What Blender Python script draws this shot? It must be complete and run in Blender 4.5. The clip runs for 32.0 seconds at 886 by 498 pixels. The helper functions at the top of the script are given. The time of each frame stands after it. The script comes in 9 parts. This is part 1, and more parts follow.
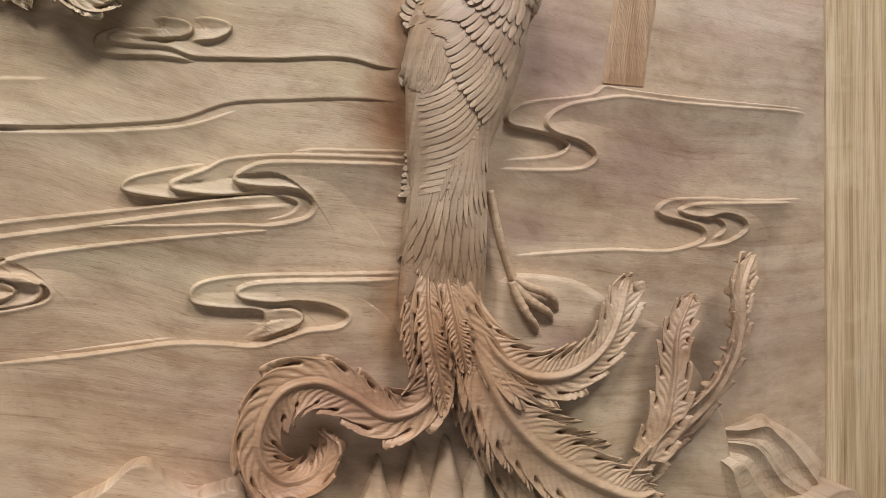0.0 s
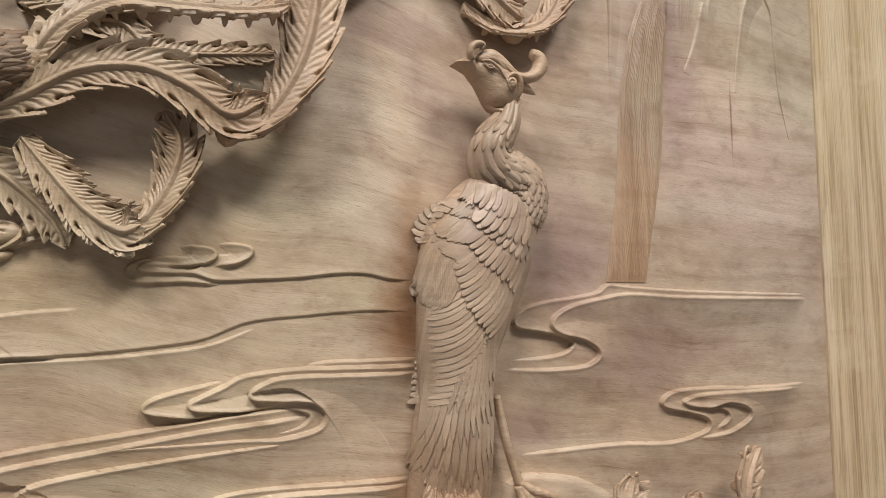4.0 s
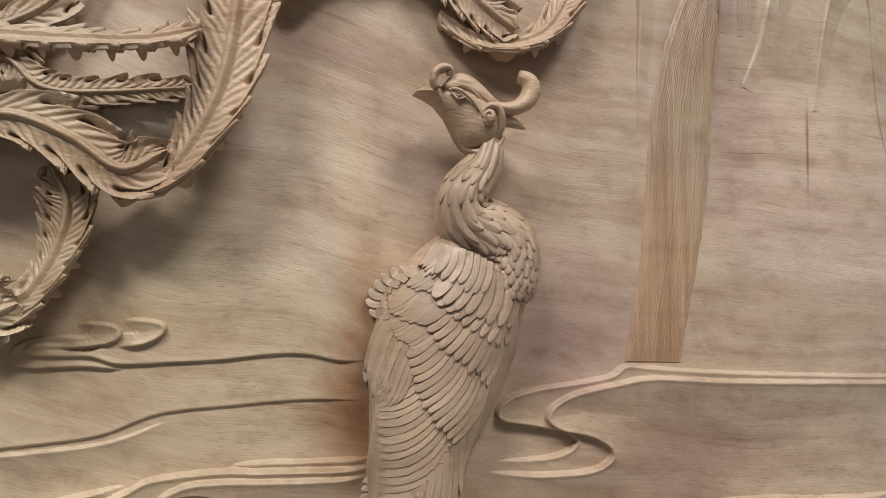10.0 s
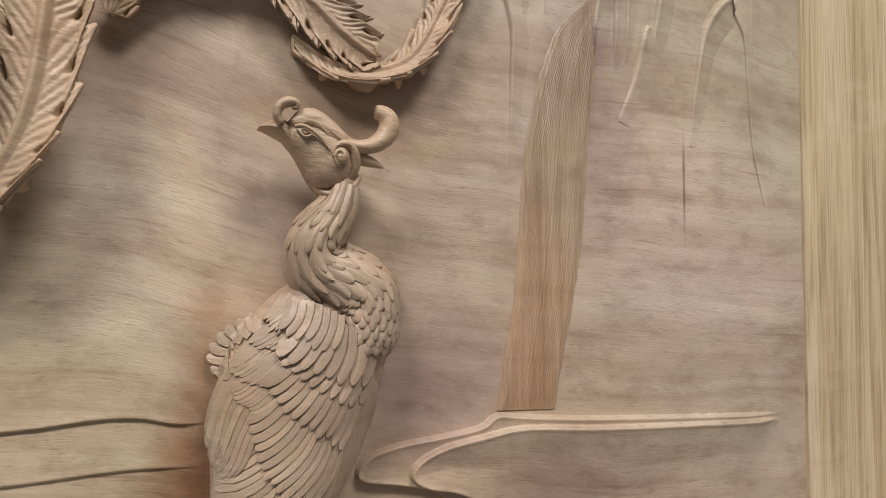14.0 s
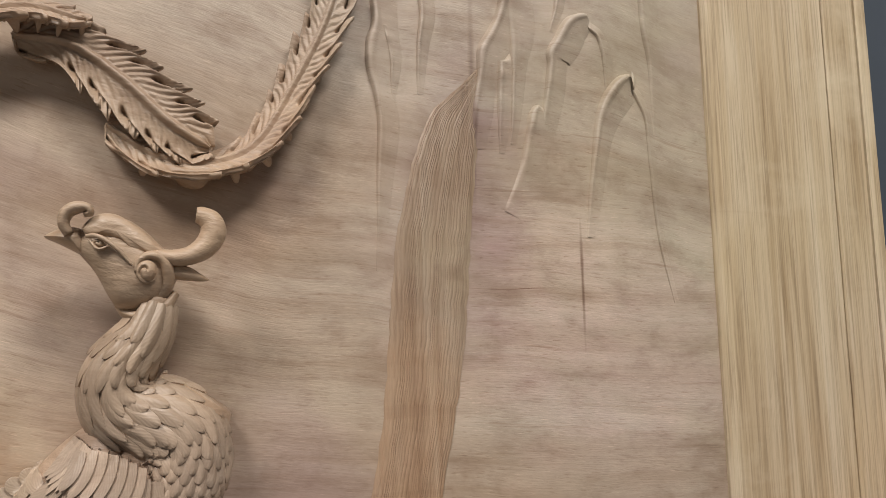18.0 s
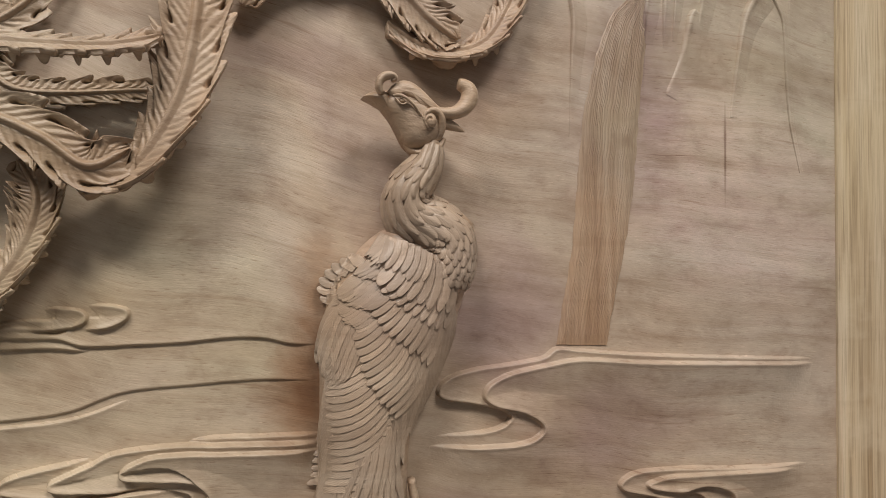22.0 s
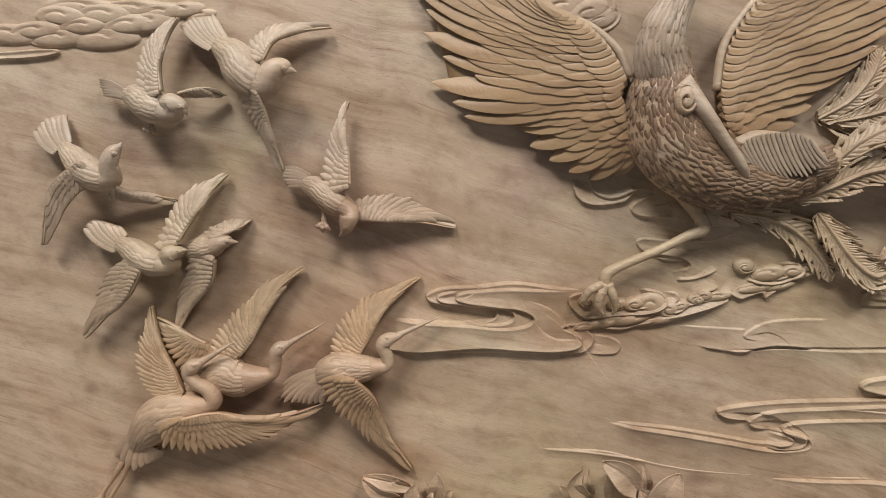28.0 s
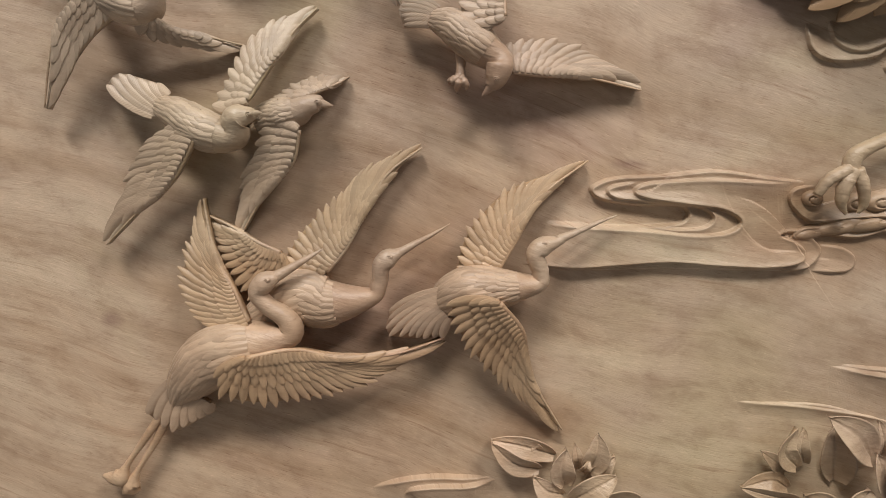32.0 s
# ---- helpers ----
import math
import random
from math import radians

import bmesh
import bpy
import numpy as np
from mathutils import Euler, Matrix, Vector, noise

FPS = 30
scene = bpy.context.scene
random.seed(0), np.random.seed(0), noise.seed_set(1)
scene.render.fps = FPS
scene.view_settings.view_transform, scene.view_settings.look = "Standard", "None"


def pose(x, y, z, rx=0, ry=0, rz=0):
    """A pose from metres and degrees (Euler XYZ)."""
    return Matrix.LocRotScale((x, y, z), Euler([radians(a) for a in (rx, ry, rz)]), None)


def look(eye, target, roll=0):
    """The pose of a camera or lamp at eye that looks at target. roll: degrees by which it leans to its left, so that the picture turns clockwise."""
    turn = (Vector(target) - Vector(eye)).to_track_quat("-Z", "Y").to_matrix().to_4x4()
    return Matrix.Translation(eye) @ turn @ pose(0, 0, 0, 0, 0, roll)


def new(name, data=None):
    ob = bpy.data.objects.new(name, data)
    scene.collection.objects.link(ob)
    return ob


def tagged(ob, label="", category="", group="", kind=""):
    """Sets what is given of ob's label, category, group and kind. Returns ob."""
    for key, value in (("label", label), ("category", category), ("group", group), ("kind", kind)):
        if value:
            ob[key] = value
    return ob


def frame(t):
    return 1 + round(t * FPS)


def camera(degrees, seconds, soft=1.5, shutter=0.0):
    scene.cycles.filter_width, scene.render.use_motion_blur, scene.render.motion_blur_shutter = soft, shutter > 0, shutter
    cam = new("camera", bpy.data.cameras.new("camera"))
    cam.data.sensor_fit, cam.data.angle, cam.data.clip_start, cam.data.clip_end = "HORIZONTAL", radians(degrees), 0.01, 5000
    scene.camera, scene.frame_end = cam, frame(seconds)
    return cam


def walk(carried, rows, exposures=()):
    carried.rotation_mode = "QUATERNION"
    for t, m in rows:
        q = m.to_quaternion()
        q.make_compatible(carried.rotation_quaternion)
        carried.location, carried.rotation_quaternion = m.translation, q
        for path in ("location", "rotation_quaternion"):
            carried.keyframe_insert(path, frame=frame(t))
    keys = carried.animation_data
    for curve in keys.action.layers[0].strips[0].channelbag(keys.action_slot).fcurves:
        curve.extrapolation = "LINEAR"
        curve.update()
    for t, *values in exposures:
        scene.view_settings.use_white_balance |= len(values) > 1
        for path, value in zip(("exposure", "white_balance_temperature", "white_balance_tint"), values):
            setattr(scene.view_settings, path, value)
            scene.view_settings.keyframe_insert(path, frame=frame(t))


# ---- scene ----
# ---------------------------------------------------------------- camera
cam = camera(66.29, 32.0, soft=0.5)
PATH = [
    (0, (0.3244, -0.7535, 1.1085), (1.0185, 1.1189, 0.9990), -2.00),
    (0.5, (0.3301, -0.7462, 1.1366), (1.0183, 1.1297, 1.0511), -1.80),
    (1, (0.3322, -0.7386, 1.1587), (1.0067, 1.1436, 1.1111), -1.67),
    (1.5, (0.3321, -0.7364, 1.1800), (0.9981, 1.1494, 1.1653), -1.59),
    (2, (0.3347, -0.7325, 1.2003), (1.0080, 1.1506, 1.2268), -1.69),
    (2.5, (0.3303, -0.7302, 1.2159), (1.0180, 1.1471, 1.2697), -1.83),
    (3, (0.3184, -0.7510, 1.2368), (1.0224, 1.1190, 1.3231), -1.81),
    (3.5, (0.3172, -0.7687, 1.2565), (1.0119, 1.1038, 1.3632), -1.70),
    (4, (0.3195, -0.7813, 1.2663), (0.9942, 1.0984, 1.3734), -1.29),
    (4.5, (0.3383, -0.7962, 1.2770), (0.9767, 1.0960, 1.3865), -1.40),
    (6.5, (0.4269, -0.7633, 1.3034), (0.8926, 1.1802, 1.3808), 0.31),
    (7, (0.4536, -0.7424, 1.3165), (0.8684, 1.2134, 1.3676), 0.54),
    (7.5, (0.4707, -0.7260, 1.3293), (0.8476, 1.2373, 1.3863), 0.28),
    (8, (0.4749, -0.7096, 1.3404), (0.8415, 1.2560, 1.3871), 0.44),
    (8.5, (0.4872, -0.6931, 1.3497), (0.8619, 1.2710, 1.3915), 0.30),
    (9, (0.4942, -0.6770, 1.3578), (0.8634, 1.2879, 1.4116), 0.16),
    (9.5, (0.5006, -0.6695, 1.3617), (0.8741, 1.2946, 1.4147), 0.13),
    (10, (0.5061, -0.6653, 1.3633), (0.8895, 1.2968, 1.4224), -0.08),
    (10.5, (0.5116, -0.6557, 1.3623), (0.8989, 1.3061, 1.3995), -0.16),
    (11, (0.5114, -0.6440, 1.3638), (0.9034, 1.3167, 1.4075), -0.18),
    (11.5, (0.4970, -0.6536, 1.3634), (0.8713, 1.3100, 1.4276), -0.33),
    (12, (0.4685, -0.6695, 1.3682), (0.8173, 1.2988, 1.4343), -0.31),
    (12.5, (0.4576, -0.6821, 1.3869), (0.8370, 1.2801, 1.4636), -0.44),
    (13, (0.4683, -0.6846, 1.3987), (0.8981, 1.2676, 1.4644), -0.35),
    (13.5, (0.5205, -0.6621, 1.4103), (1.0437, 1.2674, 1.4675), -0.39),
    (14, (0.5800, -0.6314, 1.4096), (1.1717, 1.2784, 1.4617), -0.32),
    (14.5, (0.6186, -0.5909, 1.4249), (1.2843, 1.2939, 1.4924), -0.48),
    (15, (0.6496, -0.5822, 1.4480), (1.3764, 1.2785, 1.5470), -0.91),
    (15.5, (0.6677, -0.5763, 1.4623), (1.4205, 1.2716, 1.5982), -0.97),
    (17.5, (0.7083, -0.5868, 1.4782), (1.3847, 1.2838, 1.6867), -1.24),
    (18, (0.6957, -0.5754, 1.4650), (1.3855, 1.2910, 1.6667), -1.36),
    (18.5, (0.6883, -0.5704, 1.4459), (1.3876, 1.2933, 1.6397), -1.48),
    (19, (0.6777, -0.5681, 1.4210), (1.3848, 1.2960, 1.5785), -1.44),
    (19.5, (0.6734, -0.5725, 1.3976), (1.3913, 1.2901, 1.5221), -1.43),
    (20, (0.6715, -0.5798, 1.3799), (1.3949, 1.2822, 1.4782), -1.42),
    (20.5, (0.6650, -0.5934, 1.3692), (1.3716, 1.2757, 1.4546), -1.36),
    (21, (0.6454, -0.6324, 1.3676), (1.3107, 1.2513, 1.4619), -1.06),
    (21.5, (0.5883, -0.6840, 1.3629), (1.1800, 1.2255, 1.4238), -0.41),
    (22, (0.5204, -0.7294, 1.3624), (0.9884, 1.2148, 1.3966), 0.20),
    (22.5, (0.4694, -0.7698, 1.3597), (0.8189, 1.1994, 1.3611), 0.77),
    (23, (0.4401, -0.8058, 1.3584), (0.7261, 1.1734, 1.3297), 1.31),
    (23.5, (0.4127, -0.8517, 1.3829), (0.6197, 1.1371, 1.3400), 0.90),
    (24, (0.4031, -0.9084, 1.4198), (0.5378, 1.0851, 1.3333), 0.03),
    (24.5, (0.3981, -0.9859, 1.4704), (0.4023, 1.0103, 1.3472), 0.70),
    (26.5, (-0.0383, -1.1092, 1.6014), (-0.0336, 0.8775, 1.3717), 1.26),
    (27, (-0.1578, -1.1087, 1.5781), (-0.2165, 0.8746, 1.3264), 1.92),
    (27.5, (-0.2530, -1.1042, 1.5397), (-0.3371, 0.8732, 1.2518), 1.41),
    (28, (-0.3428, -1.0889, 1.5001), (-0.4728, 0.8849, 1.2048), 1.88),
    (28.5, (-0.4021, -1.0606, 1.4696), (-0.5305, 0.9156, 1.1900), 1.85),
    (29, (-0.4442, -1.0129, 1.4346), (-0.5565, 0.9611, 1.1333), 2.02),
    (29.5, (-0.4868, -0.9718, 1.4035), (-0.5880, 1.0018, 1.0961), 1.90),
    (30, (-0.5153, -0.9245, 1.3710), (-0.5873, 1.0457, 1.0347), 1.87),
    (30.5, (-0.5408, -0.8901, 1.3500), (-0.6002, 1.0810, 1.0166), 2.29),
    (31, (-0.5544, -0.8606, 1.3315), (-0.6072, 1.1113, 1.0021), 2.46),
    (31.5, (-0.5744, -0.8318, 1.3184), (-0.6274, 1.1391, 0.9822), 2.70),
    (32, (-0.5904, -0.8106, 1.3115), (-0.6390, 1.1617, 0.9835), 2.90),
]
EXPOSURES = [(0.0, 0.17), (4.5, 0.14), (9.0, 0.02), (15.0, 0.02), (18.0, -0.06), (24.0, -0.16), (27.0, -0.10), (29.0, 0.01), (30.0, 0.03), (32.0, 0.01)]
walk(cam, [(t, look(eye, target, roll)) for t, eye, target, roll in PATH], EXPOSURES)

# ---------------------------------------------------------------- light
world = bpy.data.worlds.new("world")
scene.world = world
world.use_nodes = True
world.node_tree.nodes["Background"].inputs["Color"].default_value = (0.75, 0.85, 1.0, 1)
world.node_tree.nodes["Background"].inputs["Strength"].default_value = 0.3
scene.view_settings.exposure = 0.0


def area_lamp(name, at, target, sx, sy, watts, colour):
    data = bpy.data.lights.new(name, "AREA")
    data.shape, data.size, data.size_y, data.energy, data.color = "RECTANGLE", sx, sy, watts, colour
    ob = new(name, data)
    ob.matrix_world = look(at, target)
    return ob


# Two roof panels high in front of the carving, added fill behind the viewer.
area_lamp("ceiling_panel_light", (-1.8, -3.1, 5.6), (-0.3, 0, 1.2), 2.0, 0.8, 262, (1.0, 0.965, 0.925))
area_lamp("ceiling_panel_light", (2.0, -3.1, 5.6), (0.5, 0, 1.2), 2.0, 0.8, 207, (1.0, 0.965, 0.925))
# weak cool fill lamp, added to soften the shadows; the wall has no window
area_lamp("window_daylight", (-0.6, -6.9, 2.2), (0.0, 0, 1.3), 3.6, 2.0, 16, (0.93, 0.97, 1.0))

# ---------------------------------------------------------------- materials


def nodes_of(name):
    mat = bpy.data.materials.new(name)
    mat.use_nodes = True
    return mat, mat.node_tree.nodes, mat.node_tree.links


def ramp(n, stops):
    r = n.new("ShaderNodeValToRGB")
    e = r.color_ramp.elements
    while len(e) < len(stops):
        e.new(0.5)
    for el, (pos, col) in zip(e, stops):
        el.position, el.color = pos, (*col, 1) if len(col) == 3 else col
    return r


def noise_tex(n, l, vec, scale, detail=6.0, rough=0.6, dist=0.0):
    t = n.new("ShaderNodeTexNoise")
    t.inputs["Scale"].default_value, t.inputs["Detail"].default_value = scale, detail
    t.inputs["Roughness"].default_value, t.inputs["Distortion"].default_value = rough, dist
    l.new(vec, t.inputs["Vector"])
    return t


def stretched(n, l, vec, scale, rot=(0, 0, 0)):
    m = n.new("ShaderNodeMapping")
    m.inputs["Scale"].default_value = scale
    m.inputs["Rotation"].default_value = rot
    l.new(vec, m.inputs["Vector"])
    return m.outputs["Vector"]


def mix(n, l, kind, fac, a, b):
    m = n.new("ShaderNodeMix")
    m.data_type, m.blend_type = "RGBA", kind
    for sock, v in ((m.inputs[0], fac), (m.inputs[6], a), (m.inputs[7], b)):
        if isinstance(v, (int, float)):
            sock.default_value = v
        elif isinstance(v, tuple):
            sock.default_value = (*v, 1)
        else:
            l.new(v, sock)
    return m.outputs[2]


def wood(name, dark, mid, light, rough=0.44, stretch=(1.1, 1.1, 7.5), stain=0.35, pores=0.5, bump=0.25, barbs=False, rot=(0, 0, 0), swirl=0.0, hue=0.35, streaks=0.3, worn=0.0, patches=()):
    """Bare carved hardwood: broad figure, fine pores, blotchy stain."""
    mat, n, l = nodes_of(name)
    bsdf = n["Principled BSDF"]
    pos = n.new("ShaderNodeNewGeometry").outputs["Position"]
    bend = noise_tex(n, l, pos, 1.6, 2, 0.5)
    ba = n.new("ShaderNodeVectorMath")
    ba.operation = "SCALE"
    ba.inputs["Scale"].default_value = swirl
    l.new(bend.outputs["Color"], ba.inputs[0])
    bs = n.new("ShaderNodeVectorMath")
    bs.operation = "ADD"
    l.new(pos, bs.inputs[0])
    l.new(ba.outputs[0], bs.inputs[1])
    grain_pos = bs.outputs[0]
    wide = noise_tex(n, l, stretched(n, l, grain_pos, stretch, rot), 2.3, 6, 0.6, 0.8)
    fig = ramp(n, [(0.28, dark), (0.5, mid), (0.74, light)])
    l.new(wide.outputs["Fac"], fig.inputs["Fac"])
    fine = noise_tex(n, l, stretched(n, l, grain_pos, (stretch[0] * 9, stretch[1] * 9, stretch[2] * (22 if stretch[2] > 1 else 5)), rot), 2.2, 4, 0.65, 0.3)
    fr = ramp(n, [(0.33, (0.55, 0.5, 0.46)), (0.55, (1, 1, 1))])
    l.new(fine.outputs["Fac"], fr.inputs["Fac"])
    col = mix(n, l, "MULTIPLY", pores, fig.outputs["Color"], fr.outputs["Color"])
    blot = noise_tex(n, l, stretched(n, l, pos, (1, 1, 1.4)), 2.2, 8, 0.62, 0.5)
    br = ramp(n, [(0.44, (0, 0, 0)), (0.66, (1, 1, 1))])
    l.new(blot.outputs["Fac"], br.inputs["Fac"])
    grey = mix(n, l, "MULTIPLY", 1.0, col, (0.72, 0.66, 0.68))
    bf = n.new("ShaderNodeMath")
    bf.operation = "MULTIPLY"
    bf.inputs[1].default_value = stain
    l.new(br.outputs["Color"], bf.inputs[0])
    col = mix(n, l, "MIX", bf.outputs[0], col, grey)
    # pale patches of raw, freshly scraped wood
    blot2 = noise_tex(n, l, stretched(n, l, pos, (1.2, 1, 1.8), (0.3, 0.7, 0)), 3.7, 6, 0.6, 0.3)
    b2 = ramp(n, [(0.54, (0, 0, 0)), (0.74, (0.75, 0.75, 0.75))])
    l.new(blot2.outputs["Fac"], b2.inputs["Fac"])
    col = mix(n, l, "MIX", b2.outputs["Color"], col, light)
    # the wood wanders between an olive and a rosy brown
    hn = noise_tex(n, l, stretched(n, l, pos, (1, 1, 1.3), (0.2, 0.9, 0.4)), 1.9, 5, 0.55, 0.6)
    hr = ramp(n, [(0.36, (0.97, 1.0, 0.87)), (0.50, (1, 1, 1)), (0.61, (1.11, 0.96, 0.82)), (0.72, (1.0, 0.89, 0.93))])
    l.new(hn.outputs["Fac"], hr.inputs["Fac"])
    col = mix(n, l, "MULTIPLY", hue, col, hr.outputs["Color"])
    sn = noise_tex(n, l, stretched(n, l, pos, (1.3, 1, 2.2), (0.5, 0.1, 0.2)), 6.5, 4, 0.55, 0.8)
    sr = ramp(n, [(0.66, (1, 1, 1)), (0.76, (0.62, 0.55, 0.54))])
    l.new(sn.outputs["Fac"], sr.inputs["Fac"])
    col = mix(n, l, "MULTIPLY", hue, col, sr.outputs["Color"])
    # thin dark grain lines that run slightly uphill
    gl = noise_tex(n, l, stretched(n, l, grain_pos, (1.6, 1.6, 34.0), (0, 0.16, 0)), 1.5, 5, 0.6, 0.5)
    gr = ramp(n, [(0.60, (1, 1, 1)), (0.72, (0.70, 0.62, 0.58))])
    l.new(gl.outputs["Fac"], gr.inputs["Fac"])
    col = mix(n, l, "MULTIPLY", streaks, col, gr.outputs["Color"])
    # the heartwood is browner towards one end of the board and paler and greyer towards the other
    sx = n.new("ShaderNodeSeparateXYZ")
    l.new(pos, sx.inputs[0])
    mr = n.new("ShaderNodeMapRange")
    mr.inputs[1].default_value, mr.inputs[2].default_value = -0.5, 1.1
    l.new(sx.outputs["X"], mr.inputs[0])
    er = ramp(n, [(0.0, (0.955, 1.0, 1.025)), (1.0, (0.92, 1.0, 1.12))])
    l.new(mr.outputs[0], er.inputs["Fac"])
    col = mix(n, l, "MULTIPLY", 1.0 if streaks > 0.2 else 0.0, col, er.outputs["Color"])
    mz = n.new("ShaderNodeMapRange")
    mz.inputs[1].default_value, mz.inputs[2].default_value = 0.7, 1.5
    l.new(sx.outputs["Z"], mz.inputs[0])
    zr = ramp(n, [(0.0, (1.10, 0.985, 0.90)), (0.5, (1.03, 0.995, 0.955)), (1.0, (0.98, 1.0, 1.02))])
    l.new(mz.outputs[0], zr.inputs["Fac"])
    col = mix(n, l, "MULTIPLY", 1.0 if streaks > 0.2 else 0.0, col, zr.outputs["Color"])
    scratch = None
    if worn:
        # short dark fibres that fall away to one side, in some places more than in others
        lean = stretched(n, l, grain_pos, (1, 1, 1), (0, -0.2, 0))
        fib = noise_tex(n, l, stretched(n, l, lean, (11, 11, 150)), 1.0, 3, 0.6, 0.4)
        fb = ramp(n, [(0.53, (1, 1, 1)), (0.63, (0.66, 0.57, 0.51))])
        l.new(fib.outputs["Fac"], fb.inputs["Fac"])
        where = noise_tex(n, l, pos, 3.3, 4, 0.6)
        wr = ramp(n, [(0.38, (0.12, 0.12, 0.12)), (0.62, (1, 1, 1))])
        l.new(where.outputs["Fac"], wr.inputs["Fac"])
        wf = n.new("ShaderNodeMath")
        wf.operation = "MULTIPLY"
        wf.inputs[1].default_value = worn * 0.22
        l.new(wr.outputs["Color"], wf.inputs[0])
        col = mix(n, l, "MULTIPLY", wf.outputs[0], col, fb.outputs["Color"])
        # long curved growth lines, a few centimetres apart
        ring = noise_tex(n, l, stretched(n, l, lean, (0.8, 0.8, 4.5)), 1.3, 1.5, 0.45, 0.5)
        rm = n.new("ShaderNodeMath")
        rm.operation = "MULTIPLY"
        rm.inputs[1].default_value = 20.0
        l.new(ring.outputs["Fac"], rm.inputs[0])
        rf = n.new("ShaderNodeMath")
        rf.operation = "FRACT"
        l.new(rm.outputs[0], rf.inputs[0])
        rr = ramp(n, [(0.0, (0.56, 0.46, 0.40)), (0.06, (0.93, 0.90, 0.87)), (0.5, (1.04, 1.04, 1.04)), (1.0, (0.93, 0.90, 0.87))])
        l.new(rf.outputs[0], rr.inputs["Fac"])
        rw = n.new("ShaderNodeMath")
        rw.operation = "MULTIPLY"
        rw.inputs[1].default_value = worn * 0.7
        l.new(wr.outputs["Color"], rw.inputs[0])
        col = mix(n, l, "MULTIPLY", rw.outputs[0], col, rr.outputs["Color"])
        # mottling and small dark flecks
        mo = noise_tex(n, l, stretched(n, l, pos, (1, 1, 1.6)), 20.0, 6, 0.68, 0.4)
        mm = ramp(n, [(0.30, (0.74, 0.68, 0.64)), (0.5, (1, 1, 1)), (0.70, (1.15, 1.15, 1.17))])
        l.new(mo.outputs["Fac"], mm.inputs["Fac"])
        col = mix(n, l, "MULTIPLY", worn, col, mm.outputs["Color"])
        fl = noise_tex(n, l, stretched(n, l, lean, (1, 1, 2.6)), 120.0, 2, 0.6)
        fk = ramp(n, [(0.63, (1, 1, 1)), (0.73, (0.74, 0.67, 0.63))])
        l.new(fl.outputs["Fac"], fk.inputs["Fac"])
        col = mix(n, l, "MULTIPLY", worn, col, fk.outputs["Color"])
        scratch = n.new("ShaderNodeMath")
        scratch.operation = "ADD"
        l.new(fib.outputs["Fac"], scratch.inputs[0])
        l.new(fl.outputs["Fac"], scratch.inputs[1])
    for px, pz, rx, rz, tint, amount in patches:
        # a stain with a ragged edge
        ve = n.new("ShaderNodeVectorMath")
        ve.operation = "SUBTRACT"
        l.new(pos, ve.inputs[0])
        ve.inputs[1].default_value = (px, 0, pz)
        ms = stretched(n, l, ve.outputs[0], (1 / rx, 0, 1 / rz))
        ln = n.new("ShaderNodeVectorMath")
        ln.operation = "LENGTH"
        l.new(ms, ln.inputs[0])
        ed = n.new("ShaderNodeMath")
        ed.operation = "MULTIPLY_ADD"
        ed.inputs[1].default_value = 2.6
        l.new(blot.outputs["Fac"], ed.inputs[0])
        l.new(ln.outputs["Value"], ed.inputs[2])
        ef = n.new("ShaderNodeMapRange")
        ef.inputs[1].default_value, ef.inputs[2].default_value = 2.55, 1.45
        ef.inputs[3].default_value, ef.inputs[4].default_value = 0.0, amount
        l.new(ed.outputs[0], ef.inputs[0])
        col = mix(n, l, "MULTIPLY", ef.outputs[0], col, tint)
    oi = n.new("ShaderNodeObjectInfo")
    vr = n.new("ShaderNodeMapRange")
    vr.inputs[3].default_value, vr.inputs[4].default_value = 0.84, 1.10
    l.new(oi.outputs["Random"], vr.inputs[0])
    col = mix(n, l, "MULTIPLY", 1.0 if barbs else 0.0, col, vr.outputs[0])
    l.new(col, bsdf.inputs["Base Color"])
    bsdf.inputs["Roughness"].default_value = rough
    bsdf.inputs["Specular IOR Level"].default_value = 0.5
    height = scratch.outputs[0] if scratch else fine.outputs["Fac"]
    strength, dist = bump, 0.002
    if barbs:
        # knife-cut barbs that run outwards from the quill, in the feather's own length
        oc = n.new("ShaderNodeTexCoord").outputs["UV" if barbs == "uv" else "Object"]
        sep = n.new("ShaderNodeSeparateXYZ")
        l.new(oc, sep.inputs[0])
        ab = n.new("ShaderNodeMath")
        ab.operation = "ABSOLUTE"
        l.new(sep.outputs["X"], ab.inputs[0])
        ma = n.new("ShaderNodeMath")
        ma.operation = "MULTIPLY_ADD"
        ma.inputs[1].default_value = -3.6 if barbs == "uv" else -1.0
        l.new(ab.outputs[0], ma.inputs[0])
        l.new(sep.outputs["Y"], ma.inputs[2])
        fq = n.new("ShaderNodeMath")
        fq.operation = "MULTIPLY"
        fq.inputs[1].default_value = 1050.0 if barbs == "uv" else 105.0
        wv = n.new("ShaderNodeMath")
        wv.operation = "MULTIPLY_ADD"
        wv.inputs[1].default_value = 0.010 if barbs == "uv" else 0.30
        l.new(noise_tex(n, l, pos, 60.0, 3, 0.6).outputs["Fac"], wv.inputs[0])
        l.new(ma.outputs[0], wv.inputs[2])
        l.new(wv.outputs[0], fq.inputs[0])
        si = n.new("ShaderNodeMath")
        si.operation = "SINE"
        l.new(fq.outputs[0], si.inputs[0])
        ad = n.new("ShaderNodeMath")
        ad.operation = "MULTIPLY_ADD"
        ad.inputs[1].default_value = 0.2
        l.new(si.outputs[0], ad.inputs[0])
        l.new(height, ad.inputs[2])
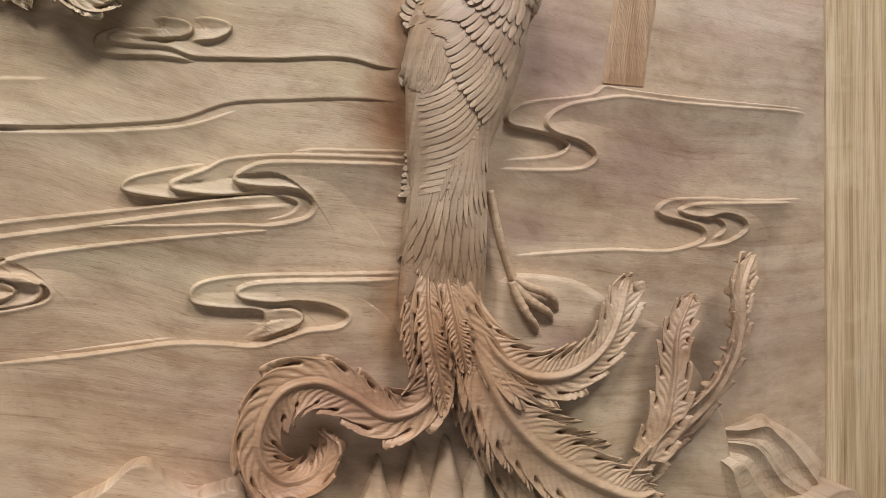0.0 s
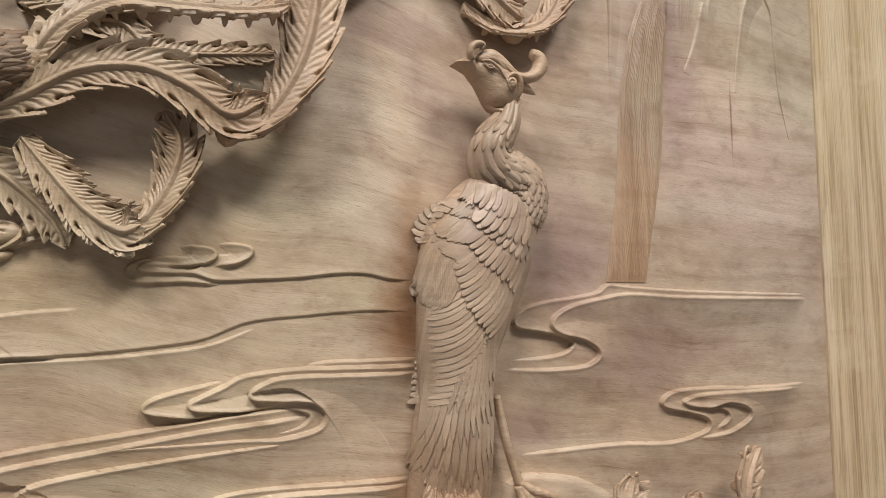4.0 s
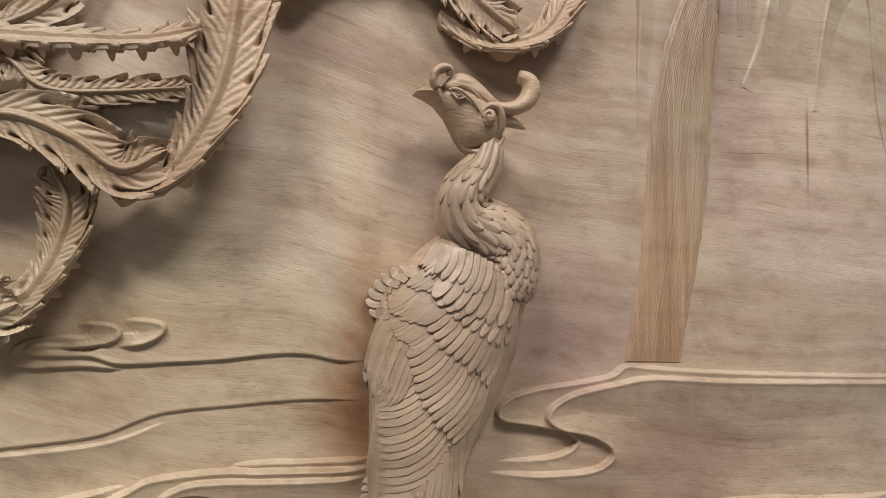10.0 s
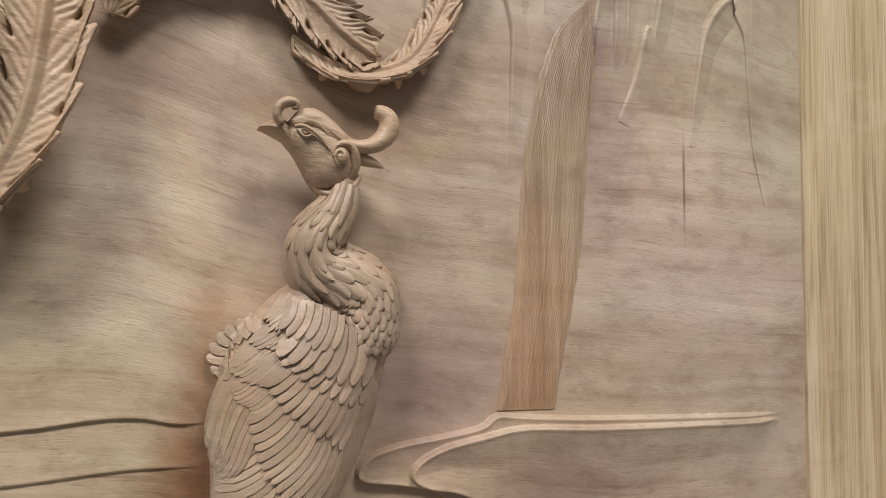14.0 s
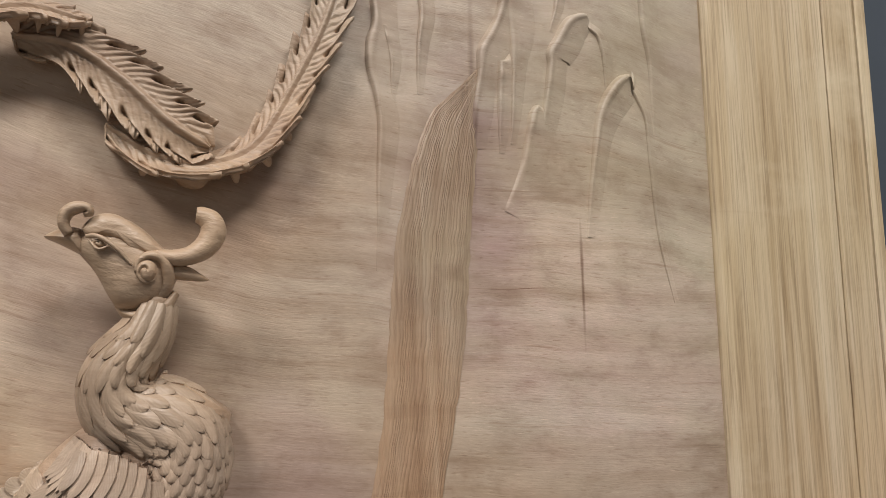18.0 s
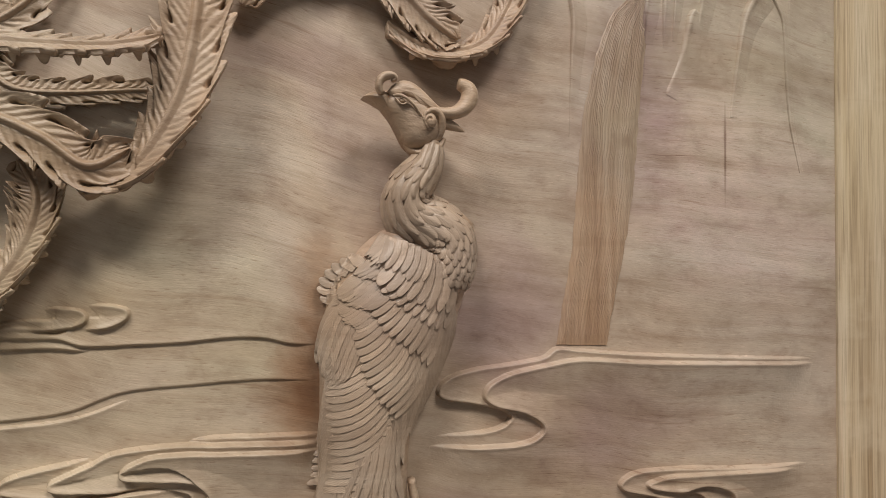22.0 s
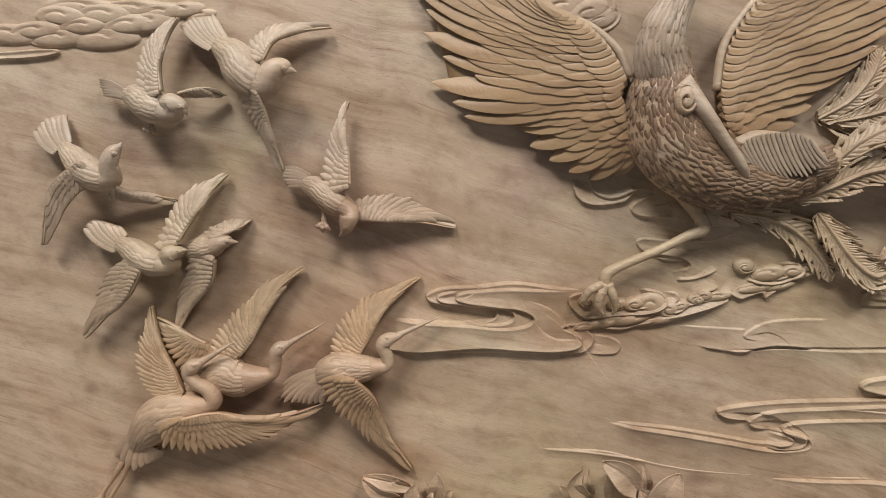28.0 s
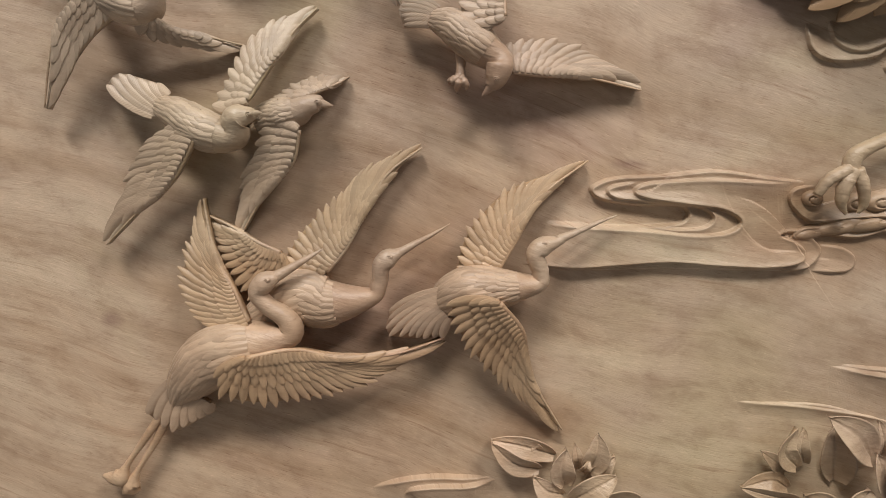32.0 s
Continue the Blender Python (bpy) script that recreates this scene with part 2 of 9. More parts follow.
        height, strength, dist = ad.outputs[0], 0.16, 0.002
        dr = ramp(n, [(0.0, (0.74, 0.68, 0.63)), (0.45, (1, 1, 1))])
        hs = n.new("ShaderNodeMapRange")
        hs.inputs[1].default_value, hs.inputs[2].default_value = -1.0, 1.0
        l.new(si.outputs[0], hs.inputs[0])
        l.new(hs.outputs[0], dr.inputs["Fac"])
        l.new(mix(n, l, "MULTIPLY", 0.12 if barbs == "uv" else 0.22, col, dr.outputs["Color"]), bsdf.inputs["Base Color"])
    bp = n.new("ShaderNodeBump")
    bp.inputs["Strength"].default_value, bp.inputs["Distance"].default_value = strength, dist
    l.new(height, bp.inputs["Height"])
    l.new(bp.outputs["Normal"], bsdf.inputs["Normal"])
    return mat


def math_node(n, l, kind, a, b=None, c=None):
    m = n.new("ShaderNodeMath")
    m.operation = kind
    for sock, v in zip(m.inputs, (a, b, c)):
        if isinstance(v, (int, float)):
            sock.default_value = v
        elif v is not None:
            l.new(v, sock)
    return m.outputs[0]


def board_wood(name, patches):
    """Flat-sawn bare board: grain that falls gently to one side, growth lines, short dark pores, pale and rosy clouding."""
    mat, n, l = nodes_of(name)
    bsdf = n["Principled BSDF"]
    pos = n.new("ShaderNodeNewGeometry").outputs["Position"]
    sep = n.new("ShaderNodeSeparateXYZ")
    l.new(pos, sep.inputs[0])
    x, z = sep.outputs["X"], sep.outputs["Z"]
    # height across the grain: it slopes over most of the board and lies level towards one end
    bend = math_node(n, l, "SMOOTH_MIN", x, 0.95, 0.25)
    warp = noise_tex(n, l, pos, 1.7, 2, 0.5)
    small = noise_tex(n, l, pos, 7.0, 2, 0.5)
    v = math_node(n, l, "MULTIPLY_ADD", bend, 0.22, z)
    v = math_node(n, l, "MULTIPLY_ADD", warp.outputs["Fac"], 0.13, v)
    v = math_node(n, l, "MULTIPLY_ADD", small.outputs["Fac"], 0.014, v)
    comb = n.new("ShaderNodeCombineXYZ")
    l.new(x, comb.inputs[0])
    l.new(v, comb.inputs[1])
    g = comb.outputs[0]

    def lines(sx, sv, detail, stops, rough=0.6, dist=0.2):
        t = noise_tex(n, l, stretched(n, l, g, (sx, sv, 1)), 1.0, detail, rough, dist)
        r = ramp(n, stops)
        l.new(t.outputs["Fac"], r.inputs["Fac"])
        return t.outputs["Fac"], r.outputs["Color"]

    _, col = lines(1.1, 13, 5, [(0.28, (0.364, 0.261, 0.175)), (0.5, (0.453, 0.341, 0.247)), (0.72, (0.542, 0.433, 0.326))])
    # where the figure is strong
    area = noise_tex(n, l, pos, 2.6, 4, 0.6)
    ar = ramp(n, [(0.38, (0.18, 0.18, 0.18)), (0.62, (1, 1, 1))])
    l.new(area.outputs["Fac"], ar.inputs["Fac"])
    _, band = lines(2.6, 60, 5, [(0.34, (0.80, 0.74, 0.69)), (0.50, (1, 1, 1)), (0.70, (1.08, 1.08, 1.08))], rough=0.7)
    col = mix(n, l, "MULTIPLY", ar.outputs["Color"], col, band)
    _, ring = lines(4.5, 120, 4, [(0.60, (1, 1, 1)), (0.70, (0.62, 0.51, 0.44))], rough=0.7)
    col = mix(n, l, "MULTIPLY", ar.outputs["Color"], col, ring)
    pore_h, pore = lines(62, 560, 2, [(0.60, (1, 1, 1)), (0.72, (0.60, 0.50, 0.43))], dist=0.0)
    col = mix(n, l, "MULTIPLY", math_node(n, l, "MULTIPLY_ADD", ar.outputs["Color"], 0.60, 0.20), col, pore)
    _, fleck = lines(70, 640, 2, [(0.62, (1, 1, 1)), (0.74, (1.34, 1.34, 1.34))], dist=0.0)
    col = mix(n, l, "MULTIPLY", 0.7, col, fleck)
    # clouding at a hand's width, between grey, olive and rose
    blot = noise_tex(n, l, stretched(n, l, pos, (1, 1, 1.4)), 2.2, 8, 0.62, 0.5)
    br = ramp(n, [(0.40, (1.05, 1.05, 1.05)), (0.52, (1, 1, 1)), (0.68, (0.84, 0.80, 0.80))])
    l.new(blot.outputs["Fac"], br.inputs["Fac"])
    col = mix(n, l, "MULTIPLY", 0.8, col, br.outputs["Color"])
    hn = noise_tex(n, l, stretched(n, l, pos, (1, 1, 1.3), (0.2, 0.9, 0.4)), 1.9, 5, 0.55, 0.6)
    hr = ramp(n, [(0.34, (0.97, 1.01, 0.90)), (0.48, (1, 1, 1)), (0.60, (1.02, 0.975, 0.92)), (0.70, (0.98, 0.91, 0.95))])
    l.new(hn.outputs["Fac"], hr.inputs["Fac"])
    col = mix(n, l, "MULTIPLY", 0.9, col, hr.outputs["Color"])
    mo = noise_tex(n, l, stretched(n, l, g, (1, 1.8, 1)), 17.0, 6, 0.68, 0.3)
    mm = ramp(n, [(0.30, (0.74, 0.685, 0.65)), (0.5, (1, 1, 1)), (0.70, (1.15, 1.15, 1.16))])
    l.new(mo.outputs["Fac"], mm.inputs["Fac"])
    col = mix(n, l, "MULTIPLY", 0.9, col, mm.outputs["Color"])
    # the heartwood is browner towards one end and towards the foot
    mr = n.new("ShaderNodeMapRange")
    mr.inputs[1].default_value, mr.inputs[2].default_value = -0.5, 1.1
    l.new(x, mr.inputs[0])
    er = ramp(n, [(0.0, (1.01, 1.0, 1.0)), (0.55, (0.985, 1.0, 1.01)), (1.0, (0.95, 1.0, 1.08))])
    l.new(mr.outputs[0], er.inputs["Fac"])
    col = mix(n, l, "MULTIPLY", 1.0, col, er.outputs["Color"])
    mz = n.new("ShaderNodeMapRange")
    mz.inputs[1].default_value, mz.inputs[2].default_value = 0.7, 1.5
    l.new(z, mz.inputs[0])
    zr = ramp(n, [(0.0, (1.04, 1.0, 0.94)), (0.5, (1.01, 1.0, 0.97)), (1.0, (0.98, 1.0, 1.03))])
    l.new(mz.outputs[0], zr.inputs["Fac"])
    col = mix(n, l, "MULTIPLY", 1.0, col, zr.outputs["Color"])
    # stains, and patches of painted brightness and shade, with ragged edges
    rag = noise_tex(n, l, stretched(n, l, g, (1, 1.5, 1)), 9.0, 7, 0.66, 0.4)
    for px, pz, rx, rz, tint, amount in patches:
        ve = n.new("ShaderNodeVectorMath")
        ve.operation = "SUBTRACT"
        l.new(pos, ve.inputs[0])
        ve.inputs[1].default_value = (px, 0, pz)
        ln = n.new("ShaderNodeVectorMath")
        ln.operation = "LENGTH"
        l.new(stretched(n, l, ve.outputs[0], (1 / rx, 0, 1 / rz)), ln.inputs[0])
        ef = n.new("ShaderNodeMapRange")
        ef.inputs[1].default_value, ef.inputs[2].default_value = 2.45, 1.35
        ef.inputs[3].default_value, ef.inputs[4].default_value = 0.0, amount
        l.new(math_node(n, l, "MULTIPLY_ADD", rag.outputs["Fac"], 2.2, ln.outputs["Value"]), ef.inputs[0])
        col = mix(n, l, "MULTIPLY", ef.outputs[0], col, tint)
    l.new(col, bsdf.inputs["Base Color"])
    bsdf.inputs["Roughness"].default_value = 0.46
    tool = noise_tex(n, l, stretched(n, l, g, (1, 3, 1)), 38.0, 3, 0.6)
    bp = n.new("ShaderNodeBump")
    bp.inputs["Strength"].default_value, bp.inputs["Distance"].default_value = 0.22, 0.002
    l.new(math_node(n, l, "MULTIPLY_ADD", tool.outputs["Fac"], 0.8, math_node(n, l, "MULTIPLY", pore_h, -0.5)), bp.inputs["Height"])
    l.new(bp.outputs["Normal"], bsdf.inputs["Normal"])
    return mat


def plaster(name, col, rough=0.8):
    mat, n, l = nodes_of(name)
    bsdf = n["Principled BSDF"]
    pos = n.new("ShaderNodeNewGeometry").outputs["Position"]
    a = noise_tex(n, l, pos, 3.0, 6)
    r = ramp(n, [(0.3, tuple(c * 0.88 for c in col)), (0.7, tuple(min(1, c * 1.08) for c in col))])
    l.new(a.outputs["Fac"], r.inputs["Fac"])
    l.new(r.outputs["Color"], bsdf.inputs["Base Color"])
    f = noise_tex(n, l, pos, 140.0, 3)
    bp = n.new("ShaderNodeBump")
    bp.inputs["Strength"].default_value, bp.inputs["Distance"].default_value = 0.2, 0.001
    l.new(f.outputs["Fac"], bp.inputs["Height"])
    l.new(bp.outputs["Normal"], bsdf.inputs["Normal"])
    bsdf.inputs["Roughness"].default_value = rough
    return mat


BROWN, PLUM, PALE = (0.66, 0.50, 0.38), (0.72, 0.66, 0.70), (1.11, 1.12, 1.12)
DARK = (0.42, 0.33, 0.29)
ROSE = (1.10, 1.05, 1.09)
# Stains; BROWN below the flying phoenix is painted shade, PALE lifts its plumes' shadow
STAINS_AND_SHADING = [(1.0419, 1.5406, 0.16, 0.16, ROSE, 0.9), (1.1267, 1.4165, 0.14, 0.12, ROSE, 0.8), (0.973, 1.4966, 0.1, 0.12, ROSE, 0.8), (1.0523, 1.7547, 0.03, 0.03, PALE, 1), (1.1094, 1.6891, 0.03, 0.025, PALE, 1), (0.9698, 1.7382, 0.025, 0.04, PALE, 1), (-0.72, 1.20, 0.30, 0.15, BROWN, 0.30), (-0.60, 1.10, 0.14, 0.09, BROWN, 0.30), (-0.47, 0.965, 0.07, 0.03, BROWN, 0.5), (-0.85, 1.36, 0.12, 0.08, BROWN, 0.25), (-0.412, 1.058, 0.09, 0.06, PALE, 0.9), (0.296, 1.359, 0.12, 0.06, PALE, 0.6), (-0.174, 1.229, 0.12, 0.09, BROWN, 0.6), (0.328, 1.147, 0.09, 0.025, PALE, 0.9), (0.160, 1.047, 0.05, 0.03, PALE, 0.8), (0.123, 1.076, 0.08, 0.03, PALE, 0.8), (1.054, 1.4907, 0.0016, 0.05, DARK, 0.9), (0.942, 1.674, 0.003, 0.1, DARK, 0.6),
          # brighter light painted between the swallows and the phoenix, darker ground behind its plumes
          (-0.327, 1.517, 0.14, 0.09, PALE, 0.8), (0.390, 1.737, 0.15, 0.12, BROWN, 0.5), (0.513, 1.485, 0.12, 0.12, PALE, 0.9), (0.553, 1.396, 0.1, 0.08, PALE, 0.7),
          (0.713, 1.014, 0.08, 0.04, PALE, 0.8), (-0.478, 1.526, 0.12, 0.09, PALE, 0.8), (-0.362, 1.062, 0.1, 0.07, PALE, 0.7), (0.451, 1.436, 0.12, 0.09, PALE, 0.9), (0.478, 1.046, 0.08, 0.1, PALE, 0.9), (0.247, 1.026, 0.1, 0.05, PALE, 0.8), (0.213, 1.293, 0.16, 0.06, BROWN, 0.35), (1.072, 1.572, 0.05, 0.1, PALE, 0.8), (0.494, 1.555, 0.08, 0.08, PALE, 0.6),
          # reddish-brown darkening along the standing bird's flank, then plum and brown marks
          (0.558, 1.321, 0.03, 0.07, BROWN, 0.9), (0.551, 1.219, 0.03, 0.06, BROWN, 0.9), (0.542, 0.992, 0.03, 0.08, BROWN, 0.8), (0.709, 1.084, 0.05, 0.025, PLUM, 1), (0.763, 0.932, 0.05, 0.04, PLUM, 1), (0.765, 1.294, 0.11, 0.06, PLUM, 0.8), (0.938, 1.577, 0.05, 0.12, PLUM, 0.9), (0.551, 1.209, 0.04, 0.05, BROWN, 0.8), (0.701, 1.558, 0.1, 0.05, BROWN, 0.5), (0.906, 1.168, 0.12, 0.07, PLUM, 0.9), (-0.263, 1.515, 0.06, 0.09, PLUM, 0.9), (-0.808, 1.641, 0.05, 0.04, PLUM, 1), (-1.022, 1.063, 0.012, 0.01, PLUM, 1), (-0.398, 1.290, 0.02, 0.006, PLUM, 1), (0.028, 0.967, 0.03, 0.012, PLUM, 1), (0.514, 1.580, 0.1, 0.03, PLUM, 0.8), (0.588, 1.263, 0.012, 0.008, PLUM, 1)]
BOARD = board_wood("board_wood", STAINS_AND_SHADING)
AGED = [(0.627, 1.373, 0.03, 0.02, PALE, 1.0), (-0.824, 1.066, 0.05, 0.03, PALE, 1.0), (-0.552, 1.146, 0.04, 0.025, PALE, 0.9), (-0.857, 1.322, 0.03, 0.02, PALE, 0.9), (-0.573, 1.423, 0.03, 0.02, PALE, 0.8), (-0.124, 1.699, 0.05, 0.05, PALE, 0.9),
        (0.495, 0.909, 0.09, 0.05, BROWN, 0.75), (0.587, 0.991, 0.07, 0.11, BROWN, 0.7), (0.946, 0.900, 0.1, 0.1, BROWN, 0.5), (-0.042, 1.467, 0.12, 0.06, BROWN, 0.6), (0.270, 1.425, 0.12, 0.08, BROWN, 0.5), (0.383, 1.518, 0.06, 0.12, BROWN, 0.5)]
CARVED = wood("carved_wood", (0.395, 0.27, 0.168), (0.492, 0.353, 0.234), (0.588, 0.45, 0.32), stain=0.75, pores=0.3, hue=0.7, stretch=(1.5, 1.5, 4), worn=0.6, bump=0.4, patches=AGED)
FEATHER = wood("feather_wood", (0.368, 0.254, 0.160), (0.465, 0.336, 0.223), (0.56, 0.428, 0.302), stain=0.4, pores=0.2, stretch=(1.5, 1.5, 4), patches=AGED, barbs=True)
FEATHER_CUT = wood("cut_feather_wood", (0.385, 0.262, 0.168), (0.475, 0.342, 0.232), (0.565, 0.432, 0.31), stain=0.4, pores=0.2, stretch=(1.5, 1.5, 4), patches=AGED, barbs="uv")
CARVED_PALE = wood("pale_carved_wood", (0.40, 0.282, 0.192), (0.498, 0.368, 0.264), (0.592, 0.462, 0.35), stain=0.7, pores=0.3, hue=0.6, stretch=(1.5, 1.5, 4), worn=0.6, bump=0.4)
FEATHER_CUT_PALE = wood("pale_cut_feather_wood", (0.395, 0.274, 0.186), (0.493, 0.36, 0.256), (0.588, 0.452, 0.336), stain=0.4, pores=0.2, stretch=(1.5, 1.5, 4), barbs="uv")
FEATHER_CUT_WARM = wood("warm_cut_feather_wood", (0.365, 0.235, 0.135), (0.462, 0.315, 0.195), (0.55, 0.40, 0.265), stain=0.3, pores=0.2, stretch=(1.5, 1.5, 4), barbs="uv")
FEATHER_CUT_AMBER = wood("amber_cut_feather_wood", (0.298, 0.168, 0.082), (0.393, 0.24, 0.126), (0.478, 0.314, 0.174), stain=0.3, pores=0.2, stretch=(1.5, 1.5, 4), barbs="uv")
CUT_OF = {"warm_feather_wood": FEATHER_CUT_WARM, "amber_feather_wood": FEATHER_CUT_AMBER, "pale_feather_wood": FEATHER_CUT_PALE}
FEATHER_WARM = wood("warm_feather_wood", (0.355, 0.22, 0.115), (0.455, 0.298, 0.170), (0.54, 0.38, 0.24), stain=0.25, stretch=(1.5, 1.5, 4), barbs=True)
FEATHER_DARK = wood("dark_feather_wood", (0.165, 0.095, 0.055), (0.232, 0.138, 0.080), (0.31, 0.20, 0.122), stain=0.2, pores=0.3, stretch=(1.5, 1.5, 4), barbs=True)
FEATHER_AMBER = wood("amber_feather_wood", (0.275, 0.162, 0.082), (0.365, 0.225, 0.12), (0.455, 0.302, 0.175), stain=0.3, pores=0.2, stretch=(1.5, 1.5, 4), barbs=True)
FEATHER_PALE = wood("pale_feather_wood", (0.43, 0.315, 0.22), (0.52, 0.40, 0.29), (0.60, 0.48, 0.36), stain=0.2, pores=0.2, stretch=(1.5, 1.5, 4), barbs=True)
REDWOOD = wood("red_wood", (0.30, 0.178, 0.102), (0.388, 0.248, 0.150), (0.478, 0.334, 0.218), stain=0.5, pores=0.55, streaks=0.25, stretch=(26, 26, 0.9), hue=0.6)
FRAME = wood("frame_wood", (0.37, 0.255, 0.14), (0.56, 0.435, 0.285), (0.675, 0.56, 0.41), stretch=(19, 19, 0.7), streaks=0.15, stain=0.15, pores=0.8, hue=0.3, rough=0.5)
WALL = plaster("blue_grey_paint", (0.045, 0.057, 0.075))
WHITE = plaster("grey_plaster", (0.33, 0.32, 0.31))
TILE = plaster("grey_floor_tile", (0.2, 0.19, 0.18), 0.35)

# ---------------------------------------------------------------- mesh helpers
# A point of the carving is (x, z, d): d is how far it stands off the board.


def mesh_of(name, verts, faces, material, smooth=True, uv=None):
    me = bpy.data.meshes.new(name)
    verts = np.asarray(verts, np.float32).reshape(-1, 3)
    faces = np.asarray(faces, np.int32)
    k = faces.shape[1]
    me.vertices.add(len(verts))
    me.vertices.foreach_set("co", verts.ravel())
    me.loops.add(faces.size)
    me.loops.foreach_set("vertex_index", faces.ravel())
    me.polygons.add(len(faces))
    me.polygons.foreach_set("loop_start", np.arange(0, faces.size, k, dtype=np.int32))
    me.polygons.foreach_set("use_smooth", np.full(len(faces), smooth))
    if uv is not None:
        me.uv_layers.new(name="UVMap").data.foreach_set("uv", np.asarray(uv, np.float32).reshape(-1, 2)[faces.ravel()].ravel())
    me.update(calc_edges=True)
    me.validate()
    me.materials.append(material)
    return me


def put(name, me, parent=None, label=""):
    ob = new(name, me)
    if parent is not None:
        ob.parent = parent
    return tagged(ob, label)


def thing(name, label, category, at=(0, 0, 0), group="", kind=""):
    ob = new(name)
    ob.empty_display_size = 0.02
    ob.location = at
    return tagged(ob, label, category, group, kind)


def box_mesh(name, x0, x1, y0, y1, z0, z1, material, bevel=0.0):
    bm = bmesh.new()
    bmesh.ops.create_cube(bm, size=1)
    for v in bm.verts:
        v.co = ((x0, x1)[v.co.x > 0], (y0, y1)[v.co.y > 0], (z0, z1)[v.co.z > 0])
    if bevel:
        bmesh.ops.bevel(bm, geom=bm.edges[:], offset=bevel, segments=2, affect="EDGES", profile=0.5)
    me = bpy.data.meshes.new(name)
    bm.to_mesh(me)
    bm.free()
    me.materials.append(material)
    return me


def spline(ctrl, n):
    """Catmull-Rom through the rows of ctrl, n samples, evenly by length of the first two columns."""
    c = np.asarray(ctrl, float)
    if len(c) == 2:
        return c[0] + np.linspace(0, 1, n)[:, None] * (c[1] - c[0])
    p = np.vstack([2 * c[0] - c[1], c, 2 * c[-1] - c[-2]])
    m = 24
    f = (np.arange(m) / m)[:, None]
    out = []
    for i in range(len(c) - 1):
        a, b, q, r = p[i : i + 4]
        out.append(0.5 * (2 * b + (q - a) * f + (2 * a - 5 * b + 4 * q - r) * f**2 + (3 * b - a - 3 * q + r) * f**3))
    out = np.vstack(out + [c[-1:]])
    run = np.r_[0, np.cumsum(np.hypot(*np.diff(out[:, :2], axis=0).T))]
    want = np.linspace(0, run[-1], n)
    return np.stack([np.interp(want, run, out[:, k]) for k in range(out.shape[1])], 1)


def grid_faces(n, m, wrap=False, base=0):
    i, j = np.meshgrid(np.arange(n - 1), np.arange(m if wrap else m - 1), indexing="ij")
    j2 = (j + 1) % m
    return (base + np.stack([i * m + j, i * m + j2, (i + 1) * m + j2, (i + 1) * m + j], -1)).reshape(-1, 4)


def world_of(xzd):
    xzd = np.asarray(xzd, float)
    return np.stack([xzd[..., 0], -xzd[..., 2], xzd[..., 1]], -1)


def side_of(s):
    """Unit tangents and left-hand normals of a sampled path, in the board's plane."""
    t = np.gradient(s[:, :2], axis=0)
    t /= np.linalg.norm(t, axis=1, keepdims=True) + 1e-9
    return t, np.stack([-t[:, 1], t[:, 0]], 1)


FORMS = []  # the lofts of the thing in work, on which its feathers lie


def tube(name, ctrl, material, n=40, m=16, ripple=0.0, waves=0, sharp=False):
    """A lofted limb or body: rows (x, z, d, half width, half depth)."""
    s = spline(ctrl, n)
    FORMS.append((name, s))
    _, nn = side_of(s)
    a = np.linspace(0, 2 * math.pi, m, endpoint=False)
    rip = 1 + ripple * np.sin(np.linspace(0, 1, n) * waves * 2 * math.pi)
    w = np.maximum(s[:, 3], 1e-4) * rip
    h = np.maximum(s[:, 4], 1e-4) * rip
    x = s[:, 0, None] + nn[:, 0, None] * np.cos(a) * w[:, None]
    z = s[:, 1, None] + nn[:, 1, None] * np.cos(a) * w[:, None]
    d = s[:, 2, None] + (np.sign(np.sin(a)) * (1 - np.abs(np.cos(a))) ** 0.8 if sharp else np.sin(a)) * h[:, None]
    v = world_of(np.stack([x, z, d], -1)).reshape(-1, 3)
    f = grid_faces(n, m, True)[:, ::-1]
    ends = np.vstack([world_of(s[0, :3]), world_of(s[-1, :3])])
    base = n * m
    v = np.vstack([v, ends])
    j = np.arange(m)
    cap0 = np.stack([np.full(m, base), j, (j + 1) % m, (j + 1) % m], -1)
    cap1 = np.stack([np.full(m, base + 1), (n - 1) * m + (j + 1) % m, (n - 1) * m + j, (n - 1) * m + j], -1)
    tri = np.vstack([cap0, cap1])[:, :3]
    allf = np.vstack([f[:, [0, 1, 2]], f[:, [0, 2, 3]], tri])
    return mesh_of(name, v, allf, material)


